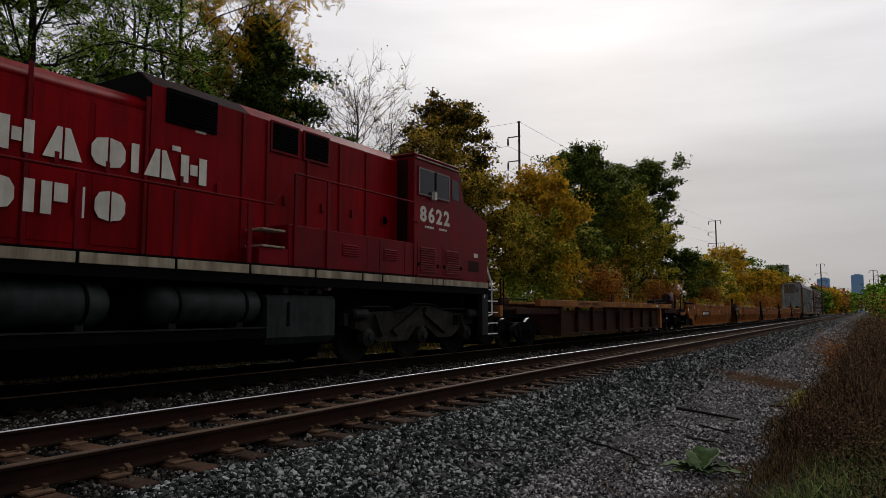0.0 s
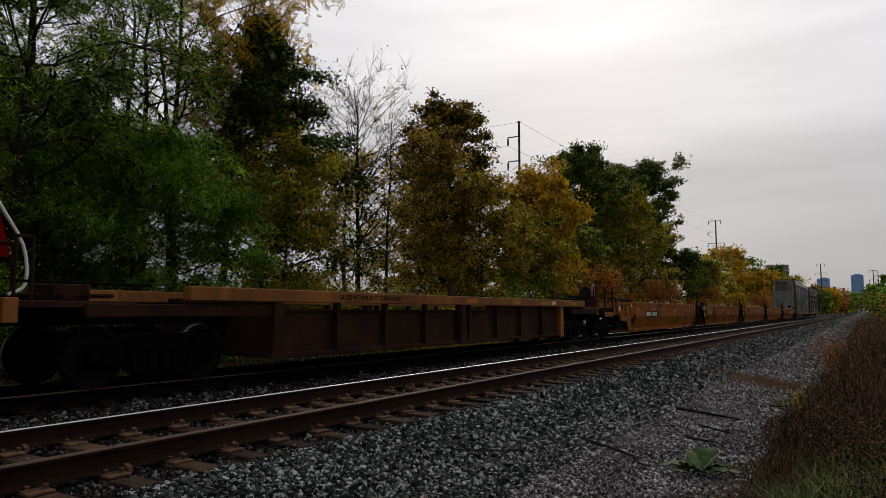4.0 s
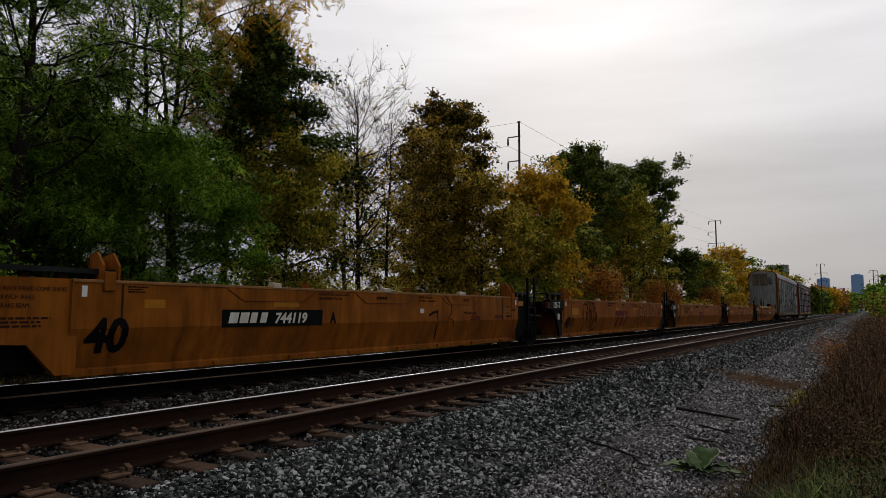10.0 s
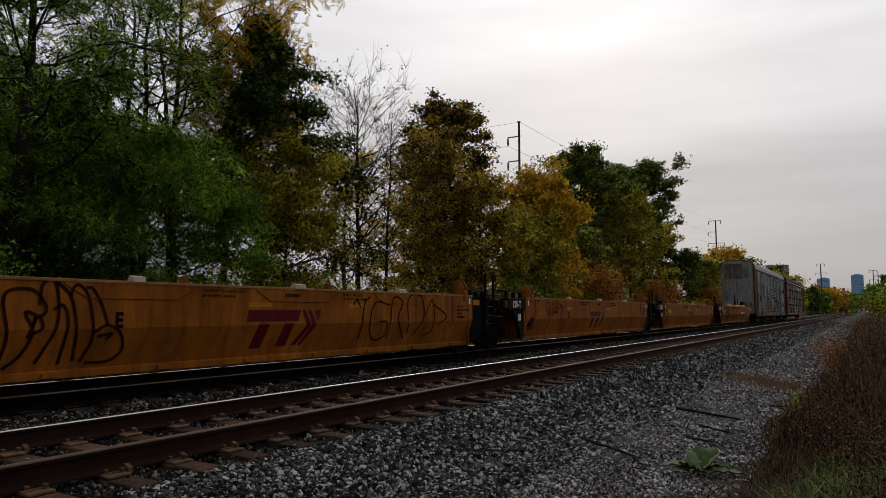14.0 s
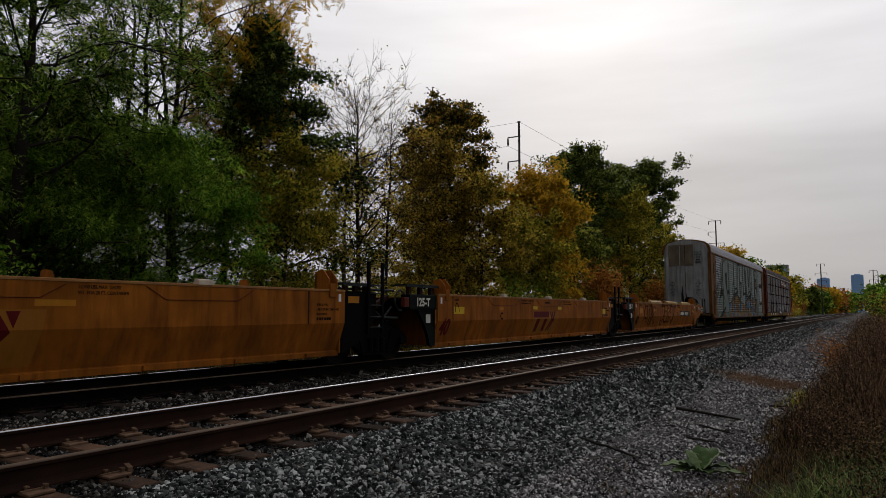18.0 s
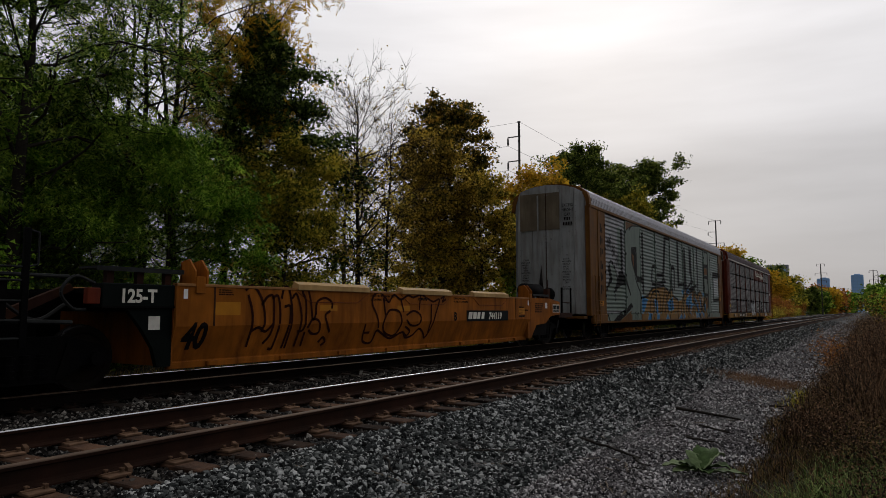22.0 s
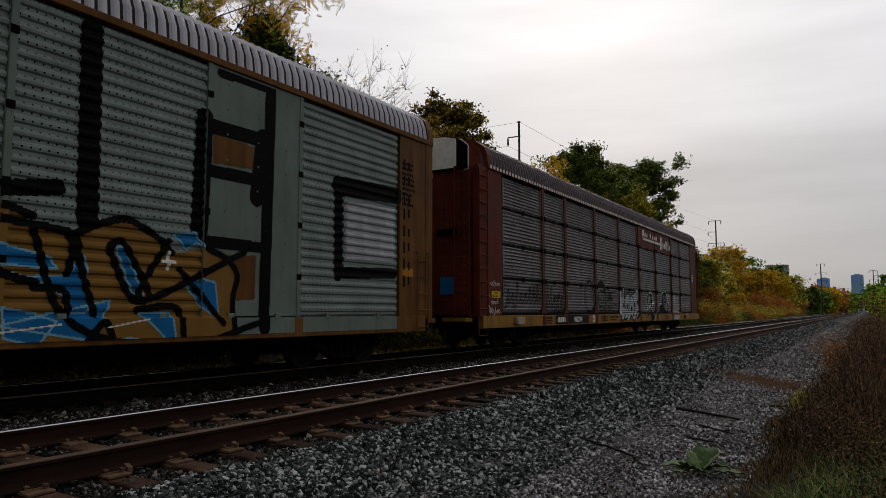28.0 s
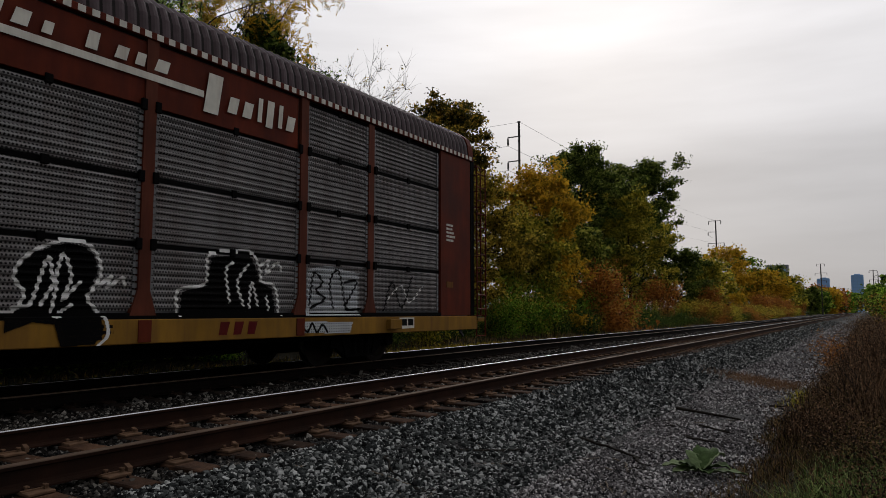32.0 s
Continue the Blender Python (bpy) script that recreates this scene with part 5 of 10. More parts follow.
def wheel_mesh(r):
    """A wheelset: two flanged wheels with spoked hubs on one axle along x."""
    bm = bmesh.new()
    for s in (-1, 1):
        c = GAUGE / 2
        prof = [(c + 0.07, 0.05), (c + 0.07, 0.11), (c + 0.035, 0.13), (c + 0.035, r * 0.74), (c + 0.066, r * 0.80), (c + 0.066, r - 0.004), (c + 0.055, r),
                (c - 0.035, r + 0.003), (c - 0.045, r + 0.026), (c - 0.062, r + 0.02), (c - 0.066, r * 0.8), (c - 0.02, r * 0.74), (c - 0.02, 0.13), (c - 0.08, 0.1), (c - 0.08, 0.05)]
        lathe(bm, [(s * a, b) for a, b in prof], 28)
    frustum(bm, (-1.0, 0, 0), (1.0, 0, 0), 0.075, 0.075, 12)
    for s in (-1, 1):
        for k in range(3):
            a = k * math.tau / 3
            frustum(bm, (s * 1.005, 0.05 * math.cos(a), 0.05 * math.sin(a)), (s * 1.03, 0.05 * math.cos(a), 0.05 * math.sin(a)), 0.016, 0.016, 6)
    me = bm_mesh("wheelset", bm, M_WHEEL)
    me.materials.append(M_TREAD)
    for p in me.polygons:
        cx = p.center
        rad = math.hypot(cx.y, cx.z)
        if abs(rad - r) < 0.012 and abs(p.normal.x) < 0.4 and abs(cx.x) < GAUGE / 2 + 0.05:
            p.material_index = 1
    return me


WHEEL_R, LOCO_R = 0.43, 0.53
WHEEL_ME, LOCO_WHEEL_ME = wheel_mesh(WHEEL_R), wheel_mesh(LOCO_R)


def wheelset(parent, y, me, r):
    ob = new("wheelset", me)
    ob.parent = parent
    ob.location = (0, y, r)
    WHEELS.append((ob, y, r))
    return ob


def side_frame_mesh():
    out = [(-1.13, 0.50), (-1.13, 0.36), (-0.72, 0.36), (-0.42, 0.16), (0.42, 0.16), (0.72, 0.36), (1.13, 0.36), (1.13, 0.50), (0.95, 0.62), (0.5, 0.74), (-0.5, 0.74), (-0.95, 0.62)]
    bm = prism(bmesh.new(), out, 0.98, 1.10)
    for k in (-0.2, 0.0, 0.2):
        frustum(bm, (1.06, k, 0.22), (1.06, k, 0.52), 0.085, 0.085, 10)
        for j in range(4):
            frustum(bm, (1.06, k, 0.24 + j * 0.075), (1.06, k, 0.265 + j * 0.075), 0.1, 0.1, 10)
    for s in (-1, 1):
        frustum(bm, (1.0, s * 0.89, 0.43), (1.17, s * 0.89, 0.43), 0.11, 0.09, 12)
        prism(bm, [(s * 0.36, 0.2), (s * 0.46, 0.2), (s * 0.62, 0.62), (s * 0.5, 0.66)], 1.10, 1.125)
    return bm_mesh("side_frame", bm, M_BLACK)


SIDE_FRAME_ME = side_frame_mesh()


def truck(parent, y):
    """A freight truck: bolster with two side frames and two wheelsets."""
    bm = boxed((-0.95, 0.95), (-0.19, 0.19), (0.46, 0.72), 0.02)
    frustum(bm, (0, 0, 0.7), (0, 0, 0.82), 0.2, 0.2, 14)
    for s in (-1, 1):
        box(bm, (-0.75, 0.75), (s * 0.42 - 0.04, s * 0.42 + 0.04), (0.36, 0.44))
    t = part("truck", bm, M_BLACK, parent, "black cast-steel truck")
    t.location = (0, y, 0)
    for s in (0, math.pi):
        sf = new("side_frame", SIDE_FRAME_ME)
        sf.parent, sf.rotation_euler = t, (0, 0, s)
    for s in (-0.89, 0.89):
        wheelset(t, s, WHEEL_ME, WHEEL_R)
    return t


def ladder(name, parent, material, x, y0, y1, z0, z1, rungs, r=0.014, label=""):
    bm = bmesh.new()
    for y in (y0, y1):
        tube(bm, [(x - 0.1, y, z0), (x, y, z0), (x, y, z1), (x - 0.1, y, z1)], r)
    for i in range(rungs):
        z = z0 + (z1 - z0) * (i + 0.5) / rungs
        tube(bm, [(x, y0, z), (x, y1, z)], r)
    return part(name, bm, material, parent, label)


def coupler(parent, y, s, z=0.82):
    bm = boxed((-0.09, 0.09), (min(y, y - s * 0.6), max(y, y - s * 0.6)), (z - 0.09, z + 0.09), 0.01)
    prism(bm, [(-0.16, y - s * 0.05), (0.16, y - s * 0.05), (0.19, y + s * 0.16), (0.06, y + s * 0.24), (0.0, y + s * 0.14), (-0.16, y + s * 0.2)], z - 0.15, z + 0.15, "z")
    part("coupler", bm, M_WHEEL, parent, "worn steel knuckle coupler")


def hose(parent, pts, r=0.02, material=None, name="air_hose"):
    bm = tube(bmesh.new(), curve_pts(pts, 5), r, 6)
    part(name, bm, material or M_ROPE, parent)


def bars(name, parent, material, x, y, z, w, h, n, seed=0, shear=0.0, thick=0.003, label=""):
    """A line of writing as plain upright bars."""
    rng = random.Random(seed)
    bm = bmesh.new()
    step = w / n
    for i in range(n):
        a, b = y + i * step, y + i * step + step * rng.uniform(0.62, 0.82)
        prism(bm, [(a, z), (b, z), (b + shear * h, z + h), (a + shear * h, z + h)], x, x + thick)
    return part(name, bm, material, parent, label)


def text_block(parent, material, x, y, z, w, h, lines, seed, name="stencil_block"):
    """A block of small unreadable writing: rows of short plain bars."""
    rng = random.Random(seed)
    bm = bmesh.new()
    for i in range(lines):
        zz = z + h * (1 - (i + 0.8) / lines)
        a = y
        end = y + w * rng.uniform(0.7, 1.0)
        while a < end:
            b = min(a + w * rng.uniform(0.06, 0.2), end)
            box(bm, (x, x + 0.002), (a, b), (zz, zz + h / lines * 0.55))
            a = b + w * 0.035
    return tagged(part(name, bm, material, parent), kind="stuff")


# ---- locomotive ----
def build_locomotive():
    c = car("locomotive", "dark red diesel locomotive with a cream sill stripe and cream lettering", "locomotive", 5.0)

    def Y(u):
        return u - 5.0

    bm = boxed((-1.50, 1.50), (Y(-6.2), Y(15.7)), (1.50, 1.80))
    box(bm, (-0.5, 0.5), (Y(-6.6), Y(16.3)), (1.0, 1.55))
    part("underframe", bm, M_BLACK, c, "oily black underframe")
    # cream stripe in lengths between the posts
    cuts = [-6.0, -3.2, -1.6, 0.2, 1.8, 3.3, 4.70, 6.14, 7.52, 9.05, 10.4, 11.05, 12.95, 13.4, 15.66]
    for a, b in zip(cuts, cuts[1:]):
        part("sill_stripe", boxed((1.50, 1.525), (Y(a) + 0.025, Y(b) - 0.025), (1.66, 1.80), 0.004), M_CREAM, c, "grimy cream sill stripe")
    part("walkway", boxed((-1.5, 1.5), (Y(-6.2), Y(12.3)), (1.80, 1.835)), M_BLACK, c)
    # long hood with rounded shoulders
    prof = [(-1.0, 1.83), (1.0, 1.83), (1.0, 3.98), (0.95, 4.12), (0.82, 4.22), (0.4, 4.27), (-0.4, 4.27), (-0.82, 4.22), (-0.95, 4.12), (-1.0, 3.98)]
    part("long_hood", prism(bmesh.new(), [p for p in prof if p[1] < 4.0], Y(-5.6), Y(6.0), "y"), M_LOCO, c, "deep red long hood")
    part("hood_roof", prism(bmesh.new(), [p for p in prof if p[1] > 3.9], Y(-5.6), Y(6.0), "y"), M_LOCO, c, "rounded deep red hood roof", smooth=True)
    prof2 = [(-1.02, 1.83), (1.02, 1.83), (1.02, 4.42), (-1.02, 4.42)]
    part("hood_roof", prism(bmesh.new(), [(-1.02, 4.42), (1.02, 4.42), (0.72, 4.66), (-0.72, 4.66)], Y(7.9), Y(12.3), "y"), M_LOCO, c, "sloping red hood roof")
    part("hood_roof", prism(bmesh.new(), [(-1.02, 4.42), (1.02, 4.42), (0.72, 4.66), (-0.72, 4.66)], Y(6.0), Y(7.9), "y"), M_SOOT_RECESS, c, "sooty dark red hood roof")
    part("hood_end", prism(bmesh.new(), [(-1.0, 4.2), (1.0, 4.2), (1.01, 4.42), (0.71, 4.652), (-0.71, 4.652), (-1.01, 4.42)], Y(5.97), Y(6.0), "y"), M_BLACK, c)
    part("centre_frame", boxed((-0.7, 0.7), (Y(-4.0), Y(14.5)), (0.42, 1.5)), M_BLACK, c)
    part("inverter_hood", prism(bmesh.new(), prof2, Y(6.0), Y(12.3), "y"), M_LOCO, c, "taller red hood behind the cab")
    # hood doors: shallow raised panels with latch and hinge details
    u = 3.0
    for a, b in ((-4.6, -3.6), (-3.5, -2.5), (-2.4, -1.4), (-1.3, -0.3), (-0.2, 0.8), (0.9, 1.9), (2.0, 3.0), (3.1, 4.22), (4.32, 5.05), (5.15, 5.86)):
        part("hood_door", boxed((1.0, 1.012), (Y(a), Y(b)), (1.95, 3.9), 0.004), M_LOCO, c)
    for a in (4.27, 5.93, 7.75, 8.30, 9.32, 10.25, 11.1):
        part("panel_seam", boxed((1.02, 1.05), (Y(a) - 0.03, Y(a) + 0.03), (1.84, 4.2 if a < 6 else 4.40), 0.006), M_LOCO2, c)
    for i, a in enumerate((4.6, 5.3, 6.5, 7.2, 8.7, 9.7, 10.6)):
        part("door_latch", boxed((1.02, 1.06), (Y(a), Y(a) + 0.07), (2.95, 3.12), 0.008), M_LOCO2, c)
    # openings with black grilles
    for a, b, z0, z1 in ((6.29, 7.13, 3.95, 4.39), (8.40, 9.02, 3.93, 4.41), (9.23, 9.86, 3.93, 4.41)):
        f = part("grille_frame", boxed((1.02, 1.055), (Y(a) - 0.05, Y(b) + 0.05), (z0 - 0.05, z1 + 0.04), 0.006), M_LOCO2 if a > 8 else M_BLACK, c)
        part("grille", boxed((1.05, 1.062), (Y(a), Y(b)), (z0, z1)), M_BLACK, f, "black intake grille")
        for k in range(9):
            z = z0 + (z1 - z0) * (k + 0.5) / 9
            part("slat", prism(bmesh.new(), [(1.060, z - 0.018), (1.078, z - 0.006), (1.060, z + 0.006)], Y(a), Y(b), "y"), M_BLACK, f)
    part("exhaust_hatch", prism(bmesh.new(), [(-0.7, 4.6), (0.7, 4.6), (0.55, 4.72), (-0.55, 4.72)], Y(6.2), Y(7.6), "y"), M_BLACK, c)
    part("label_plate", boxed((1.02, 1.024), (Y(6.78), Y(6.98)), (3.86, 3.93)), M_DECAL, c)
    part("door_placard", boxed((1.05, 1.054), (Y(6.35), Y(6.5)), (3.48, 3.56)), M_DECAL, c)
    # low wide equipment boxes beside the walkway
    part("equipment_box", boxed((0.9, 1.46), (Y(8.42), Y(12.3)), (1.835, 2.56), 0.015), M_LOCO2, c, "dusty red equipment box")
    part("step_box", boxed((1.0, 1.46), (Y(7.75), Y(8.42)), (1.835, 2.12), 0.01), M_LOCO2, c)
    for z in (2.12, 2.40):
        part("step_tread", boxed((1.1, 1.5), (Y(7.78), Y(8.3)), (z, z + 0.035), 0.004), M_CREAM, c)
    for a, w, n, z0, z1 in ((9.85, 0.48, 5, 2.12, 2.35), (11.16, 0.46, 5, 2.12, 2.36)):
        v = part("vent", boxed((1.46, 1.466), (Y(a), Y(a + w)), (z0, z1)), M_LOCO2, c)
        for k in range(n):
            z = z0 + (z1 - z0) * (k + 0.15) / n
            part("louver", prism(bmesh.new(), [(1.466, z), (1.488, z), (1.466, z + 0.03)], Y(a), Y(a + w), "y"), M_LOCO2, v)
    for a in (9.42, 10.6, 11.02, 11.9):
        part("bolt_row", boxed((1.46, 1.468), (Y(a), Y(a) + 0.02), (1.9, 2.5)), M_LOCO2, c)
    # cab with sloping nose
    cab = [(12.25, 1.80), (15.63, 1.80), (15.66, 1.84), (15.66, 3.36), (15.6, 3.41), (14.45, 3.75), (14.20, 4.48), (14.12, 4.54), (12.35, 4.56), (12.25, 4.5)]
    part("cab", prism(bmesh.new(), [(Y(a), b) for a, b in cab], -1.48, 1.48), M_LOCO2, c, "dusty red wide-nose cab")
    part("cab_roof", boxed((-1.46, 1.505), (Y(12.22), Y(14.2)), (4.53, 4.585), 0.02), M_LOCO2, c)
    part("roof_edge", boxed((1.48, 1.515), (Y(12.3), Y(14.2)), (4.47, 4.50)), M_CREAM, c)
    w = part("side_window", boxed((1.48, 1.50), (Y(12.38), Y(13.74)), (3.64, 4.32), 0.006), M_LOCO2, c, "red cab side window frame")
    part("window_pane", boxed((1.497, 1.505), (Y(12.45), Y(13.07)), (3.71, 4.25)), M_GLASS, w, "dark sliding glass pane")
    part("window_pane", boxed((1.497, 1.505), (Y(13.11), Y(13.68)), (3.70, 4.24)), M_GLASS, w, "dark sliding glass pane")
    part("mullion", boxed((1.497, 1.525), (Y(13.07), Y(13.11)), (3.66, 4.28)), M_GREY, w)
    part("front_window", prism(bmesh.new(), [(Y(13.92), 3.74), (Y(14.14), 3.74), (Y(14.18), 3.80), (Y(14.16), 4.18), (Y(14.11), 4.23), (Y(13.87), 4.23), (Y(13.84), 4.18), (Y(13.87), 3.80)], 1.48, 1.492), M_GLASS, c, "dark quarter window")
    part("mirror", boxed((1.50, 1.60), (Y(12.92), Y(13.02)), (3.60, 3.79), 0.008), M_DECAL, c, "small white-backed mirror")
    for s in (-0.7, 0.7):
        part("windshield", prism(bmesh.new(), [(Y(14.235), 4.40), (Y(14.435), 3.82), (Y(14.455), 3.82), (Y(14.255), 4.40)], s - 0.5, s + 0.5), M_GLASS, c)
    # the recess behind the cab has its shade painted in as dark red
    part("door_recess", boxed((1.02, 1.30), (Y(12.235), Y(12.25)), (2.6, 4.45)), M_SOOT_RECESS, c, "rear cab door recess, darkened for shade")
    lettering("road_number", "8622", 0.47, M_LETTER, c, 1.481, Y(12.48), 3.09, squeeze=1.12, bold=0.016, spacing=1.28, label="white road number")
    bars("small_print", c, M_LETTER, 1.481, Y(12.68), 2.94, 0.38, 0.05, 6, 1)
    bars("small_print", c, M_LETTER, 1.481, Y(13.29), 2.94, 0.34, 0.05, 6, 2)
    # louvred doors in the nose side
    for a in (12.42, 13.50):
        d = part("nose_door", boxed((1.48, 1.49), (Y(a) - 0.05, Y(a) + 0.86), (1.90, 2.58), 0.004), M_LOCO2, c)
        for k in range(11):
            z = 1.95 + k * 0.052
            part("louver", prism(bmesh.new(), [(1.49, z), (1.515, z), (1.49, z + 0.035)], Y(a + 0.06), Y(a + 0.70), "y"), M_LOCO2, d)
        for q in (-0.01, 0.78):
            part("latch", lathe(bmesh.new(), [(1.49, 0.045), (1.515, 0.035)], 10, "x", (0, Y(a + q), 2.1)), M_BLACK, d)
    part("nose_ledge", boxed((1.48, 1.53), (Y(12.3), Y(14.4)), (1.845, 1.875), 0.004), M_LOCO2, c)
    part("window_frame", boxed((1.496, 1.512), (Y(12.40), Y(13.72)), (4.25, 4.285)), M_LIGHTGREY, w)
    part("window_frame", boxed((1.496, 1.512), (Y(12.40), Y(13.72)), (3.665, 3.70)), M_LIGHTGREY, w)
    for q in (12.40, 13.07, 13.685):
        part("window_frame", boxed((1.496, 1.512), (Y(q), Y(q) + 0.035), (3.70, 4.25)), M_LIGHTGREY, w)
    part("faded_patch", boxed((1.48, 1.483), (Y(14.65), Y(15.2)), (2.05, 2.32)), M_BROWN, c, "faded brown patch on the nose")
    part("letter_board", boxed((1.48, 1.483), (Y(14.95), Y(15.15)), (2.42, 2.52)), M_DECAL, c)
    part("grab_iron", tube(bmesh.new(), [(1.48, Y(12.1), 3.05), (1.53, Y(12.1), 3.05), (1.53, Y(12.35), 3.02), (1.48, Y(12.35), 3.02)], 0.015), M_LOCO2, c)
    part("horn_ring", lathe(bmesh.new(), [(1.03, 0.13), (1.05, 0.13), (1.05, 0.09), (1.03, 0.09)], 14, "x", (0, Y(11.75), 3.02)), M_LOCO2, c)
    # handrails and posts
    bm = tube(bmesh.new(), [(1.48, Y(-5.9), 2.80), (1.48, Y(8.03), 2.85), (1.48, Y(8.50), 3.46), (1.48, Y(12.25), 3.46)], 0.021, 8)
    part("handrail", bm, M_LOCO2, c, "red walkway handrail")
    for a, z in ((-5.9, 2.8), (-3.2, 2.8), (-1.6, 2.8), (0.2, 2.8), (1.8, 2.8), (3.3, 2.8), (4.70, 2.8), (6.14, 2.8), (7.52, 2.8), (8.57, 3.46), (9.42, 3.46)):
        part("stanchion", boxed((1.455, 1.495), (Y(a) - 0.045, Y(a) + 0.045), (1.60, z), 0.006), M_LOCO2, c)
    # cream block marks of the company name: plain shapes, unlettered
    # uprights, wedges and rounded blocks, each parted by narrow gaps
    kinds = {"upright": [[(0, 0), (1, 0), (1, 1), (0, 1)]],
             "pair": [[(0, 0), (0.30, 0), (0.30, 1), (0, 1)], [(0.36, 0.30), (0.64, 0.30), (0.64, 0.70), (0.36, 0.70)], [(0.70, 0), (1, 0), (1, 1), (0.70, 1)]],
             "wedge": [[(0.02, 0), (0.47, 0), (0.47, 1), (0.34, 1)], [(0.53, 1), (0.66, 1), (0.98, 0), (0.53, 0)]],
             "round": [[(0.47, 0), (0.14, 0.08), (0, 0.32), (0, 0.68), (0.14, 0.92), (0.47, 1)], [(0.53, 0), (0.86, 0.08), (1, 0.32), (1, 0.68), (0.86, 0.92), (0.53, 1)]],
             "step": [[(0, 0), (0.40, 0), (0.40, 1), (0, 1)], [(0.48, 0.42), (1, 0.42), (1, 1), (0.48, 1)]]}
    rows = ((3.03, 0.42, ((1.95, .50, "round"), (2.62, .55, "wedge"), (3.92, .42, "pair"), (4.44, .54, "wedge"), (5.09, .50, "round"), (5.68, .12, "upright"), (5.88, .56, "wedge"), (6.51, .48, "pair"))),
            (2.29, 0.42, ((2.4, .44, "round"), (2.95, .5, "wedge"), (3.66, .48, "round"), (4.25, .13, "upright"), (4.46, .34, "step"), (4.90, .13, "upright"), (5.17, .45, "round"))))
    for z, h, marks in rows:
        for a, w, kind in marks:
            bm = bmesh.new()
            for q in kinds[kind]:
                prism(bm, [(Y(a + w * p), z + h * r) for p, r in q], 1.052, 1.056)
            part("cream_mark", bm, M_LETTER, c, "plain cream stencil shape")
    # tanks under the frame
    for a, b in ((3.0, 5.30), (5.85, 7.95)):
        t = part("air_tank", lathe(bmesh.new(), [(Y(a), 0.10), (Y(a) + 0.05, 0.22), (Y(a) + 0.14, 0.29), (Y(b) - 0.14, 0.29), (Y(b) - 0.05, 0.22), (Y(b), 0.10)], 24, "y", (1.15, 0, 1.15)), M_TANK, c, "grimy blue-grey air reservoir", True)
        for q in (a + 0.42, b - 0.42):
            part("strap", lathe(bmesh.new(), [(Y(q), 0.292), (Y(q), 0.302), (Y(q) + 0.05, 0.302), (Y(q) + 0.05, 0.292)], 24, "y", (1.15, 0, 1.15)), M_BLACK, t)
            part("foot", boxed((1.02, 1.28), (Y(q) - 0.04, Y(q) + 0.09), (0.74, 0.9), 0.01), M_GREY, t)
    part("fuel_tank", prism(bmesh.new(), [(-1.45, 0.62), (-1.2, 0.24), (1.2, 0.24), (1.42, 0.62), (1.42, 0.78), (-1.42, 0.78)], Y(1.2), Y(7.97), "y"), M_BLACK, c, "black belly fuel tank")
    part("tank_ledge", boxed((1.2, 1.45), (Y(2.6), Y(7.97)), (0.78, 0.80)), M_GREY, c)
    # added black body, stands in for the darkness below the tank box
    part("under_tank_filler", prism(bmesh.new(), [(-1.3, 0.497), (-1.1, 0.22), (1.1, 0.22), (1.3, 0.497)], Y(8.0), Y(9.55), "y"), M_BLACK, c, "black filler added below the tank box")
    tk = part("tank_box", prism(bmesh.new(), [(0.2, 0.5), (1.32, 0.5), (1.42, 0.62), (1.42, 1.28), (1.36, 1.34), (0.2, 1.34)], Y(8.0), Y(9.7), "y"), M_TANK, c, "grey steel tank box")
    part("sight_slot", boxed((1.42, 1.426), (Y(8.45), Y(8.52)), (0.80, 1.22)), M_BLACK, tk)
    part("fuel_filler", lathe(bmesh.new(), [(1.3, 0.06), (1.42, 0.06), (1.44, 0.03)], 10, "x", (0, Y(9.55), 1.50)), M_PINK, c, "pale red fuel cap")
    hose(c, [(1.3, Y(8.5), 1.5), (1.38, Y(8.9), 1.42), (1.38, Y(9.3), 1.5), (1.3, Y(9.55), 1.50)], 0.02)
    for a in (8.4, 8.9, 9.25):
        part("valve", boxed((1.2, 1.38), (Y(a), Y(a) + 0.14), (1.36, 1.5), 0.015), M_GREY, c)
    # three-axle trucks
    for mid in (13.02, -3.6):
        bm = boxed((-0.9, 0.9), (-0.3, 0.3), (0.6, 1.2))
        t = part("truck", bm, M_BLACK, c, "black three-axle truck")
        t.location = (0, Y(mid), 0)
        out = [(-2.75, 1.02), (-2.72, 0.78), (-2.3, 0.70), (-1.62, 0.42), (-0.55, 0.42), (-0.2, 0.72), (0.2, 0.72), (0.7, 0.45), (1.35, 0.45), (1.9, 0.72), (2.4, 0.74), (2.5, 1.04),
               (1.4, 1.02), (0.9, 1.10), (0.45, 1.18), (-0.45, 1.18), (-0.9, 1.08), (-1.9, 1.04)]
        for s in (1, -1):
            part("side_frame", prism(bmesh.new(), out, s * 1.02, s * 1.16), M_CAST if s > 0 else M_BLACK, t, "grimy cast side frame")
        for k in (-1.0, 0.0):
            part("arm", prism(bmesh.new(), [(k + 0.03, 1.0), (k + 0.95, 0.55), (k + 1.08, 0.70), (k + 0.12, 1.16)] if k == 0 else [(-0.03, 1.0), (-1.0, 0.52), (-1.2, 0.66), (-0.14, 1.16)], 1.16, 1.24), M_CAST, t)
        for a, z in ((-2.35, 1.0), (2.2, 1.0)):
            part("brake_cylinder", lathe(bmesh.new(), [(a - 0.24, 0.07), (a - 0.2, 0.115), (a + 0.2, 0.115), (a + 0.24, 0.07)], 14, "y", (1.22, 0, z)), M_GREY, t, "grey brake cylinder")
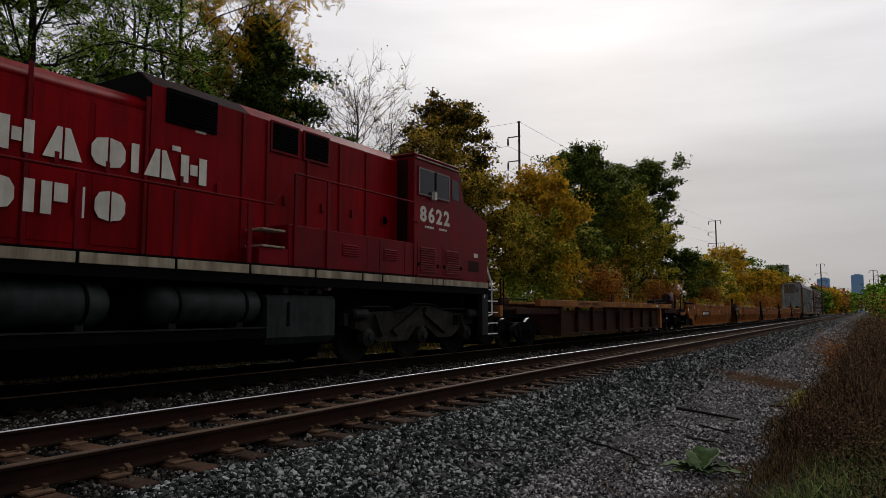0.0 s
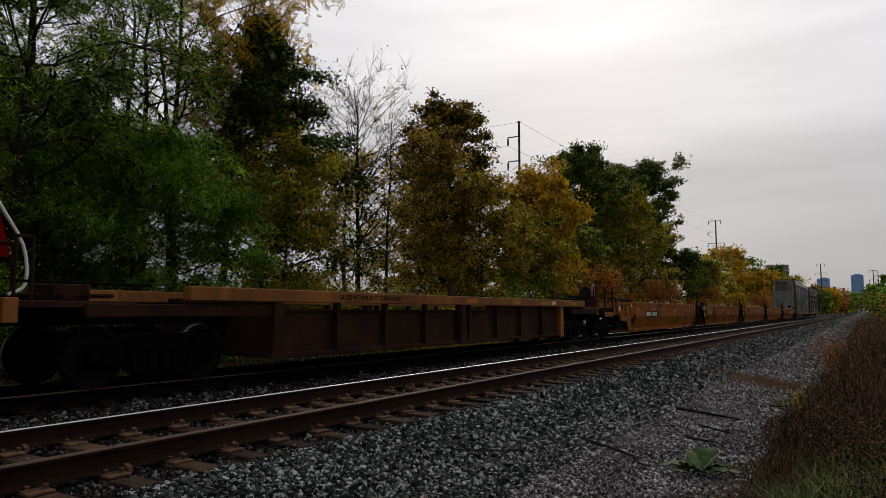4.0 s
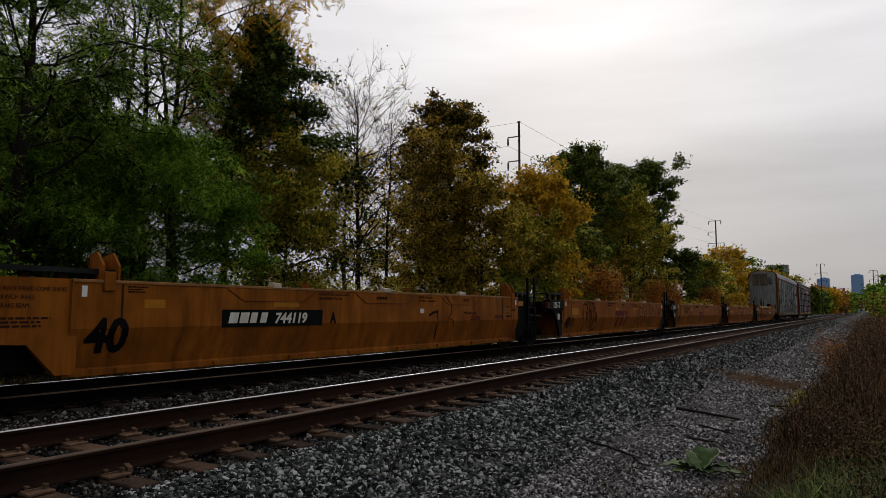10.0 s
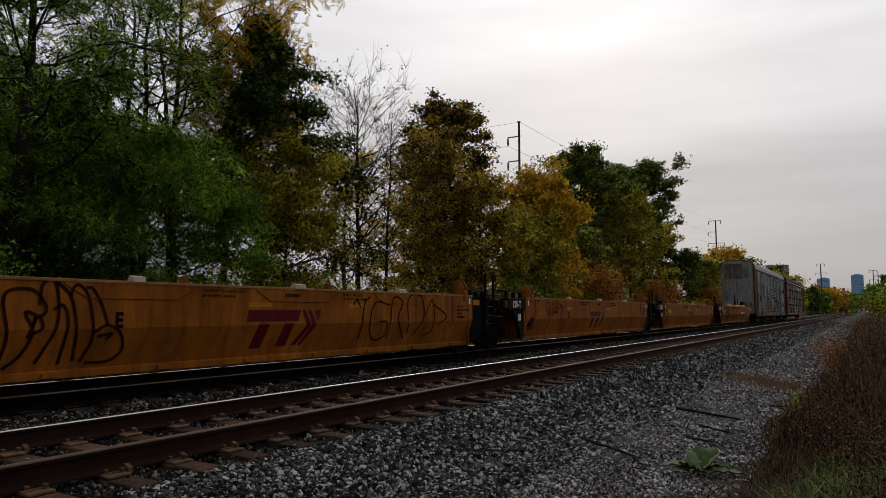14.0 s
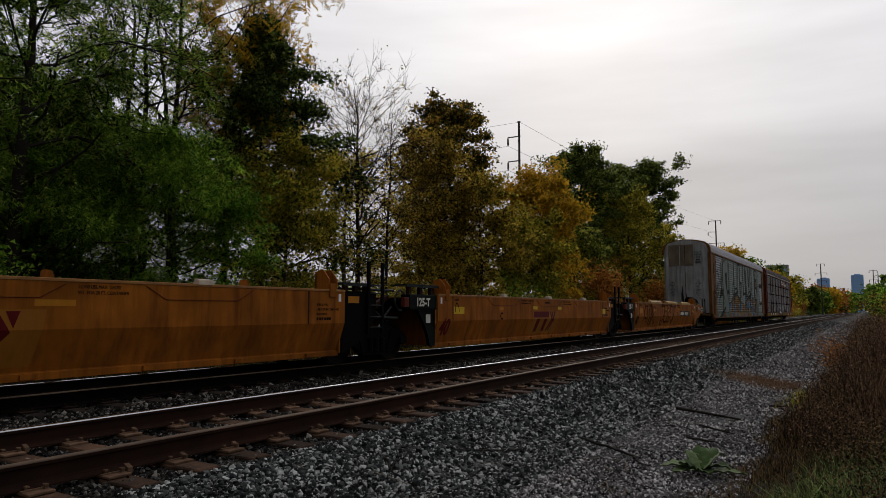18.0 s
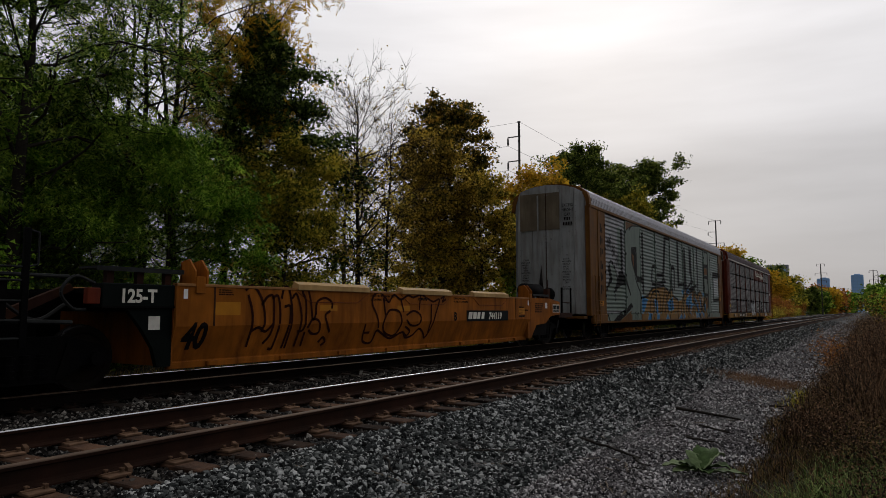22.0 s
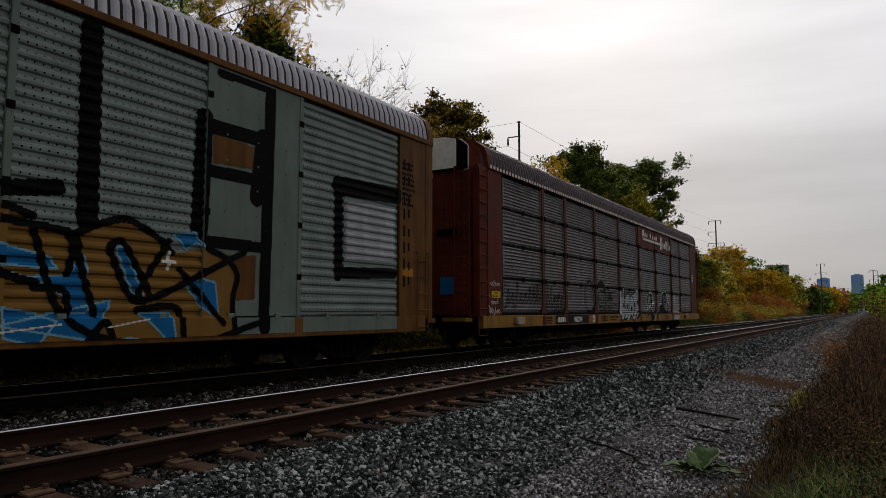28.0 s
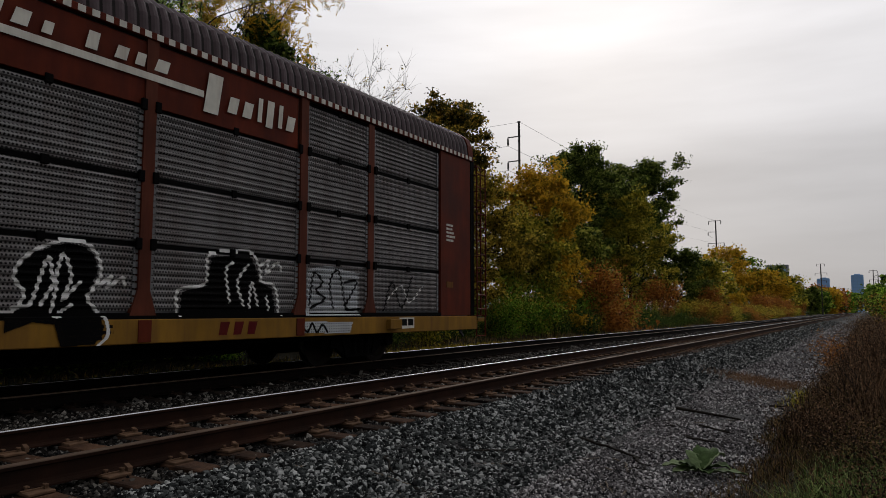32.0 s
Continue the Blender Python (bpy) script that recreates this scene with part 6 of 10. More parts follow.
        for a in (-1.75, 1.72):
            part("damper", frustum(bmesh.new(), (1.22, a - 0.06, 1.0), (1.22, a + 0.16, 0.55), 0.035, 0.05, 8), M_GREY, t)
        for a in (-2.0, 0.0, 2.04):
            part("axle_box", lathe(bmesh.new(), [(1.05, 0.2), (1.2, 0.19), (1.24, 0.11), (1.26, 0.06)], 14, "x", (0, a, LOCO_R)), M_CAST, t)
            part("journal_cap", lathe(bmesh.new(), [(1.24, 0.10), (1.285, 0.085), (1.29, 0.03)], 12, "x", (0, a, LOCO_R)), M_GREY, t)
            part("spring_pocket", boxed((1.155, 1.166), (a - 0.62, a - 0.42), (0.72, 0.98), 0.02), M_BLACK, t)
            wheelset(t, a, LOCO_WHEEL_ME, LOCO_R)
        part("air_pipe", tube(bmesh.new(), [(1.2, -2.2, 1.16), (1.2, -1.3, 1.16), (1.2, -1.1, 1.06), (1.2, -0.6, 1.06), (1.2, -0.4, 1.23), (1.2, 0.5, 1.23), (1.2, 0.75, 1.12), (1.2, 2.2, 1.12)], 0.014), M_GREY, t)
    # front steps, pilot and white grab rails
    part("step_well", boxed((0.75, 1.3), (Y(15.7), Y(16.35)), (0.42, 1.72)), M_BLACK, c)
    part("pilot_plate", boxed((1.33, 1.47), (Y(15.40), Y(15.72)), (0.45, 1.60), 0.01), M_GREY, c)
    lettering("front_mark", "F", 0.13, M_WHITE, c, 1.472, Y(15.50), 1.40, bold=0.006)
    part("pilot", prism(bmesh.new(), [(Y(15.7), 0.35), (Y(16.5), 0.16), (Y(16.56), 0.16), (Y(16.56), 1.1), (Y(15.7), 1.1)], -1.32, 1.05), M_BLACK, c, "black snow pilot")
    for z in (0.46, 0.74, 1.02, 1.32, 1.62):
        part("step_tread", boxed((1.0, 1.46), (Y(15.74), Y(16.30)), (z, z + 0.025), 0.003), M_WHITE, c, "white-edged step")
    part("grab_rail", tube(bmesh.new(), [(1.46, Y(15.68), 2.14), (1.46, Y(15.95), 1.76), (1.46, Y(15.95), 0.98), (1.46, Y(15.75), 0.95)], 0.02, 8), M_WHITE, c, "white bent grab rail")
    part("grab_rail", tube(bmesh.new(), curve_pts([(0.92, Y(16.5), 2.78), (0.92, Y(16.62), 2.42), (0.92, Y(16.95), 1.88), (0.92, Y(17.0), 1.4), (0.92, Y(16.8), 1.26)], 4), 0.022, 8), M_WHITE, c, "white bent grab rail")
    part("nose_front", boxed((-0.7, 0.55), (Y(15.66), Y(16.05)), (1.8, 3.1), 0.02), M_LOCO, c)
    part("step_guard", prism(bmesh.new(), [(Y(16.0), 1.72), (Y(16.8), 1.72), (Y(16.8), 1.86), (Y(16.56), 2.62), (Y(16.48), 2.76), (Y(16.0), 2.70)], 0.84, 0.89), M_LOCO, c, "red step guard plate")
    part("end_platform", boxed((-0.9, 0.95), (Y(15.7), Y(16.8)), (1.66, 1.72), 0.01), M_BLACK, c)
    part("marker_lens", lathe(bmesh.new(), [(1.3, 0.03), (1.38, 0.03)], 8, "x", (0, Y(15.9), 0.72)), M_YELLOWPAINT, c)
    part("lever_loop", tube(bmesh.new(), curve_pts([(0.75, Y(16.55), 1.5), (0.75, Y(16.5), 1.7), (0.75, Y(16.6), 1.86), (0.75, Y(16.72), 1.75), (0.75, Y(16.62), 1.5)], 4), 0.014), M_WHITE, c)
    coupler(c, Y(16.75), 1)
    coupler(c, Y(-6.9), -1)


build_locomotive()


# ---- brown well car ----
def build_brown_well():
    c = car("well_car", "empty purple-brown well car with a faded orange top rail", "freight car", 27.0)

    def Y(u):
        return u - 27.0

    for s in (1, -1):
        part("top_rail", boxed(sorted((s * 1.34, s * 1.53)), (Y(19.0), Y(35.46)), (1.215, 1.425), 0.012), M_RUSTORANGE, c, "faded orange steel top rail")
        part("side_plate", boxed(sorted((s * 1.34, s * 1.37)), (Y(20.76), Y(33.5)), (0.30, 1.08)), M_BROWN, c, "purple-brown side plate")
        part("bottom_chord", boxed(sorted((s * 1.34, s * 1.46)), (Y(20.76), Y(33.5)), (0.28, 0.36), 0.01), M_BROWN, c)
        part("mid_chord", boxed(sorted((s * 1.37, s * 1.42)), (Y(20.76), Y(33.5)), (1.06, 1.10)), M_BROWN, c)
        for u in (20.85, 22.35, 23.85, 25.35, 26.85, 27.35, 28.85, 30.35, 31.87):
            part("side_post", boxed(sorted((s * 1.37, s * 1.49)), (Y(u) - 0.05, Y(u) + 0.05), (0.36, 1.215), 0.01), M_BROWN, c)
        for u in (20.76, 26.95, 33.3):
            part("end_post", prism(bmesh.new(), [(Y(u) - 0.12, 0.27), (Y(u) + 0.2, 0.27), (Y(u) + 0.13, 1.215), (Y(u) - 0.06, 1.215)], s * 1.37, s * 1.515), M_RUSTORANGE if u > 30 else M_BROWN, c, "worn corner post")
    part("well_floor", boxed((-1.34, 1.34), (Y(20.8), Y(33.5)), (0.28, 0.34)), M_BROWN, c)
    for u in (20.8, 33.45):
        part("bulkhead", boxed((-1.34, 1.34), (Y(u) - 0.05, Y(u) + 0.05), (0.3, 1.3)), M_BROWN, c)
    for a, b, s in ((16.6, 20.8, -1), (33.5, 37.1, 1)):
        part("center_sill", boxed((-0.3, 0.3), (Y(a), Y(b)), (0.86, 1.2)), M_BLACK, c)
        e = a if s < 0 else b
        part("end_platform", boxed((-1.35, 1.4), (Y(e - 1.6 * (s > 0)), Y(e + 1.6 * (s < 0))), (1.10, 1.19), 0.01), M_BROWN, c, "rusty end platform")
        part("side_sill", boxed((1.30, 1.44), (Y(min(a + 0.9, b)), Y(b)), (0.98, 1.16), 0.01), M_BROWN, c)
        part("end_sill", boxed((-1.4, 1.42), (Y(e) - 0.09, Y(e) + 0.09), (0.92, 1.22), 0.01), M_RUSTORANGE, c)
        for x, z in ((1.36, 1.95), (0.9, 1.9), (-1.2, 1.9)):
            part("corner_post", tube(bmesh.new(), [(x, Y(e) - s * 0.25, 1.2), (x, Y(e) - s * 0.25, z), (x, Y(e) - s * 0.05, z), (x, Y(e) - s * 0.05, 1.2)], 0.022), M_BROWN, c)
        for k in range(4):
            part("cross_pipe", tube(bmesh.new(), [(-1.2, Y(e) - s * (0.4 + k * 0.32), 1.26 + 0.04 * (k % 2)), (1.25, Y(e) - s * (0.4 + k * 0.32), 1.26)], 0.03), M_BROWN, c)
        part("side_rail", tube(bmesh.new(), [(1.3, Y(e) - s * 0.1, 1.42), (1.3, Y(e) - s * 1.9, 1.42)], 0.02), M_BLACK, c)
        part("brake_box", boxed((0.5, 1.1), (Y(e) - s * 0.9 - 0.25, Y(e) - s * 0.9 + 0.25), (1.19, 1.42), 0.02), M_BROWN, c)
        hose(c, [(0.35, Y(e), 0.9), (0.42, Y(e) + s * 0.25, 0.6), (0.35, Y(e) + s * 0.5, 0.42)])
        coupler(c, Y(e) + s * 0.5, s)
    part("side_step", tube(bmesh.new(), [(1.4, Y(36.5), 1.05), (1.4, Y(36.5), 0.5), (1.4, Y(36.95), 0.5), (1.4, Y(36.95), 1.05)], 0.016), M_BROWN, c)
    truck(c, Y(18.9)), truck(c, Y(35.45))
    # top fittings along the rail
    for u in (33.4, 26.9):
        part("container_guide", prism(bmesh.new(), [(Y(u) - 0.15, 1.42), (Y(u) + 0.18, 1.42), (Y(u) + 0.12, 1.72), (Y(u) - 0.13, 1.74)], 1.2, 1.24), M_BROWN, c)
    part("walk_plank", boxed((0.85, 1.2), (Y(33.8), Y(35.6)), (1.50, 1.54)), M_GREY, c)
    for u in (34.0, 35.4):
        part("plank_bracket", boxed((0.98, 1.06), (Y(u) - 0.04, Y(u) + 0.04), (1.19, 1.50)), M_BROWN, c)
    for u, w, m in ((29.72, 0.4, M_PATCH), (31.6, 0.85, M_PATCH), (27.1, 0.6, M_PATCH), (34.0, 0.6, M_PATCH)):
        part("reflective_patch", boxed((1.53, 1.533), (Y(u), Y(u + w)), (1.26, 1.37)), m, c, "orange repaint patch")
    part("placard", boxed((1.53, 1.534), (Y(32.5), Y(32.8)), (1.27, 1.37)), M_DECAL, c)
    lettering("stencil", "GROSS WT. FOR 20 FT. CONTAINERS", 0.125, M_STENCIL, c, 1.531, Y(22.29), 1.28, squeeze=0.95, bold=0.002)


build_brown_well()


# ---- articulated orange-brown well cars ----
PTOP, PFOLD, PBOT = 1.45, 0.84, 0.25


def well_sides(c, y0, y1):
    for s in (1, -1):
        out = [(s * 1.50, PTOP), (s * 1.50, PFOLD), (s * 1.33, 0.34), (s * 1.34, PBOT), (s * 1.29, PBOT), (s * 1.30, 0.34), (s * 1.46, PFOLD), (s * 1.46, PTOP)]
        part("side_plate", prism(bmesh.new(), out, y0, y1, "y"), M_WELL, c, "weathered orange-brown side plate")
        part("top_flange", boxed(sorted((s * 1.40, s * 1.515)), (y0, y1), (PTOP - 0.03, PTOP + 0.012), 0.006), M_WELLTRIM, c)
        part("bottom_flange", boxed(sorted((s * 1.28, s * 1.355)), (y0, y1), (PBOT - 0.02, PBOT + 0.075), 0.006), M_WELL, c)
    n = 8
    for i in range(n):
        y = y0 + (y1 - y0) * (i + 0.5) / n
        part("floor_beam", boxed((-1.4, 1.4), (y - 0.1, y + 0.1), (PBOT, PBOT + 0.06)), M_WELL, c)


def guide(c, y, x=1.42):
    """A pair of upright plates across the car, their heads cut to a point, on a lug over the top flange."""
    for dy in (-0.12, 0.10):
        part("container_guide", prism(bmesh.new(), [(1.16, PTOP), (1.50, PTOP), (1.51, PTOP + 0.2), (1.36, PTOP + 0.38), (1.18, PTOP + 0.34)], y + dy, y + dy + 0.03, "y"), M_WELL, c, "pointed steel container guide")
    part("guide_web", boxed((1.18, 1.21), (y - 0.12, y + 0.13), (PTOP, PTOP + 0.3)), M_WELL, c)
    part("guide_foot", boxed((1.50, 1.53), (y - 0.10, y + 0.06), (PTOP - 0.13, PTOP + 0.12), 0.006), M_WELL, c)


def platform(c, y0, y1, z=1.60, x=(1.0, 1.40), legs=3):
    part("walk_plank", boxed(x, (y0, y1), (z, z + 0.03)), M_GREY, c, "grey steel walkway plank")
    part("plank_edge", boxed((x[1], x[1] + 0.02), (y0, y1), (z - 0.03, z + 0.034)), M_GREY, c)
    for i in range(legs):
        y = y0 + (y1 - y0) * (i + 0.5) / legs
        part("plank_bracket", boxed((x[1] - 0.12, x[1] - 0.04), (y - 0.05, y + 0.05), (1.2, z)), M_BROWN, c)


def end_right(c, y, tall=True):
    """The dark end of a unit behind its well: bulkhead, ladder and drawbar."""
    part("end_plate", prism(bmesh.new(), [(y, PTOP), (y + 1.1, PTOP), (y + 1.1, 0.95), (y + 0.75, 0.55), (y + 0.15, 0.28), (y, 0.28)], 1.30, 1.40), M_BLACK, c, "black end plate")
    part("end_plate", prism(bmesh.new(), [(y, PTOP), (y + 1.1, PTOP), (y + 1.1, 0.95), (y + 0.75, 0.55), (y, 0.28)], -1.40, -1.30), M_BLACK, c)
    part("drawbar", boxed((-0.55, 0.55), (y, y + 1.9), (0.72, 1.05)), M_BLACK, c)
    part("bulkhead", boxed((-1.4, 1.4), (y - 0.04, y + 0.04), (0.28, 1.4)), M_WELL, c)
    part("end_deck", boxed((-1.3, 1.3), (y, y + 1.15), (1.28, 1.34)), M_BLACK, c)
    part("placard", boxed((1.40, 1.404), (y + 0.22, y + 0.55), (1.22, 1.35)), M_PATCH, c, "small orange placard")
    platform(c, y + 0.05, y + 1.0, 1.58)
    for a in (0.82, 1.28):
        part("ladder_post", boxed((1.40, 1.45), (y + a - 0.04, y + a + 0.04), (0.62, 2.05), 0.006), M_BLACK, c)
    for z in (0.74, 0.95, 1.18, 1.42, 1.58):
        part("rung", tube(bmesh.new(), [(1.43, y + 0.82, z), (1.43, y + 1.28, z)], 0.014), M_GREY, c)
    part("grab_loop", tube(bmesh.new(), [(1.43, y + 1.30, 2.03), (1.43, y + 1.42, 2.0), (1.43, y + 1.42, 1.62), (1.43, y + 1.3, 1.58)], 0.013), M_GREY, c)
    part("pipe", tube(bmesh.new(), [(1.25, y + 0.1, 1.50), (1.25, y + 1.9, 1.50)], 0.025), M_GREY, c)
    part("pipe", tube(bmesh.new(), [(1.3, y + 0.6, 0.95), (1.36, y + 1.9, 0.92)], 0.03), M_GREY, c)
    hose(c, [(1.2, y + 1.1, 1.2), (1.25, y + 1.5, 0.95), (1.2, y + 1.9, 1.15)], 0.025)


def end_left(c, y, seed):
    """The dark lettered box ahead of a unit's well, with its diagonal strut and walkway."""
    b = part("end_box", boxed((1.22, 1.47), (y - 1.10, y), (1.10, 1.43), 0.012), M_SIGN, c, "dark end box with white lettering")
    part("box_rim", boxed((1.47, 1.478), (y - 1.10, y), (1.10, 1.13)), M_BLACK, b)
    part("strut", prism(bmesh.new(), [(y - 0.72, 1.10), (y, 1.10), (y, 0.28), (y - 0.22, 0.28), (y - 0.30, 0.55), (y - 0.48, 0.82)], 1.34, 1.42), M_SIGN, c, "dark diagonal end strut")
    part("end_plate", prism(bmesh.new(), [(y - 1.1, 1.4), (y, 1.4), (y, 0.28), (y - 0.5, 0.8)], -1.42, -1.36), M_BLACK, c)
    part("drawbar", boxed((-0.5, 0.5), (y - 1.95, y), (1.06, 1.30)), M_BLACK, c)
    part("bulkhead", boxed((-1.4, 1.4), (y - 0.04, y + 0.04), (0.28, 1.4)), M_WELL, c)
    part("end_deck", boxed((-1.25, 1.25), (y - 1.2, y), (1.30, 1.36)), M_BLACK, c)
    lettering("unit_mark", "125-T", 0.25, M_LETTER, c, 1.479, y - 0.86, 1.18, squeeze=0.92, bold=0.008, label="white unit number")
    part("placard", boxed((1.42, 1.424), (y - 0.38, y - 0.2), (0.80, 0.99)), M_DECAL, c, "white data plate")
    part("inspection_hole", boxed((1.38, 1.475), (y - 1.30, y - 1.12), (1.15, 1.36), 0.01), M_MAROON, c)
    platform(c, y - 1.15, y + 0.18, 1.62)
    part("sloped_arm", prism(bmesh.new(), [(y - 2.1, 1.05), (y - 1.25, 1.42), (y - 1.2, 1.34), (y - 2.0, 0.95)], 0.9, 1.0), M_BROWN, c)
    hose(c, [(1.38, y - 1.15, 1.42), (1.44, y - 1.45, 1.5), (1.44, y - 1.62, 1.3), (1.4, y - 1.45, 1.1), (1.36, y - 1.25, 1.08)], 0.022, M_GREY)


def company_mark(c, y, z, h, back):
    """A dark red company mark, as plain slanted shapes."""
    w = h * 2.75
    def slab(pts, name="mark_shape", material=M_DARKRED, label="plain dark red shape", lift=0.006):
        """A thin painted shape that follows the fold of the side plate."""
        bm = bmesh.new()
        bm.faces.new([bm.verts.new((0, q[0], q[1])) for q in pts])
        bmesh.ops.bisect_plane(bm, geom=bm.verts[:] + bm.edges[:] + bm.faces[:], plane_co=(0, 0, PFOLD), plane_no=(0, 0, 1))
        for v in bm.verts:
            v.co.x = side_x(v.co.z) - 0.002 + lift
        bmesh.ops.recalc_face_normals(bm, faces=bm.faces[:])
        part(name, bm, material, c, label)

    if back:
        slab([(y - 0.25, z - 0.06), (y + w + 0.2, z - 0.06), (y + w + 0.3, z + h + 0.02), (y - 0.05, z + h + 0.02)], "mark_backing", M_OCHRE, "paler repainted field", 0.003)
    # one bar over two slanted stems, then chevrons
    for q in ([(0, 1), (0.70, 1), (0.665, 0.70), (-0.02, 0.70)],
              [(0.135, 0.64), (0.275, 0.64), (0.215, 0), (0.075, 0)], [(0.475, 0.64), (0.605, 0.64), (0.55, 0.02), (0.415, 0.02)],
              [(0.72, 1), (0.77, 1), (0.86, 0.58), (0.69, 0.02), (0.62, 0.02), (0.79, 0.58)], [(0.80, 1), (0.85, 1), (0.94, 0.58), (0.77, 0.02), (0.72, 0.02), (0.87, 0.58)], [(0.90, 1), (1.0, 1), (0.955, 0.66)]):
        slab([(y + w * a, z + h * b) for a, b in q])


def side_x(z):
    return 1.502 if z >= PFOLD else 1.502 - (PFOLD - z) * 0.34


def scrawl(c, strokes, width, material, x=1.503, label="spray-painted scrawl"):
    """Abstract spray-paint lines on a side; strokes of (y, z) points."""
    for pts in strokes:
        bm = ribbon(bmesh.new(), pts, width, 0.0, 5)
        for v in bm.verts:
            v.co.x += x if x != 1.503 else side_x(v.co.z) + 0.0045
        part("graffiti", bm, material, c, label)


def scribble(y, z, w, h, n, seed):
    """Fast handwriting-like strokes with tall and low loops that spell nothing."""
    rng = random.Random(seed)
    out = []
    for i in range(n):
        a, ww = y + w * i / n, w / n
        tall = h * rng.choice((0.55, 0.7, 1.0, 1.15))
        out.append([(a, z + h * rng.uniform(0.1, 0.3)), (a + ww * 0.35, z + tall), (a + ww * 0.55, z + tall * 0.8), (a + ww * 0.3, z + h * 0.05), (a + ww * 0.7, z - h * rng.choice((0.0, 0.05, 0.35))), (a + ww * 1.05, z + h * rng.uniform(0.2, 0.5))])
        if rng.random() < 0.5:
            out.append([(a + ww * 0.1, z + h * 0.45), (a + ww * 0.8, z + h * 0.55)])
    return out


def well_unit(letter, s0, e0, seed):
    """One unit: its well runs from s0 to e0 in the train's own measure."""
    mid = (s0 + e0) / 2
    c = car("well_unit", {"A": "empty orange-brown well unit with white number on black board",
                          "B": "empty orange-brown well unit with long top covers and scrawled loops",
                          "C": "empty orange-brown well unit with dark red mark, yellow tape",
                          "D": "empty orange-brown well unit with dark red mark, pale field",
                          "E": "empty orange-brown well unit with bubble scrawls and red mark"}[letter], "freight car", mid, "coupled well units of the train")

    def Y(u):
        return u - mid

    well_sides(c, Y(s0), Y(e0))
    o = s0 - 73.2
    for a, b, cl, cr in ((75.61, 77.62, 76.46, 76.76), (78.73, 80.79, 79.54, 79.9), (81.85, 83.82, 82.62, 83.0)):
        part("stiffener", prism(bmesh.new(), [(Y(a + o), PTOP - 0.03), (Y(a + o) + 0.34, 1.22), (Y(b + o) - 0.34, 1.22), (Y(b + o), PTOP - 0.03)], 1.50, 1.5055), M_WELL, c, "trapezoid stiffener plate")
        part("plate_edge", tube(bmesh.new(), [(1.508, Y(a + o) + 0.02, PTOP - 0.05), (1.508, Y(a + o) + 0.34, 1.22), (1.508, Y(b + o) - 0.34, 1.22), (1.508, Y(b + o) - 0.02, PTOP - 0.05)], 0.0045), M_MAROON, c, "dark welded plate edge")
        if letter == "B":
            part("top_cover", prism(bmesh.new(), [(1.36, PTOP), (1.545, PTOP - 0.02), (1.545, PTOP + 0.07), (1.42, PTOP + 0.125)], Y(a + o) + 0.02, Y(b + o), "y"), M_BUFF, c, "pale buff steel top cover")
        else:
            part("top_cap", prism(bmesh.new(), [(1.38, PTOP), (1.53, PTOP), (1.52, PTOP + 0.07), (1.42, PTOP + 0.09)], Y(cl + o) + 0.1, Y(cr + o) - 0.02, "y"), M_CAP, c, "dull cream-painted cap")
        if letter in "AED":
            part("flip_lock", prism(bmesh.new(), [(Y(cr + o) + 0.62, PTOP), (Y(cr + o) + 0.74, PTOP), (Y(cr + o) + 0.70, PTOP + 0.10), (Y(cr + o) + 0.63, PTOP + 0.11)], 1.36, 1.48), M_WELL, c, "small folding lock")
    if letter != "A":
        end_left(c, Y(s0), seed)
        guide(c, Y(s0) + 0.42)
        lettering("length_mark", "40", 0.52, M_STENCIL if letter != "C" else M_DARKRED, c, 0.003, Y(s0) + 0.14, 0.52, shear=0.18, squeeze=0.78, bold=0.02, label="large stencilled 40", wrap=(side_x, PFOLD))
    if letter != "B":
        end_right(c, Y(e0))
        guide(c, Y(e0) - 0.35)
        truck(c, Y(e0 + 1.5))
    for a, z in ((s0 + 0.12, 1.24), (e0 - 0.18, 1.24)):
        part("reflector", boxed((1.50, 1.504), (Y(a), Y(a) + 0.07), (z, z + 0.14)), M_WHITE, c, "white reflector strip")
    for u, lines in ((s0 + 4.5, ("FOR RESTRICTED LOADING ONLY", "SEE EQUIPMENT REGISTER")), (s0 + 7.72, ("52,900 LBS. MAX. GROSS", "WT. FOR 20 FT. CONTAINER"))):
        for k, words in enumerate(lines):
            lettering("stencil_line", words, 0.066, M_STENCIL, c, 1.502, Y(u), 1.345 - 0.075 * k, squeeze=0.82)
    for k, words in enumerate(("38 INCH WHLS", "2 INCH TREAD COMP. SHOES", "BRAKE BEAM")):
        lettering("stencil_line", words, 0.06, M_STENCIL, c, 1.502, Y(e0 - 0.78), 1.16 - 0.085 * k, squeeze=0.78)
    bars("small_number", c, M_STENCIL, 1.502, Y(e0 - 0.78), 0.90, 0.4, 0.05, 6, seed + 3, 0.2)
    text_block(c, M_STENCIL, 1.502, Y(s0 + 0.75), 1.30, 0.3, 0.10, 3, seed + 4)
    part("weld_seam", boxed((1.50, 1.506), (Y(e0) - 1.0, Y(e0) - 0.97), (PFOLD, PTOP - 0.03)), M_BROWN, c)
    part("weld_seam", boxed((1.50, 1.506), (Y(s0) + 0.66, Y(s0) + 0.69), (PFOLD, PTOP - 0.03)), M_BROWN, c)
    bars("small_number", c, M_STENCIL, 1.506, Y(s0 + 6.2), 1.30, 0.36, 0.055, 7, seed, 0.2)
    # unit by unit: letters, boards, tape and paint
    if letter == "A":
        part("number_board", boxed((1.50, 1.503), (Y(43.33), Y(45.60)), (0.815, 1.085)), M_SIGN, c, "black number board")
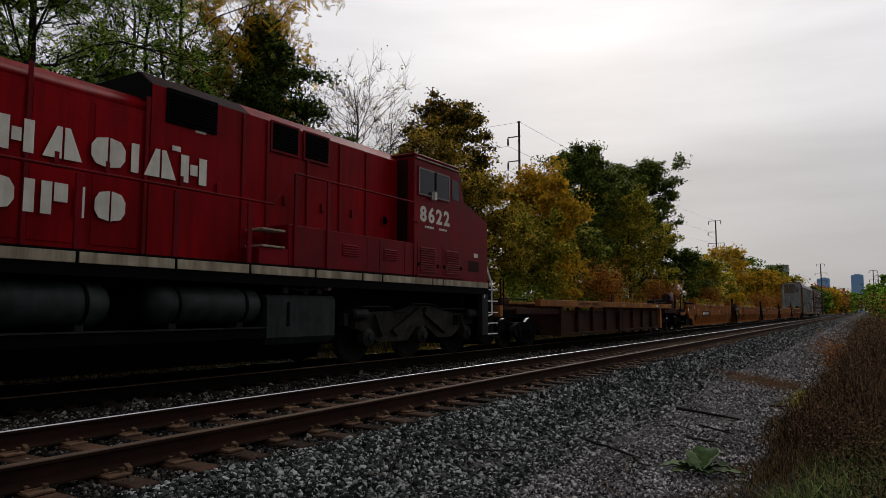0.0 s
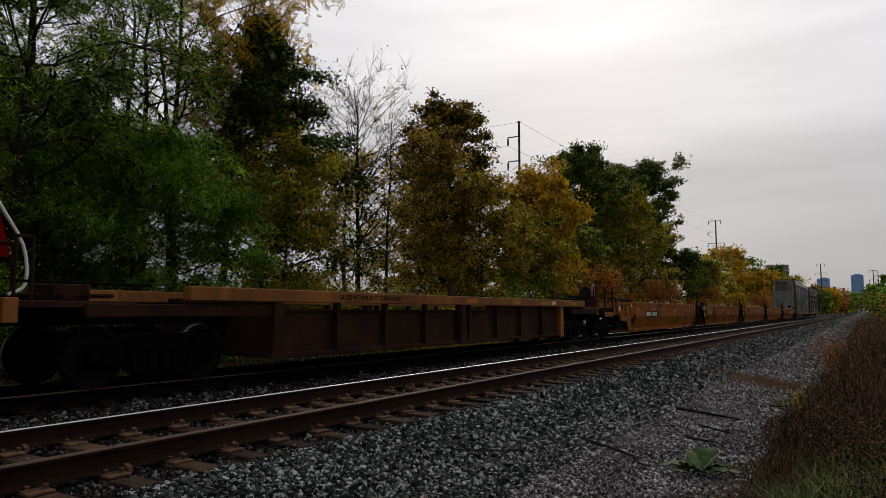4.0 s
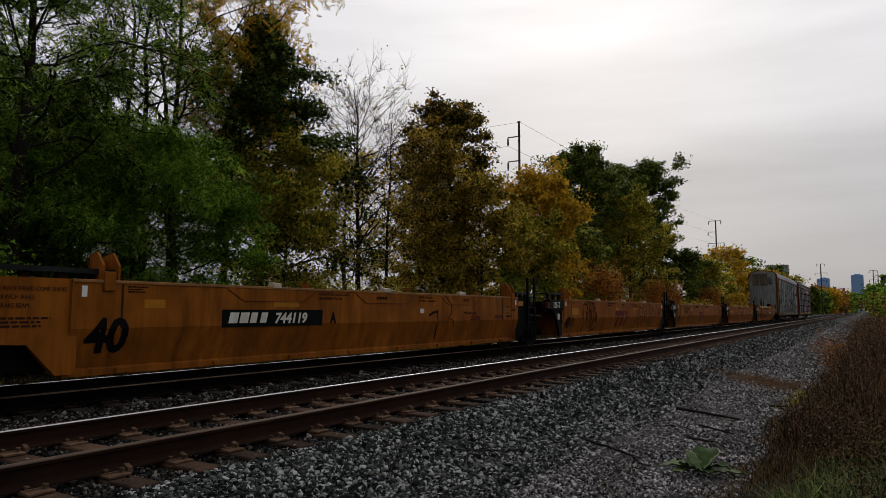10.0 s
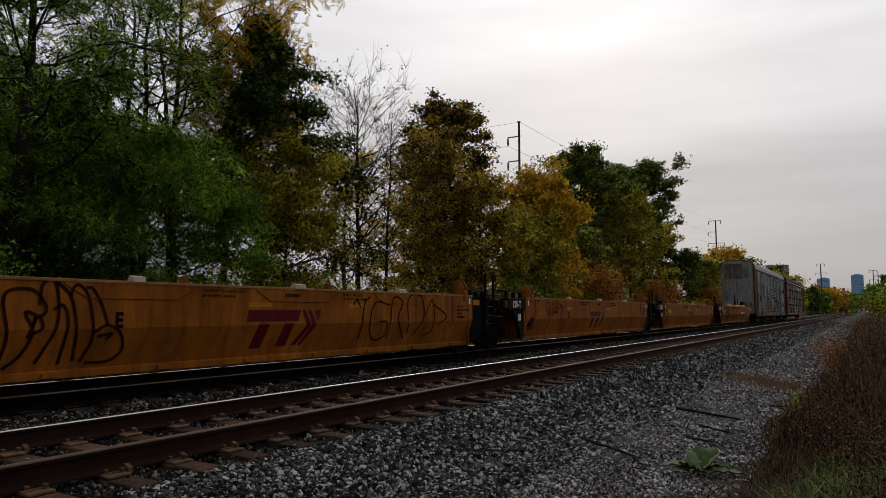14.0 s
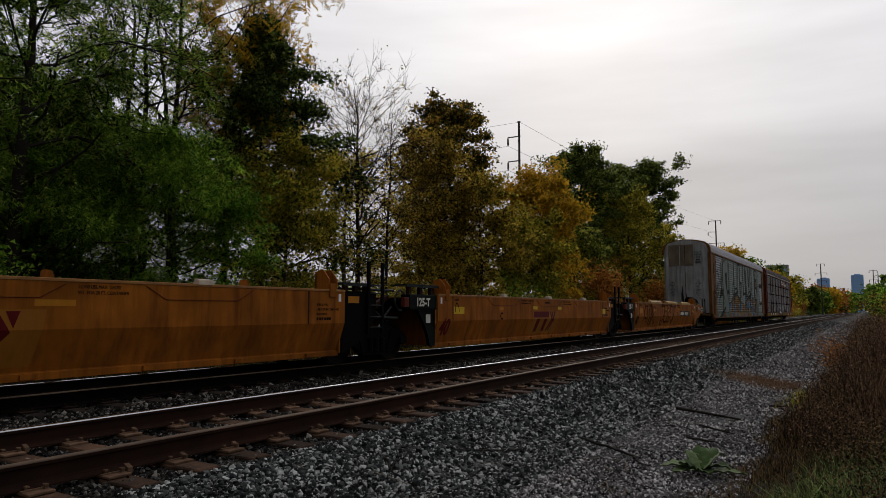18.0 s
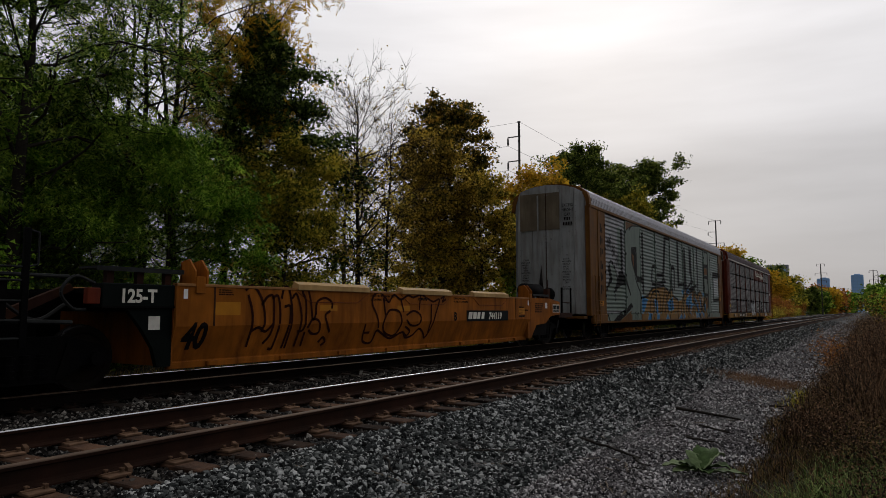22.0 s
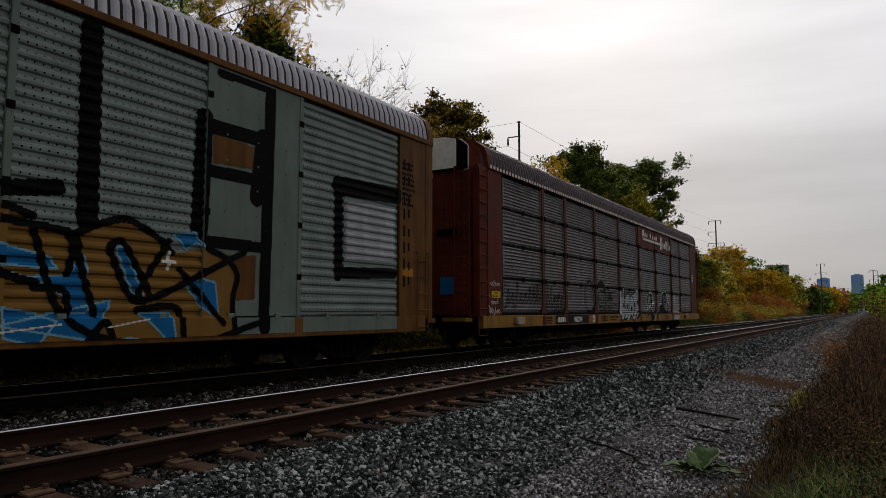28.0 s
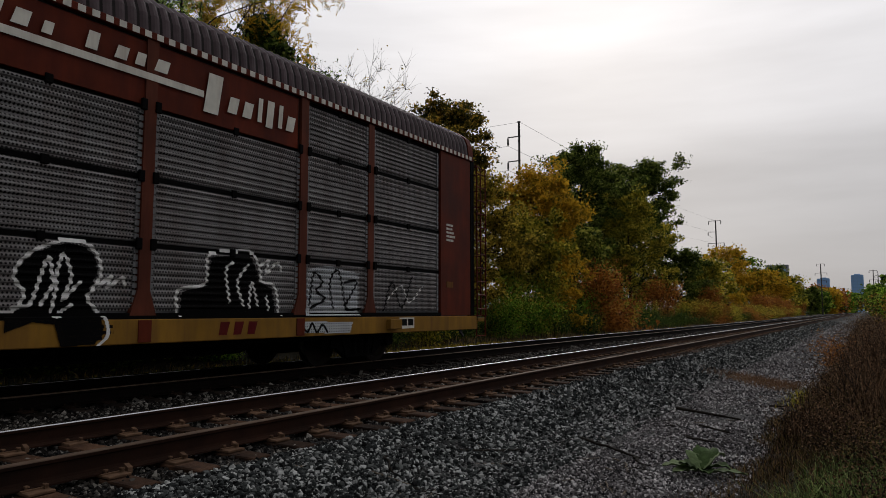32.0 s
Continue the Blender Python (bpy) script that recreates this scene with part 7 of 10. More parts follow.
        bars("board_mark", c, M_LETTER, 1.504, Y(43.45), 0.875, 0.86, 0.165, 4, 2, 0.25, label="plain white slanted bars")
        lettering("board_number", "744119", 0.235, M_LETTER, c, 1.504, Y(44.42), 0.868, shear=0.2, squeeze=1.08, bold=0.008, label="white stencilled number")
        lettering("unit_letter", "A", 0.27, M_STENCIL, c, 1.502, Y(45.82), 0.85, squeeze=0.8, bold=0.012)
        lettering("stencil", "GW52BM", 0.14, M_DARKRED, c, 1.503, Y(51.07), 0.85, squeeze=0.86, bold=0.006)
        lettering("stencil", "L-260-1", 0.10, M_DARKRED, c, 1.503, Y(51.12), 0.98, squeeze=0.9, bold=0.003)
        marks_1 = [[(49.50, 1.09), (49.53, 0.74), (49.57, 0.42)], [(49.15, 0.97), (49.32, 1.03), (49.48, 1.06)]]
        scrawl(c, [[(p - mid, q) for p, q in st] for st in marks_1], 0.05, M_TAG, label="dark sprayed strokes")
        curl = [(49.85, 1.42), (50.0, 1.32), (50.13, 1.2), (50.13, 1.04), (50.0, 0.90), (50.12, 0.88), (50.23, 0.81), (50.29, 0.66)]
        scrawl(c, [[(p - mid, q) for p, q in curl]], 0.024, M_TAG, label="thin dark sprayed curl")
        scrawl(c, [[(49.47 - mid, 1.07), (49.50 - mid, 0.88), (49.53 - mid, 0.7)]], 0.014, M_WELLTRIM, label="pale scuff")
        part("grab_handle", tube(bmesh.new(), [(1.505, Y(50.75), 1.04), (1.55, Y(50.75), 1.02), (1.55, Y(51.02), 1.02), (1.505, Y(51.02), 1.04)], 0.014), M_BROWN, c, "rusty grab handle")
        for u, v, z, zz in ((50.64, 51.1, 1.07, 1.19), (52.93, 53.33, 0.97, 1.18)):
            part("repaint_patch", boxed((1.50, 1.503), (Y(u), Y(v)), (z, zz)), M_OCHRE, c, "orange repaint patch")
        bars("faded_stencil", c, M_MAROON, 1.503, Y(52.35), 0.87, 0.46, 0.10, 6, 12, 0.2, label="faded unreadable stencil")
        bars("faded_stencil", c, M_MAROON, 1.507, Y(50.7), 1.30, 0.3, 0.07, 4, 13, 0.1, label="faded unreadable stencil")
        scrawl(c, [[(p - mid, q) for p, q in st] for st in ([(53.37, 1.40), (53.36, 0.9), (53.33, 0.42)], [(50.2, 1.36), (50.27, 1.40), (50.33, 1.34)])], 0.012, M_MAROON, label="thin rust seam")
        lettering("length_mark", "40", 0.60, M_STENCIL, c, 0.003, Y(41.22), 0.54, shear=0.0, squeeze=0.95, bold=0.022, label="large stencilled 40", wrap=(side_x, PFOLD))
        for u, w in ((42.0, 0.33), (44.4, 0.6)):
            part("repaint_patch", boxed((1.50, 1.503), (Y(u), Y(u + w)), (1.10 if u < 43 else 1.13, 1.22)), M_PATCH, c, "orange repaint patch")
        part("number_tag", boxed((1.50, 1.503), (Y(48.8), Y(48.95)), (1.02, 1.12)), M_DECAL, c)
        scrawl(c, [[(49.25 - mid, 0.9), (49.3 - mid, 1.15), (49.5 - mid, 1.25)], [(49.3 - mid, 0.95), (49.5 - mid, 0.9)]], 0.02, M_WELLTRIM, label="pale scuff")
        # brake end with its platform, box and posts
        arm = [(39.37, 1.46), (41.1, 1.46), (41.1, 0.28), (40.85, 0.28), (40.5, 0.66), (39.75, 0.70), (39.6, 0.92), (39.37, 0.94)]
        part("end_arm", prism(bmesh.new(), [(Y(a), b) for a, b in arm], 1.38, 1.47), M_WELL, c, "orange-brown end arm")
        part("end_arm", prism(bmesh.new(), [(Y(a), b) for a, b in arm], -1.47, -1.38), M_WELL, c)
        part("arm_panel", boxed((1.47, 1.49), (Y(39.4), Y(40.1)), (0.96, 1.44), 0.008), M_WELL, c)
        part("service_opening", boxed((1.49, 1.494), (Y(39.75), Y(39.98)), (1.20, 1.34)), M_BLACK, c)
        part("data_plate", boxed((1.49, 1.494), (Y(39.44), Y(39.62)), (1.08, 1.27)), M_DECAL, c, "white data plate")
        for k, words in enumerate(("2 INCH TREAD COMP. SHOES", "38 INCH WHLS", "BRAKE BEAM")):
            lettering("stencil_line", words, 0.075, M_BROWN, c, 1.472, Y(40.16), 1.30 - 0.10 * k, squeeze=0.8)
        text_block(c, M_BROWN, 1.472, Y(40.2), 0.86, 0.6, 0.14, 3, 77)
        platform(c, Y(39.4), Y(41.6), 1.57, legs=5)
        guide(c, Y(41.5))
        part("brake_platform", boxed((0.2, 1.42), (Y(37.95), Y(38.9)), (0.98, 1.04), 0.008), M_BROWN, c, "brown brake platform")
        part("platform_edge", boxed((1.38, 1.44), (Y(37.95), Y(38.9)), (0.86, 1.04), 0.008), M_RUSTORANGE, c)
        for u in (38.0, 38.9):
            part("platform_post", boxed((1.38, 1.43), (Y(u) - 0.04, Y(u) + 0.04), (0.85, 1.98), 0.006), M_BROWN, c)
        part("platform_step", tube(bmesh.new(), [(1.42, Y(38.0), 0.86), (1.42, Y(38.0), 0.52), (1.42, Y(38.75), 0.52), (1.42, Y(38.75), 0.86)], 0.014), M_GREY, c)
        part("end_sill", boxed((-1.3, 1.3), (Y(37.5), Y(39.4)), (0.92, 1.2)), M_BLACK, c, "black end sill")
        part("brake_reservoir", lathe(bmesh.new(), [(-0.7, 0.12), (-0.62, 0.2), (0.5, 0.2), (0.58, 0.12)], 18, "x", (0.1, Y(38.9), 1.52)), M_BLACK, c, "black brake reservoir", True)
        part("brake_stand", prism(bmesh.new(), [(Y(37.7), 1.2), (Y(38.35), 1.2), (Y(38.45), 1.5), (Y(38.2), 1.66), (Y(37.85), 1.66)], 0.5, 1.0), M_BROWN, c)
        wh = part("hand_brake_wheel", lathe(bmesh.new(), [(-0.02, 0.21), (0.0, 0.235), (0.02, 0.21), (0.0, 0.185)], 22, "y", (0.75, Y(37.62), 1.78)), M_GREY, c)
        for k in range(4):
            a = k * math.pi / 4
            part("spoke", tube(bmesh.new(), [(0.75 - 0.2 * math.cos(a), Y(37.62), 1.78 - 0.2 * math.sin(a)), (0.75 + 0.2 * math.cos(a), Y(37.62), 1.78 + 0.2 * math.sin(a))], 0.012), M_GREY, wh)
        part("wheel_post", boxed((0.70, 0.80), (Y(37.66), Y(37.74)), (1.0, 1.9), 0.01), M_BLACK, c)
        bag = bmesh.new()
        lathe(bag, [(1.62, 0.04), (1.68, 0.08), (1.8, 0.10), (1.92, 0.085), (2.05, 0.05), (2.12, 0.02)], 10, "z", (0.95, Y(37.95), 0.02))
        for v in bag.verts:
            v.co += Vector((noise.noise(v.co * 9), noise.noise(v.co * 9 + Vector((7, 1, 2))), 0)) * 0.04
        part("caught_bag", bag, M_PINK, c, "pinkish plastic bag caught on the brake stand")
        hose(c, [(0.4, Y(37.4), 1.0), (0.5, Y(37.2), 0.7), (0.42, Y(37.0), 0.42), (0.3, Y(36.9), 0.6)], 0.025)
        coupler(c, Y(37.75), -1, 0.8)
        part("draft_sill", boxed((-0.3, 0.3), (Y(37.6), Y(41.0)), (0.7, 1.05)), M_BLACK, c)
        # added black backing, keeps the gap under the arm dark
        part("arm_backing", boxed((-1.36, 1.36), (Y(39.45), Y(41.0)), (0.34, 0.92)), M_BLACK, c, "black backing added behind the end arm")
        truck(c, Y(38.75))
    if letter == "E":
        lettering("unit_letter", "E", 0.27, M_STENCIL, c, 1.502, Y(60.43), 0.85, squeeze=0.85, bold=0.012)
        company_mark(c, Y(62.7), 0.46, 0.62, False)
        part("repaint_patch", boxed((1.50, 1.503), (Y(58.0), Y(58.6)), (0.95, 1.18)), M_PATCH, c, "orange repaint patch")
        loops_1 = [[(59.08, 0.4), (59.12, 0.74), (59.05, 1.19), (59.16, 1.31), (59.39, 1.3), (59.54, 1.1), (59.47, 1.0), (59.3, 1.05), (59.4, 0.8), (59.31, 0.54), (59.15, 0.39)], [(59.35, 0.74), (59.43, 1.0), (59.38, 0.8), (59.51, 0.86), (59.47, 1.0)], [(59.46, 1.13), (59.48, 1.37), (59.61, 1.44), (59.68, 1.2), (59.67, 0.86), (59.5, 0.43)], [(59.63, 1.08), (59.74, 1.13), (59.81, 0.93), (59.78, 0.41)], [(59.62, 1.44), (59.83, 1.24), (59.92, 0.86), (59.96, 0.44)], [(59.83, 1.24), (59.86, 1.35), (59.94, 1.38), (60.07, 1.21), (60.15, 0.71), (60.05, 0.42)], [(60.02, 1.35), (60.11, 1.34), (60.24, 1.14), (60.33, 0.88)]]
        loops_2 = [[(60.14, 0.78), (60.33, 0.88), (60.53, 0.77), (60.6, 0.55), (60.43, 0.41), (60.12, 0.41)], [(60.22, 0.74), (60.41, 0.77), (60.34, 0.7)]]
        scrawl(c, [[(p - mid, q) for p, q in st] for st in loops_1 + loops_2], 0.04, M_TAG, label="thin dark spray-painted loops")
        curls_1 = [[(65.32, 1.18), (65.43, 1.29), (65.54, 1.13)], [(65.59, 0.53), (65.66, 1.18), (65.84, 1.35)], [(66.51, 1.19), (66.03, 1.24), (65.85, 0.85), (66.04, 0.51), (66.42, 0.56), (66.42, 0.84), (66.13, 0.85)], [(66.52, 0.5), (66.61, 1.31), (66.96, 1.25), (66.81, 0.9), (67.13, 0.48)], [(67.24, 0.59), (67.17, 1.32), (67.67, 1.39), (67.79, 0.95), (67.45, 0.53)], [(67.83, 0.95), (68.14, 1.33), (68.21, 0.69), (67.9, 0.51)], [(67.56, 1.39), (68.26, 1.57)], [(68.21, 1.21), (68.75, 0.95), (68.38, 0.76)]]
        scrawl(c, [[(p - mid, q) for p, q in st] for st in curls_1], 0.032, M_TAG, label="thin dark spray-painted loops")
        scrawl(c, [[(57.95 - mid, 0.6), (58.05 - mid, 0.85), (58.2 - mid, 0.7), (58.0 - mid, 0.55)]], 0.04, M_SPRAY)
        for u in (62.7, 65.2):
            part("repaint_patch", boxed((1.50, 1.503), (Y(u), Y(u + 0.5)), (1.13, 1.2)), M_PATCH, c)
    if letter == "D":
        lettering("unit_letter", "D", 0.27, M_STENCIL, c, 1.502, Y(76.5), 0.85, squeeze=0.85, bold=0.012)
        company_mark(c, Y(78.6), 0.46, 0.60, True)
        curls_1 = [[(74.94, 1.35), (74.75, 1.31), (74.69, 1.11), (74.81, 1.03), (74.95, 1.15), (74.87, 1.17)], [(75.0, 0.99), (75.04, 1.27), (75.16, 1.32), (75.1, 1.15), (75.25, 1.03)], [(75.34, 1.32), (75.25, 1.19), (75.33, 1.15), (75.25, 1.07), (75.41, 1.05)], [(75.46, 1.03), (75.5, 1.34), (75.61, 1.33), (75.56, 1.15)], [(75.62, 1.11), (75.78, 1.2), (75.72, 1.29), (75.89, 1.16), (75.95, 1.25), (75.83, 1.29), (75.97, 1.11), (75.79, 0.81), (75.69, 0.64)], [(74.7, 0.91), (74.96, 0.99), (75.26, 0.92), (75.15, 0.99), (75.67, 1.05)]]
        scrawl(c, [[(p - mid, q) for p, q in st] for st in curls_1], 0.028, M_TAG, label="thin dark spray-painted loops")
        for u, m in ((76.4, M_PATCH), (80.4, M_PATCH)):
            part("repaint_patch", boxed((1.50, 1.503), (Y(u), Y(u + 0.5)), (1.12, 1.2)), m, c)
    if letter == "C":
        lettering("unit_letter", "C", 0.26, M_STENCIL, c, 1.502, Y(92.55), 0.85, squeeze=0.85, bold=0.012)
        company_mark(c, Y(94.75), 0.46, 0.60, True)
        for u, w, z in ((90.1, 0.5, 1.0), (94.7, 0.3, 1.12), (96.6, 0.3, 1.12), (100.9, 0.4, 0.98)):
            part("yellow_tape", boxed((1.50, 1.504), (Y(u), Y(u + w)), (z, z + (0.17 if u in (90.1, 100.9) else 0.09))), M_YELLOWPAINT, c, "bright yellow tape patch")
        scrawl(c, [[(90.15 - mid, 1.05), (90.2 - mid, 1.25), (90.3 - mid, 1.2), (90.35 - mid, 1.05)]], 0.025, M_SPRAY)
        part("repaint_patch", boxed((1.50, 1.503), (Y(92.5), Y(92.75)), (1.1, 1.17)), M_PATCH, c)
    if letter == "B":
        lettering("unit_letter", "B", 0.27, M_STENCIL, c, 1.502, Y(113.02), 0.85, squeeze=0.85, bold=0.012)
        part("number_board", boxed((1.50, 1.503), (Y(113.62), Y(115.92)), (0.815, 1.085)), M_SIGN, c, "black number board")
        bars("board_mark", c, M_LETTER, 1.504, Y(113.7), 0.875, 0.9, 0.165, 4, 2, 0.25, label="plain white slanted bars")
        lettering("board_number", "744119", 0.235, M_LETTER, c, 1.504, Y(114.78), 0.868, shear=0.2, squeeze=1.04, bold=0.008, label="white stencilled number")
        loops_1 = [[(106.54, 1.39), (106.69, 1.47), (106.89, 1.26), (106.97, 0.93), (106.92, 0.73)], [(106.68, 0.49), (106.7, 1.0), (106.6, 1.32)], [(106.7, 0.74), (106.85, 0.8), (107.01, 0.73), (107.16, 0.86)], [(106.89, 1.16), (107.02, 1.3), (107.15, 1.27), (107.15, 0.73), (107.02, 0.53)], [(107.12, 1.27), (107.25, 1.31), (107.31, 1.0), (107.26, 0.48), (107.16, 0.44)], [(107.33, 1.27), (107.39, 1.45), (107.51, 1.42), (107.59, 1.0), (107.55, 0.43)], [(107.4, 1.14), (107.55, 1.1), (107.48, 0.44)], [(107.58, 1.28), (107.69, 1.35), (107.82, 0.99), (107.77, 0.45)], [(107.76, 0.71), (107.91, 0.77), (107.93, 1.21), (107.84, 1.4), (107.96, 1.44), (108.05, 1.22), (108.1, 0.92), (108.18, 0.99)]]
        loops_2 = [[(108.18, 0.99), (108.21, 1.22), (108.42, 1.3), (108.61, 1.22), (108.61, 1.11)], [(107.99, 0.77), (108.1, 0.92), (108.27, 0.88), (108.32, 0.69), (108.16, 0.66), (108.03, 0.73)], [(108.37, 0.5), (108.46, 0.59), (108.55, 0.51), (108.46, 0.44)], [(107.93, 0.45), (107.95, 0.7)], [(108.57, 1.07), (108.44, 0.99), (108.49, 0.84), (108.61, 0.68)]]
        scrawl(c, [[(p - mid, q) for p, q in st] for st in loops_1 + loops_2], 0.045, M_TAG, label="thin dark spray-painted loops")
        curls_1 = [[(109.63, 0.81), (109.66, 0.49), (109.94, 0.44), (110.04, 0.67), (110.22, 0.62), (110.58, 0.5), (110.96, 0.62), (111.13, 0.5), (111.37, 0.54), (111.58, 0.68), (111.8, 0.57), (111.89, 0.47), (112.02, 0.61), (112.17, 0.97), (112.35, 1.33), (112.08, 1.28), (111.78, 1.37)], [(111.78, 1.37), (111.56, 1.43), (111.28, 1.36), (111.07, 1.4), (110.81, 1.31), (110.56, 1.4), (110.38, 1.25), (110.25, 1.34), (110.07, 1.44), (109.87, 1.38), (109.83, 1.2), (109.98, 0.98), (110.08, 0.72)], [(110.29, 0.98), (110.44, 1.09), (110.76, 1.05), (110.85, 0.79), (110.68, 0.56), (110.34, 0.62), (110.21, 0.8), (110.29, 0.98)], [(111.02, 0.98), (111.29, 1.07), (111.57, 0.97), (111.53, 0.78), (111.23, 0.76), (111.02, 0.88)]]
        curls_2 = [[(111.02, 0.74), (111.23, 0.64), (111.16, 0.54), (111.0, 0.62)], [(110.2, 1.34), (110.27, 0.98)], [(110.81, 1.31), (110.92, 1.05)], [(111.56, 1.43), (111.51, 1.09)], [(112.01, 1.23), (111.98, 0.58)], [(112.4, 1.35), (112.56, 1.4), (112.48, 1.28), (112.64, 1.35)], [(109.64, 0.64), (109.82, 0.64)]]
        scrawl(c, [[(p - mid, q) for p, q in st] for st in curls_1 + curls_2], 0.045, M_TAG, label="thin dark spray-painted loops")
        for u, w, z, h in ((105.95, 0.5, 1.0, 0.2), (110.69, 0.46, 1.07, 0.11), (108.3, 0.47, 1.07, 0.10), (116.6, 0.4, 0.98, 0.17)):
            part("repaint_patch", boxed((1.50, 1.503), (Y(u), Y(u + w)), (z, z + h)), M_PATCH, c, "orange repaint patch")
        # far end with its brake stand
        arm = [(117.3, 1.46), (119.0, 1.46), (119.75, 1.36), (119.75, 0.96), (119.0, 0.92), (118.6, 0.70), (117.9, 0.66), (117.5, 0.28), (117.3, 0.28)]
        part("end_arm", prism(bmesh.new(), [(Y(a), b) for a, b in arm], 1.38, 1.47), M_WELL, c, "orange-brown end arm")
        part("end_arm", prism(bmesh.new(), [(Y(a), b) for a, b in arm], -1.47, -1.38), M_WELL, c)
        part("arm_panel", boxed((1.47, 1.49), (Y(119.0), Y(119.72)), (0.97, 1.35), 0.008), M_WELL, c)
        plate = part("data_plate", boxed((1.49, 1.494), (Y(119.12), Y(119.66)), (1.03, 1.28)), M_DECAL, c, "black data plate with white borders")
        for a, b, z0, z1 in ((119.15, 119.37, 1.12, 1.25), (119.41, 119.63, 1.12, 1.25), (119.15, 119.63, 1.05, 1.10)):
            part("data_field", boxed((1.494, 1.497), (Y(a), Y(b)), (z0, z1)), M_SIGN, plate)
        part("data_plate", boxed((1.472, 1.476), (Y(118.55), Y(118.72)), (1.16, 1.33)), M_DECAL, c, "white data plate")
        text_block(c, M_STENCIL, 1.472, Y(117.8), 1.02, 0.65, 0.3, 5, 78)
        guide(c, Y(117.4))
        platform(c, Y(117.8), Y(119.0), 1.55, legs=3)
        part("brake_reservoir", lathe(bmesh.new(), [(-0.6, 0.12), (-0.52, 0.2), (0.6, 0.2), (0.68, 0.12)], 18, "y", (1.0, Y(118.5), 1.72)), M_BLACK, c, "black brake reservoir", True)
        wh = part("hand_brake_wheel", lathe(bmesh.new(), [(-0.02, 0.21), (0.0, 0.235), (0.02, 0.21), (0.0, 0.185)], 22, "y", (0.9, Y(120.2), 1.62)), M_GREY, c, "grey hand brake wheel")
        for k in range(4):
            a = k * math.pi / 4
            part("spoke", tube(bmesh.new(), [(0.9 - 0.2 * math.cos(a), Y(120.2), 1.62 - 0.2 * math.sin(a)), (0.9 + 0.2 * math.cos(a), Y(120.2), 1.62 + 0.2 * math.sin(a))], 0.012), M_GREY, wh)
        part("brake_stand", boxed((0.72, 1.0), (Y(119.9), Y(120.12)), (1.0, 1.8), 0.015), M_BROWN, c)
        part("end_platform", boxed((-1.35, 1.4), (Y(119.8), Y(121.0)), (0.96, 1.02), 0.008), M_BROWN, c, "brown end platform")
        part("platform_edge", boxed((1.36, 1.42), (Y(119.8), Y(121.0)), (0.86, 1.02), 0.008), M_BROWN, c)
        for u in (120.15, 120.95):
            part("platform_post", boxed((1.36, 1.41), (Y(u) - 0.03, Y(u) + 0.03), (0.9, 1.85), 0.006), M_BLACK, c)
        part("platform_rail", tube(bmesh.new(), [(1.39, Y(120.15), 1.35), (1.39, Y(120.95), 1.35)], 0.016), M_BROWN, c)
        part("draft_sill", boxed((-0.3, 0.3), (Y(117.3), Y(121.1)), (0.7, 1.0)), M_BLACK, c)
        part("end_sill", boxed((-1.2, 1.2), (Y(117.4), Y(119.8)), (0.95, 1.2)), M_BLACK, c)
        hose(c, [(0.4, Y(121.0), 0.9), (0.5, Y(121.3), 0.6), (0.42, Y(121.5), 0.45), (0.3, Y(121.7), 0.6)], 0.025)
        coupler(c, Y(121.3), 1)
        # added black backing again, darkens the gap below this arm
        part("arm_backing", boxed((-1.36, 1.36), (Y(117.45), Y(118.9)), (0.34, 0.92)), M_BLACK, c, "black backing added behind the end arm")
        truck(c, Y(119.3))


for letter, s0, e0, seed in (("A", 41.0, 53.8, 100), ("E", 57.3, 70.0, 200), ("D", 73.2, 86.07, 300), ("C", 89.38, 101.95, 400), ("B", 105.27, 117.4, 500)):
    well_unit(letter, s0, e0, seed)


# ---- autoracks ----
def painted(surface, zs, step, fills, lines, lift, fine=False):
    """Small facets of paint laid on an uneven side wall, wherever a filled outline or a brush line covers it."""
    zs = np.array(zs)
    if fine:
        zs, step = np.sort(np.concatenate([zs, (zs[:-1] + zs[1:]) / 2])), step * 0.55
    zm = (zs[:-1] + zs[1:]) / 2
    allp = [p for q in fills for p in q] + [(p[0] + s * w, p[1]) for q, w in lines for p in q for s in (-1, 1)]
    y0, y1 = min(p[0] for p in allp) - 0.1, max(p[0] for p in allp) + 0.1
    ys = np.arange(y0, y1, step)
    ym = ys[:-1] + step / 2
    gy, gz = np.meshgrid(ym, zm)
    mask = np.zeros(gy.shape, bool)
    for q in fills:
        inside = np.zeros(gy.shape, bool)
        for (a, b), (c2, d) in zip(q, q[1:] + q[:1]):
            if b != d:
                inside ^= ((b > gz) != (d > gz)) & (gy < (c2 - a) * (gz - b) / (d - b) + a)
        mask |= inside
    for q, w in lines:
        pts = [(v.x, v.y) for v in curve_pts([(p[0], p[1], 0) for p in q], 5)] if len(q) > 2 else q
        for (a, b), (c2, d) in zip(pts, pts[1:]):
            L = (c2 - a) ** 2 + (d - b) ** 2 + 1e-9
            t = np.clip(((gy - a) * (c2 - a) + (gz - b) * (d - b)) / L, 0, 1)
            mask |= (gy - a - t * (c2 - a)) ** 2 + (gz - b - t * (d - b)) ** 2 < (w / 2) ** 2
    V, F = [], []
    for i, j in np.argwhere(mask):
        y, z0, z1 = ym[j], zs[i] + 1e-4, zs[i + 1] - 1e-4
        xa, xb = surface(y, z0) + lift, surface(y, z1) + lift
        n = len(V)
        V += [(xa, ys[j], z0), (xa, ys[j + 1], z0), (xb, ys[j + 1], z1), (xb, ys[j], z1)]
        F.append((n, n + 1, n + 2, n + 3))
    return np.array(V), np.array(F)

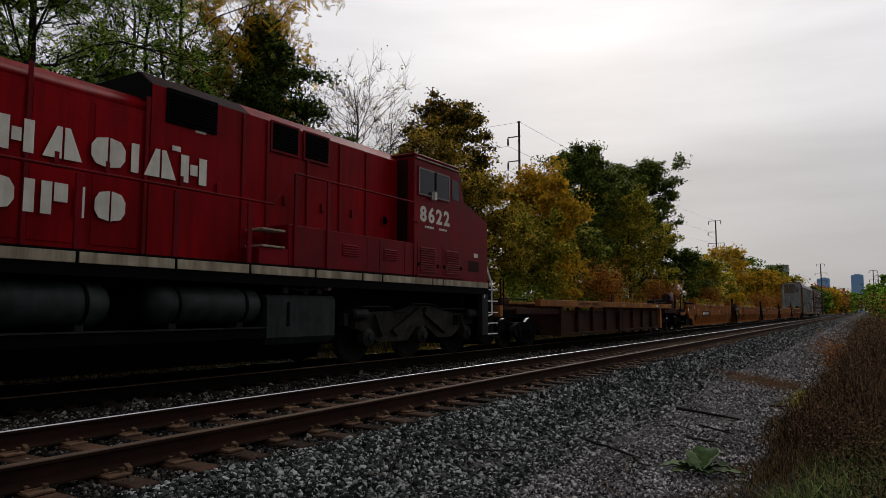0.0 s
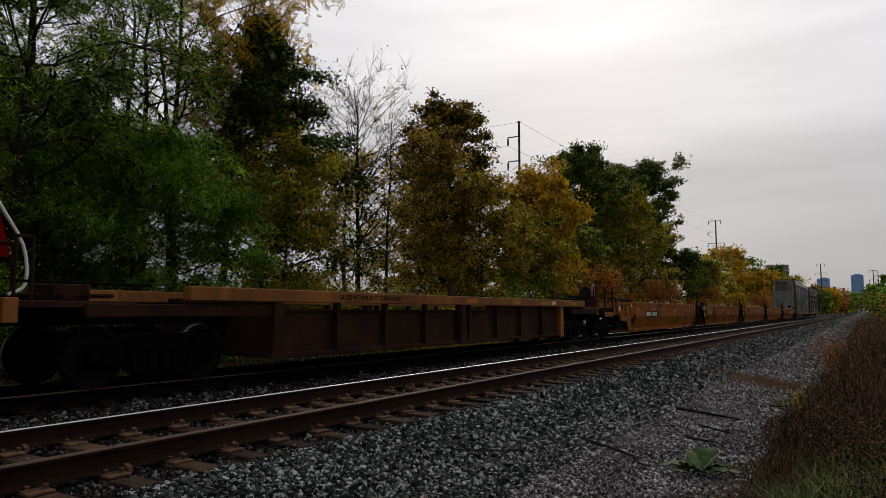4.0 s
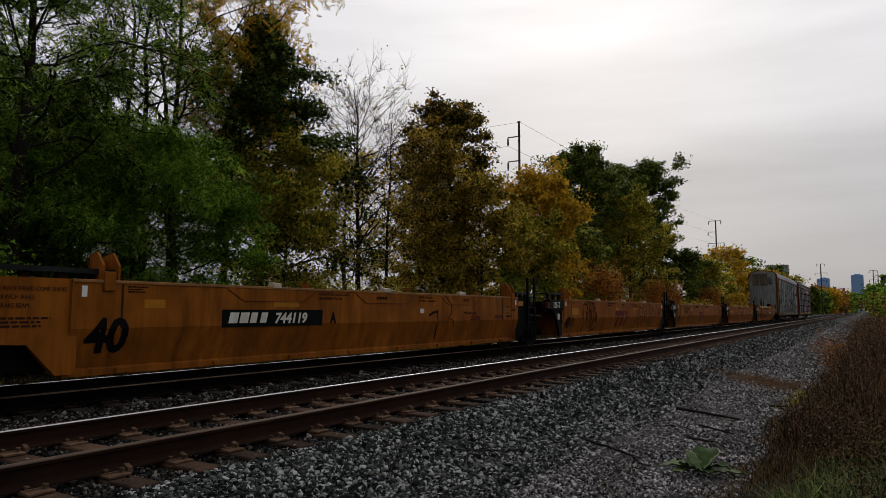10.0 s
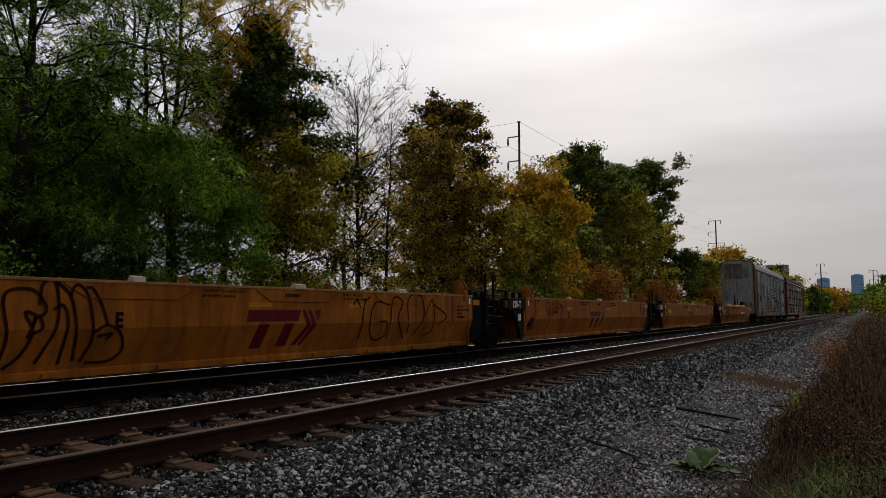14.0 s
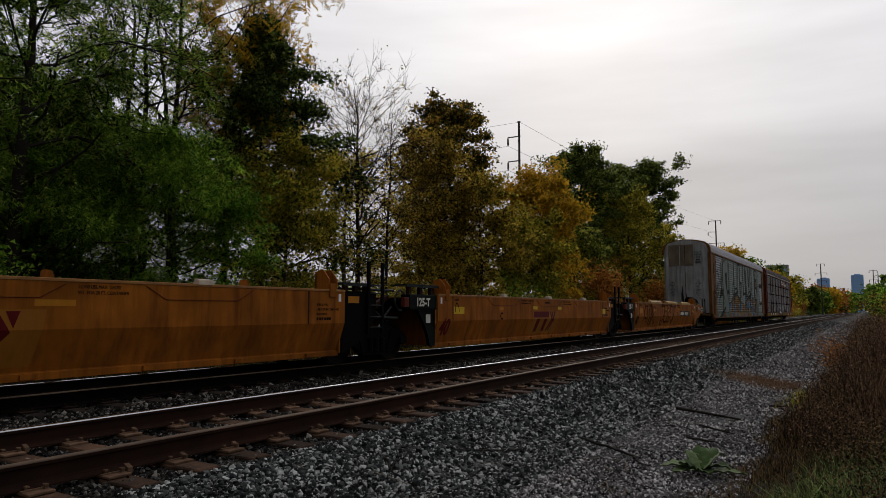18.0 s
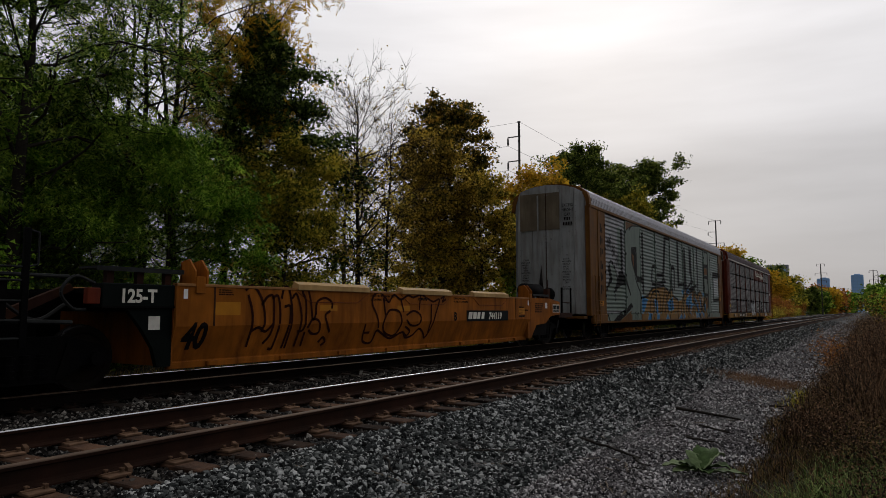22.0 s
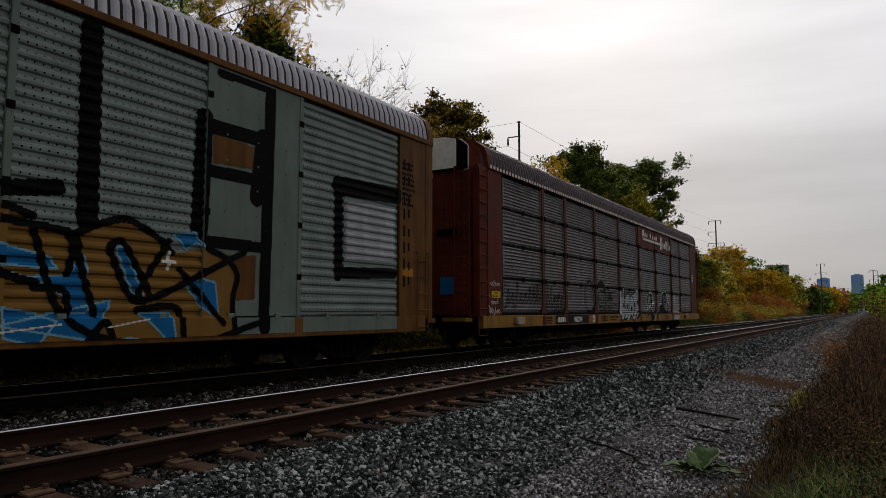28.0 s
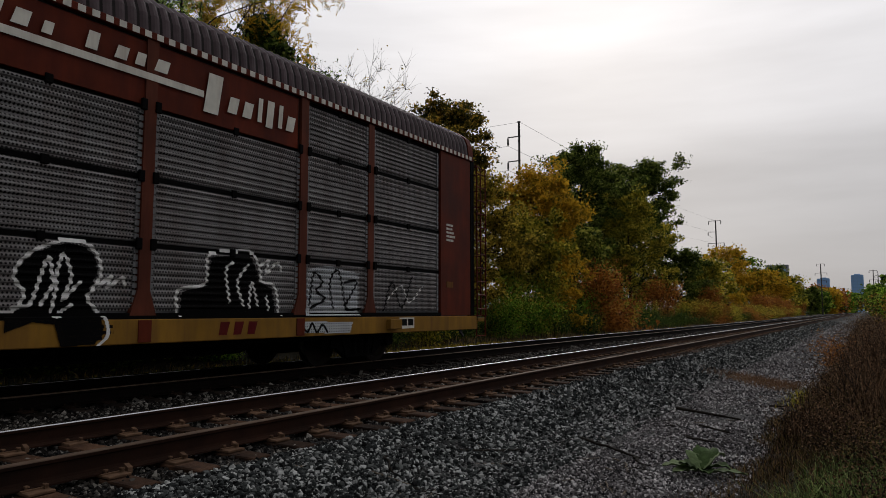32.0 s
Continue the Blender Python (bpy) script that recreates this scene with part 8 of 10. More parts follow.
def corrugated(y0, y1, z0, z1, x, n, amp=0.028):
    """A sheet with n rounded horizontal ribs, closed behind."""
    bm = bmesh.new()
    pts = []
    step = (z1 - z0) / n
    for i in range(n):
        z = z0 + i * step
        pts += [(z, 0.0), (z + step * 0.28, 0.0), (z + step * 0.42, amp * 0.8), (z + step * 0.62, amp), (z + step * 0.84, amp * 0.8)]
    pts.append((z1, 0.0))
    a = [bm.verts.new((x + d, y0, z)) for z, d in pts]
    b = [bm.verts.new((x + d, y1, z)) for z, d in pts]
    for i in range(len(pts) - 1):
        bm.faces.new((a[i], b[i], b[i + 1], a[i + 1]))
    return bm


def rib_roof(y0, y1, prof, pitch=0.18, amp=0.024):
    """A roof sheet with ribs across, over the arch prof of (x, z)."""
    ys = np.arange(y0, y1 + 1e-6, pitch / 4)
    full = [(x, z) for x, z in prof] + [(-x, z) for x, z in prof[::-1][1:]]
    V = []
    for i, y in enumerate(ys):
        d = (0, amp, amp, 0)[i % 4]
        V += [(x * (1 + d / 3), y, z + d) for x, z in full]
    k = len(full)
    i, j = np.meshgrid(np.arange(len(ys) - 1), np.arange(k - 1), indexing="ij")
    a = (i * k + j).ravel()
    # index 1 marks the valley faces, whose shade is painted dark
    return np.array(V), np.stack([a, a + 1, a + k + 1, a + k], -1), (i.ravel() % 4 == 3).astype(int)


ROOF_ARCH = [(1.53, 4.93), (1.50, 5.19), (1.42, 5.39), (1.15, 5.59), (0.6, 5.73), (0.0, 5.78)]


def rack_shell(c, y0, y1, roof, side):
    prof = [(x * 0.985, z - 0.02) for x, z in ROOF_ARCH[1:]] + [(-x * 0.985, z - 0.02) for x, z in ROOF_ARCH[::-1][1:-1]]
    part("inner_shell", prism(bmesh.new(), [(1.42, 0.95), (1.42, 4.86)] + prof + [(-1.42, 4.86), (-1.42, 0.95)], y0 + 0.05, y1 - 0.05, "y"), M_GALV2, c, "grey inner shell")
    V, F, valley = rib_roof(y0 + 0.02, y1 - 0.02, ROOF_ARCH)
    part("roof", mesh_np("roof", V, F, (roof, M_GRIME_SHADE), valley), roof, c, "ribbed steel roof")
    for s in (1, -1):
        part("eave_rail", boxed(sorted((s * 1.47, s * 1.56)), (y0, y1), (4.84, 4.95), 0.01), side, c)
    for y, s in ((y0, 1), (y1, -1)):
        arch = [(x * 1.012, z + 0.03) for x, z in ROOF_ARCH] + [(-x * 1.012, z + 0.03) for x, z in ROOF_ARCH[::-1][1:]]
        inner = [(x * 0.93, z - 0.07) for x, z in ROOF_ARCH] + [(-x * 0.93, z - 0.07) for x, z in ROOF_ARCH[::-1][1:]]
        bm = bmesh.new()
        rows = [[bm.verts.new((p[0], yy, p[1])) for p in ring] for ring, yy in ((arch, y), (arch, y + s * 0.22), (inner, y + s * 0.22), (inner, y))]
        for a, b in zip(rows, rows[1:] + rows[:1]):
            for i in range(len(arch) - 1):
                bm.faces.new((a[i], a[i + 1], b[i + 1], b[i]))
        part("end_arch", bm, side, c)


def end_doors(c, y, s, material, label):
    """Folding end doors, bowed forward, with seams, rivets and lock rods. s: the way out of the car."""
    edges = [(-1.38, 0.10), (-1.05, -0.28), (-0.55, -0.34), (0.0, -0.36), (0.55, -0.34), (1.05, -0.28), (1.38, 0.10)]
    for (x0, d0), (x1, d1) in zip(edges, edges[1:]):
        def top(x):
            return float(np.interp(abs(x), [q[0] for q in ROOF_ARCH[::-1]], [q[1] for q in ROOF_ARCH[::-1]])) - 0.06
        bm = bmesh.new()
        q = [(x0 + 0.008, d0, 0.98), (x1 - 0.008, d1, 0.98), (x1 - 0.008, d1, top(x1)), (x0 + 0.008, d0, top(x0))]
        f = [bm.verts.new((a, y - s * b, z)) for a, b, z in q]
        g = [bm.verts.new((a, y - s * b - s * 0.05, z)) for a, b, z in q]
        bm.faces.new(f), bm.faces.new(g[::-1])
        for i in range(4):
            bm.faces.new((f[i], g[i], g[(i + 1) % 4], f[(i + 1) % 4]))
        leaf = part("door_leaf", bm, material, c, label)
        rv = bmesh.new()
        for xx, dd in ((x0 + 0.05, d0 + (d1 - d0) * 0.1), (x1 - 0.05, d1 + (d0 - d1) * 0.1)):
            z = 1.15
            while z < top(xx) - 0.1:
                frustum(rv, (xx, y - s * dd, z), (xx, y - s * dd + s * 0.012, z), 0.014, 0.010, 6)
                z += 0.22
        tagged(part("rivet_row", rv, M_GALV2, leaf), kind="stuff")
    part("lock_rod", tube(bmesh.new(), [(0.03, y + s * 0.40, 1.0), (0.03, y + s * 0.40, 2.2)], 0.03), M_BROWN, c)
    part("lock_rod", tube(bmesh.new(), [(-0.35, y + s * 0.40, 1.3), (0.35, y + s * 0.40, 1.3)], 0.02), M_BROWN, c)
    part("door_seam", boxed((-0.012, 0.012), sorted((y + s * 0.355, y + s * 0.38)), (1.0, 5.4)), M_BROWN, c)


def rack_underframe(c, y0, y1, m, tr):
    part("side_sill", boxed((1.42, 1.55), (y0 + 0.3, y1 - 0.3), (0.62, 0.95), 0.012), m, c, "dirty side sill")
    part("side_sill", boxed((-1.55, -1.42), (y0 + 0.3, y1 - 0.3), (0.62, 0.95), 0.012), m, c)
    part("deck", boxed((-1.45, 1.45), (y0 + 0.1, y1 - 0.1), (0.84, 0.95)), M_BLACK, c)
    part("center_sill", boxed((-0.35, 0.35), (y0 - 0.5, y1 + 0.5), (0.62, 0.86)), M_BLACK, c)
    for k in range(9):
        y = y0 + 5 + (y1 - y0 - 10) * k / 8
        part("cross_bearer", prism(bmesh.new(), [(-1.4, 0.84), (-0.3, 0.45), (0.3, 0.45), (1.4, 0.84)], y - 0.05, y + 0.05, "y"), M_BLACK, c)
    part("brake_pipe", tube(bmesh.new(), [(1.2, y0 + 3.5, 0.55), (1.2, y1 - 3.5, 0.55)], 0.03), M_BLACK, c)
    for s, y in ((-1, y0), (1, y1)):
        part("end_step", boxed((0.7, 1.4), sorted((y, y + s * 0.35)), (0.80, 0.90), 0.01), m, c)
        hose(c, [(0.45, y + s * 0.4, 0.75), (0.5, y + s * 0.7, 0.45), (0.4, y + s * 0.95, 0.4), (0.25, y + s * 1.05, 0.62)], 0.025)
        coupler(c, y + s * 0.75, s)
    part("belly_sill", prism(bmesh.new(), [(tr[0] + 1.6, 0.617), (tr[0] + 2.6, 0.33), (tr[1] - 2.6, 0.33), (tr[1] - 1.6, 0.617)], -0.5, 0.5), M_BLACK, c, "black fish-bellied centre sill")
    for y in tr:
        truck(c, y)


def build_rack_one():
    u0 = 136.0
    c = car("autorack", "tall grey and ochre autorack covered in faded graffiti", "freight car", u0, "autoracks of the train")

    def Y(u):
        return u - u0

    a, b = Y(122.55), Y(149.4)
    rack_shell(c, a, b, M_ROOF, M_TAN)
    end_doors(c, a, -1, M_LIGHTGREY, "pale grey folding end door")
    end_doors(c, b, 1, M_LIGHTGREY, "pale grey folding end door")
    rack_underframe(c, a, b, M_TAN, (Y(125.2), Y(146.9)))
    for q in (a, b - 0.3):
        part("corner_post", boxed((1.36, 1.54), (q, q + 0.3), (0.9, 4.90), 0.02), M_TAN, c, "rusty corner post")
    part("end_panel", boxed((1.47, 1.525), (a + 0.28, Y(124.22)), (0.66, 4.86), 0.006), M_TAN, c, "ochre end panel")
    part("panel_seam", boxed((1.525, 1.55), (Y(123.42), Y(123.47)), (0.95, 4.84)), M_TAN, c)
    part("end_panel", boxed((1.47, 1.525), (Y(148.12), b - 0.3), (0.66, 4.86), 0.006), M_TAN, c, "ochre end panel")
    # ribbed galvanised panels between plain painted bands
    posts = (124.25, 126.92, 129.08, 131.68, 134.55, 137.45, 140.3, 143.12, 145.1, 148.1)
    for p, q in zip(posts, posts[1:]):
        plain = p in (126.92, 143.12)
        if plain:
            part("plain_panel", boxed((1.47, 1.522), (Y(p) + 0.03, Y(q) - 0.03), (0.98, 4.84), 0.006), M_SAGE, c, "sage-painted plain panel")
            rv = bmesh.new()
            for i in range(9):
                for yy in (p + 0.35, (p + q) / 2, q - 0.35):
                    frustum(rv, (1.52, Y(yy), 1.4 + i * 0.4), (1.532, Y(yy), 1.4 + i * 0.4), 0.022, 0.016, 6)
            tagged(part("rivet_row", rv, M_GALV2, c), kind="stuff")
        else:
            part("ribbed_panel", corrugated(Y(p) + 0.05, Y(q) - 0.05, 1.0, 4.80, 1.475, 24, 0.036), M_GALVRIB if p < 129 else M_SAGERIB, c, "ribbed side panel with small holes")
        part("panel_post", boxed((1.47, 1.535), (Y(p) - 0.045, Y(p) + 0.045), (0.96, 4.85), 0.006), M_SAGE if 126 < p < 146 else M_TAN, c)
        for z in (1.6, 2.5, 3.4, 4.3):
            part("hinge", boxed((1.53, 1.55), (Y(p) - 0.05, Y(p) + 0.05), (z, z + 0.1), 0.006), M_BLACK, c)
    for p, q in zip(posts, posts[1:]):
        part("sill_plate", boxed((1.55, 1.556), (Y(p) + 0.1, Y(q) - 0.1), (0.70, 0.96)), M_SAGE if p < 129 or p > 142 else M_GOLD, c, "painted-over sill plate")
        for k in (0.25, 0.75):
            part("bracket", boxed((1.53, 1.565), (Y(p + (q - p) * k) - 0.06, Y(p + (q - p) * k) + 0.06), (0.93, 1.03), 0.008), M_SAGE, c)
    ladder("ladder", c, M_TAN, 1.58, Y(122.95), Y(123.4), 0.55, 2.35, 5, label="ochre side ladder")
    ladder("ladder", c, M_TAN, 1.58, Y(148.72), Y(149.15), 0.55, 2.35, 5, label="ochre side ladder")
    part("warning_plate", boxed((1.525, 1.529), (Y(123.5), Y(124.0)), (1.28, 1.46)), M_PATCH, c, "yellow warning plate")
    lettering("warning_words", "THIS CAR", 0.065, M_STENCIL, c, 1.530, Y(123.62), 1.385, squeeze=0.8)
    lettering("warning_words", "EXCESS HEIGHT", 0.065, M_STENCIL, c, 1.530, Y(123.53), 1.305, squeeze=0.8)
    part("warning_plate", boxed((1.525, 1.529), (Y(148.22), Y(148.62)), (1.8, 1.98)), M_PATCH, c, "yellow warning plate")
    # writing on the ends and sides
    for i, w in enumerate(("EXCESS", "HEIGHT", "CAR")):
        t = lettering("stencil", w, 0.16, M_STENCIL, c, 0.62 + (0.08 if w == "CAR" else 0), a - 0.352, 4.86 - i * 0.17, squeeze=0.8, turned=True)
    for i in range(6):
        part("number_bar", boxed((0.66 + i * 0.062, 0.70 + i * 0.062), (a - 0.353, a - 0.350), (4.18, 4.30)), M_STENCIL, c)
        if i < 4:
            part("number_bar", boxed((0.70 + i * 0.062, 0.74 + i * 0.062), (a - 0.353, a - 0.350), (4.36, 4.47)), M_STENCIL, c)
    for x0, words in ((0.60, ("LOWER", "AND LOCK", "HINGED", "DECKS", "CLOSE", "AND LOCK", "DOORS", "BEFORE", "MOVING", "CAR")), (-1.0, ("LOWER", "AND LOCK", "HINGED", "DECKS", "CLOSE", "AND LOCK", "DOORS", "BEFORE", "MOVING", "CAR"))):
        for i, w in enumerate(words):
            lettering("stencil_line", w, 0.085, M_STENCIL, c, x0 + 0.16 - 0.022 * len(w), a - 0.354, 2.93 - i * 0.095, squeeze=0.85, turned=True)
    for i, w in enumerate(("DO NOT APPLY", "HEAT TO DOORS")):
        lettering("stencil_line", w, 0.06, M_STENCIL, c, 0.58, a - 0.354, 1.92 - i * 0.075, squeeze=0.8, turned=True)
    part("stained_field", boxed((-1.04, 0.53), (a - 0.366, a - 0.362), (4.05, 5.42)), M_STAIN, c, "tan-stained upper door")
    part("grime_streak", prism(bmesh.new(), [(-0.52, 1.0), (-0.05, 1.0), (-0.08, 1.5), (-0.16, 2.2), (-0.2, 2.75), (-0.3, 2.1), (-0.42, 1.55)], a - 0.3665, a - 0.3625, "y"), M_GRIME_SHADE, c, "dark oily streak on the door")
    for x in (-0.32, 0.58):
        part("hinge_strip", boxed((x - 0.03, x + 0.03), (a - 0.385, a - 0.345), (1.0, 5.35), 0.006), M_LIGHTGREY, c, "pale hinge strip")
    for x, z in ((0.86, 4.7), (0.9, 3.95), (0.8, 3.1), (0.86, 2.2), (0.8, 1.35), (0.62, 3.4), (0.62, 1.6), (0.2, 3.7), (0.22, 2.4)):
        part("bolt_plate", lathe(bmesh.new(), [(a - 0.34, 0.03), (a - 0.372, 0.028), (a - 0.376, 0.012)], 8, "y", (x, 0, z)), M_GALV2, c)
    # vertical black tag on the ochre panel, as plain blocks
    for i in range(6):
        z = 4.02 - i * 0.46
        for dy, dz, w, h in ((0, 0, 0.09, 0.34), (0.16, 0.06 * (i % 3), 0.09, 0.2)):
            part("graffiti", boxed((1.526, 1.530), (Y(123.72) + dy, Y(123.72) + dy + w), (z + dz, z + dz + h)), M_SPRAY, c, "black painted blocks")
    for i in range(8):
        z = 4.1 - i * 0.36
        for dy, dz, w, h in ((0, 0, 0.06, 0.24), (0.17, 0.05 * (i % 2), 0.06, 0.18)):
            part("graffiti", boxed((1.526, 1.530), (Y(148.25) + dy, Y(148.25) + dy + w), (z + dz, z + dz + h)), M_SPRAY, c, "black painted blocks")
    text_block(c, M_STENCIL, 1.526, Y(148.2), 3.3, 0.5, 1.0, 9, 9)
    # graffiti: paint that follows ribs, posts and plates
    def surface(yy, z):
        u = yy + u0
        if z < 0.97:
            return 1.557
        for p in posts:
            if abs(u - p) < 0.047:
                return 1.536
        if 126.92 < u < 129.08 or 143.12 < u < 145.1:
            return 1.523
        k = ((z - 1.0) / (3.80 / 24)) % 1.0
        return 1.4765 + 0.036 * float(np.interp(k, (0, 0.28, 0.42, 0.62, 0.84, 1), (0, 0, 0.8, 1, 0.8, 0)))

    zs = [0.695 + 0.027 * k for k in range(11)]
    for r in range(24):
        zs += [1.0 + 3.80 / 24 * (r + k) for k in (0, 0.28, 0.42, 0.62, 0.84)]
    zs.append(4.80)

    def paint(material, layer, fills=(), lines=(), lab="graffiti paint"):
        shift = lambda pts: [(Y(p), z) for p, z in pts]
        me = painted(surface, zs, 0.021, [shift(p) for p in fills], [(shift(p), w) for p, w in lines], 0.0015 + 0.0022 * layer, True)
        tagged(part("graffiti", mesh_np("graffiti", me[0], me[1], (material,)), material, c, lab), kind="stuff")

    sage_fill_1 = [[(124.3, 2.03), (124.67, 2.1), (125.22, 2.23), (125.67, 2.17), (126.09, 2.1), (126.96, 2.19), (127.01, 1.11), (124.35, 1.1)], [(125.9, 4.46), (126.34, 4.48), (126.32, 2.8), (125.98, 2.75)], [(124.97, 2.91), (125.37, 2.87), (125.66, 2.55), (125.71, 2.22), (125.29, 2.13), (125.05, 2.6)]]
    black_wedge_1 = [[(124.64, 2.79), (124.86, 3.0), (125.03, 2.6), (125.2, 2.28), (124.68, 1.99), (124.32, 1.72), (124.31, 1.91), (124.67, 2.17), (124.84, 2.37), (124.67, 2.61)], [(125.35, 1.85), (125.71, 2.23), (126.06, 2.7), (126.51, 2.71), (126.96, 2.41), (126.92, 2.17), (126.09, 2.08), (125.42, 1.77)], [(127.71, 3.78), (128.52, 3.86), (128.51, 2.56), (128.22, 2.58), (127.71, 3.18)], [(126.86, 2.38), (127.01, 2.38), (127.56, 1.76), (127.47, 1.71), (126.91, 2.21)], [(124.95, 0.66), (125.47, 0.87), (126.86, 1.18), (127.41, 1.39), (127.8, 1.26), (126.87, 0.97), (125.59, 0.62)], [(128.35, 2.57), (129.65, 2.62), (129.66, 2.31), (128.48, 2.33)], [(125.49, 0.91), (125.58, 0.92), (125.63, 0.62), (125.56, 0.62)]]
    black_line_1 = [[(124.86, 2.98), (125.14, 3.01), (125.69, 2.59), (125.77, 2.22)], [(125.38, 1.82), (125.48, 1.68), (125.54, 1.5)], [(128.16, 2.58), (128.55, 2.2), (128.99, 1.83), (128.96, 1.36), (128.79, 0.6)], [(127.01, 4.45), (127.79, 4.71), (129.23, 4.84)], [(127.91, 4.77), (127.46, 4.5)], [(127.36, 1.32), (127.57, 1.37), (127.74, 1.24)], [(124.36, 0.95), (124.69, 0.61), (124.95, 0.66)]]
    black_column_1 = [[(126.44, 4.3), (126.42, 2.7)], [(129.56, 4.51), (129.54, 1.96)]]
    tag_stroke_1 = scribble(124.58, 3.62, 0.5, 0.36, 3, 51) + scribble(125.2, 3.33, 0.36, 0.34, 2, 52) + scribble(125.66, 3.02, 0.4, 0.36, 2, 53)
    ochre_fill_1 = [[(126.96, 4.95), (129.04, 5.17), (129.14, 4.85), (127.88, 4.73), (126.98, 4.45)], [(127.74, 3.51), (128.05, 3.46), (128.03, 2.87)], [(125.61, 0.62), (126.84, 0.94), (127.56, 1.09), (127.52, 0.6), (125.65, 0.55)]]
    small_tag_1 = [[(127.95, 0.98), (128.04, 0.71), (128.13, 0.96)], [(128.2, 0.69), (128.25, 0.93), (128.37, 0.84), (128.28, 0.69)], [(127.91, 0.63), (128.08, 0.68), (128.51, 0.63)], [(128.44, 0.89), (128.57, 0.7)], [(128.07, 1.0), (128.25, 1.05)]]
    gold_field_1 = [[(129.31, 1.66), (130.22, 1.81), (130.89, 2.12), (132.45, 2.29), (133.35, 2.29), (134.34, 2.02), (134.34, 0.35), (129.41, 0.53)], [(134.2, 1.75), (134.44, 2.21), (135.18, 1.89), (136.17, 1.59), (137.3, 1.7), (137.3, 0.7), (134.2, 0.7)], [(137.06, 1.77), (137.3, 1.89), (137.57, 2.19), (137.81, 2.26), (138.07, 2.17), (138.2, 1.89), (138.53, 2.17), (139.0, 2.12), (139.65, 2.31), (140.28, 2.29), (140.5, 2.17), (140.57, 0.28), (137.13, 0.49)], [(140.27, 2.12), (140.59, 2.09), (140.92, 2.06), (141.13, 2.03), (141.34, 2.14), (141.73, 2.27), (141.97, 2.25), (142.42, 2.02), (142.57, 1.87), (143.1, 1.99), (143.53, 1.85), (143.71, 1.6), (143.66, 1.24), (143.63, 0.59), (140.36, 0.62)]]
    blue_fill_1 = [[(129.25, 1.76), (130.22, 1.6), (129.65, 1.09), (129.3, 0.97)], [(131.33, 1.64), (131.91, 1.54), (132.04, 0.96), (131.65, 0.94)], [(131.57, 0.94), (132.04, 0.9), (131.85, 0.45), (131.43, 0.47)], [(129.85, 0.56), (130.24, 1.02), (130.74, 0.97), (130.41, 0.5)], [(132.9, 0.46), (133.59, 0.95), (134.34, 0.41)], [(133.91, 1.54), (134.99, 1.81), (135.16, 1.16), (134.07, 1.08)], [(138.45, 1.83), (139.5, 2.15), (139.35, 1.28)], [(140.27, 0.89), (141.66, 1.2), (141.44, 0.68)], [(135.33, 0.44), (136.57, 0.92), (137.67, 0.37)]]
    blue_shape_1 = [[(138.04, 1.7), (138.63, 1.91), (139.25, 1.62), (138.5, 1.14), (138.45, 1.43), (138.07, 1.35)], [(139.28, 2.02), (139.46, 1.84), (139.51, 1.55), (140.53, 1.49), (139.59, 1.35), (139.23, 1.11), (139.11, 0.76), (138.98, 0.99), (139.31, 1.23), (139.04, 1.3), (139.4, 1.71)], [(140.08, 1.88), (140.87, 1.7), (140.94, 1.57), (140.3, 1.59)], [(138.11, 2.13), (138.65, 2.31), (139.02, 2.14), (138.34, 2.0)], [(137.03, 2.23), (137.54, 2.19), (137.36, 1.98), (137.04, 2.06)], [(137.1, 1.0), (137.48, 0.8), (137.12, 0.59)], [(140.56, 1.46), (140.85, 1.37), (141.09, 1.2), (141.08, 1.03), (141.36, 1.05), (141.32, 1.64), (141.24, 1.81), (141.19, 1.68), (141.09, 1.5)]]
    blue_shape_2 = [[(140.33, 1.1), (140.71, 1.03), (140.94, 0.93), (140.73, 0.65), (140.35, 0.75)], [(141.7, 1.9), (141.82, 1.91), (142.12, 1.3), (142.02, 1.24), (141.89, 1.44)], [(142.58, 2.15), (142.8, 1.95), (142.95, 2.06), (143.1, 2.02), (142.94, 2.21)], [(142.73, 1.47), (143.07, 1.53), (143.31, 1.49), (143.4, 0.94), (143.08, 1.11), (142.88, 1.35)], [(142.07, 1.03), (142.56, 1.04), (142.63, 0.67), (142.53, 0.61), (142.37, 0.77)], [(141.42, 0.65), (141.53, 0.75), (141.58, 0.65)], [(141.76, 0.64), (141.88, 0.71), (142.03, 0.69)]]
    outline_1 = [[(130.41, 0.5), (130.9, 1.84), (132.28, 1.94), (132.5, 0.96)], [(132.67, 1.02), (133.39, 2.23)], [(133.54, 2.11), (133.96, 1.21), (134.21, 0.36)], [(129.38, 1.67), (130.3, 1.79), (130.98, 2.11), (132.45, 2.26), (133.47, 2.26), (134.34, 1.99)], [(130.92, 0.53), (131.27, 1.19), (131.17, 1.63)], [(133.23, 0.93), (133.91, 1.85), (135.0, 2.21), (134.79, 1.24)], [(135.18, 1.81), (136.17, 1.59), (135.73, 0.59)], [(136.55, 0.4), (137.26, 1.79), (138.46, 2.11)], [(138.41, 0.9), (139.23, 2.04), (140.05, 2.17), (139.71, 0.9)], [(140.62, 2.09), (141.15, 0.89), (142.72, 0.56), (144.15, 0.87)], [(142.49, 2.05), (142.1, 1.2), (143.87, 1.99)]]
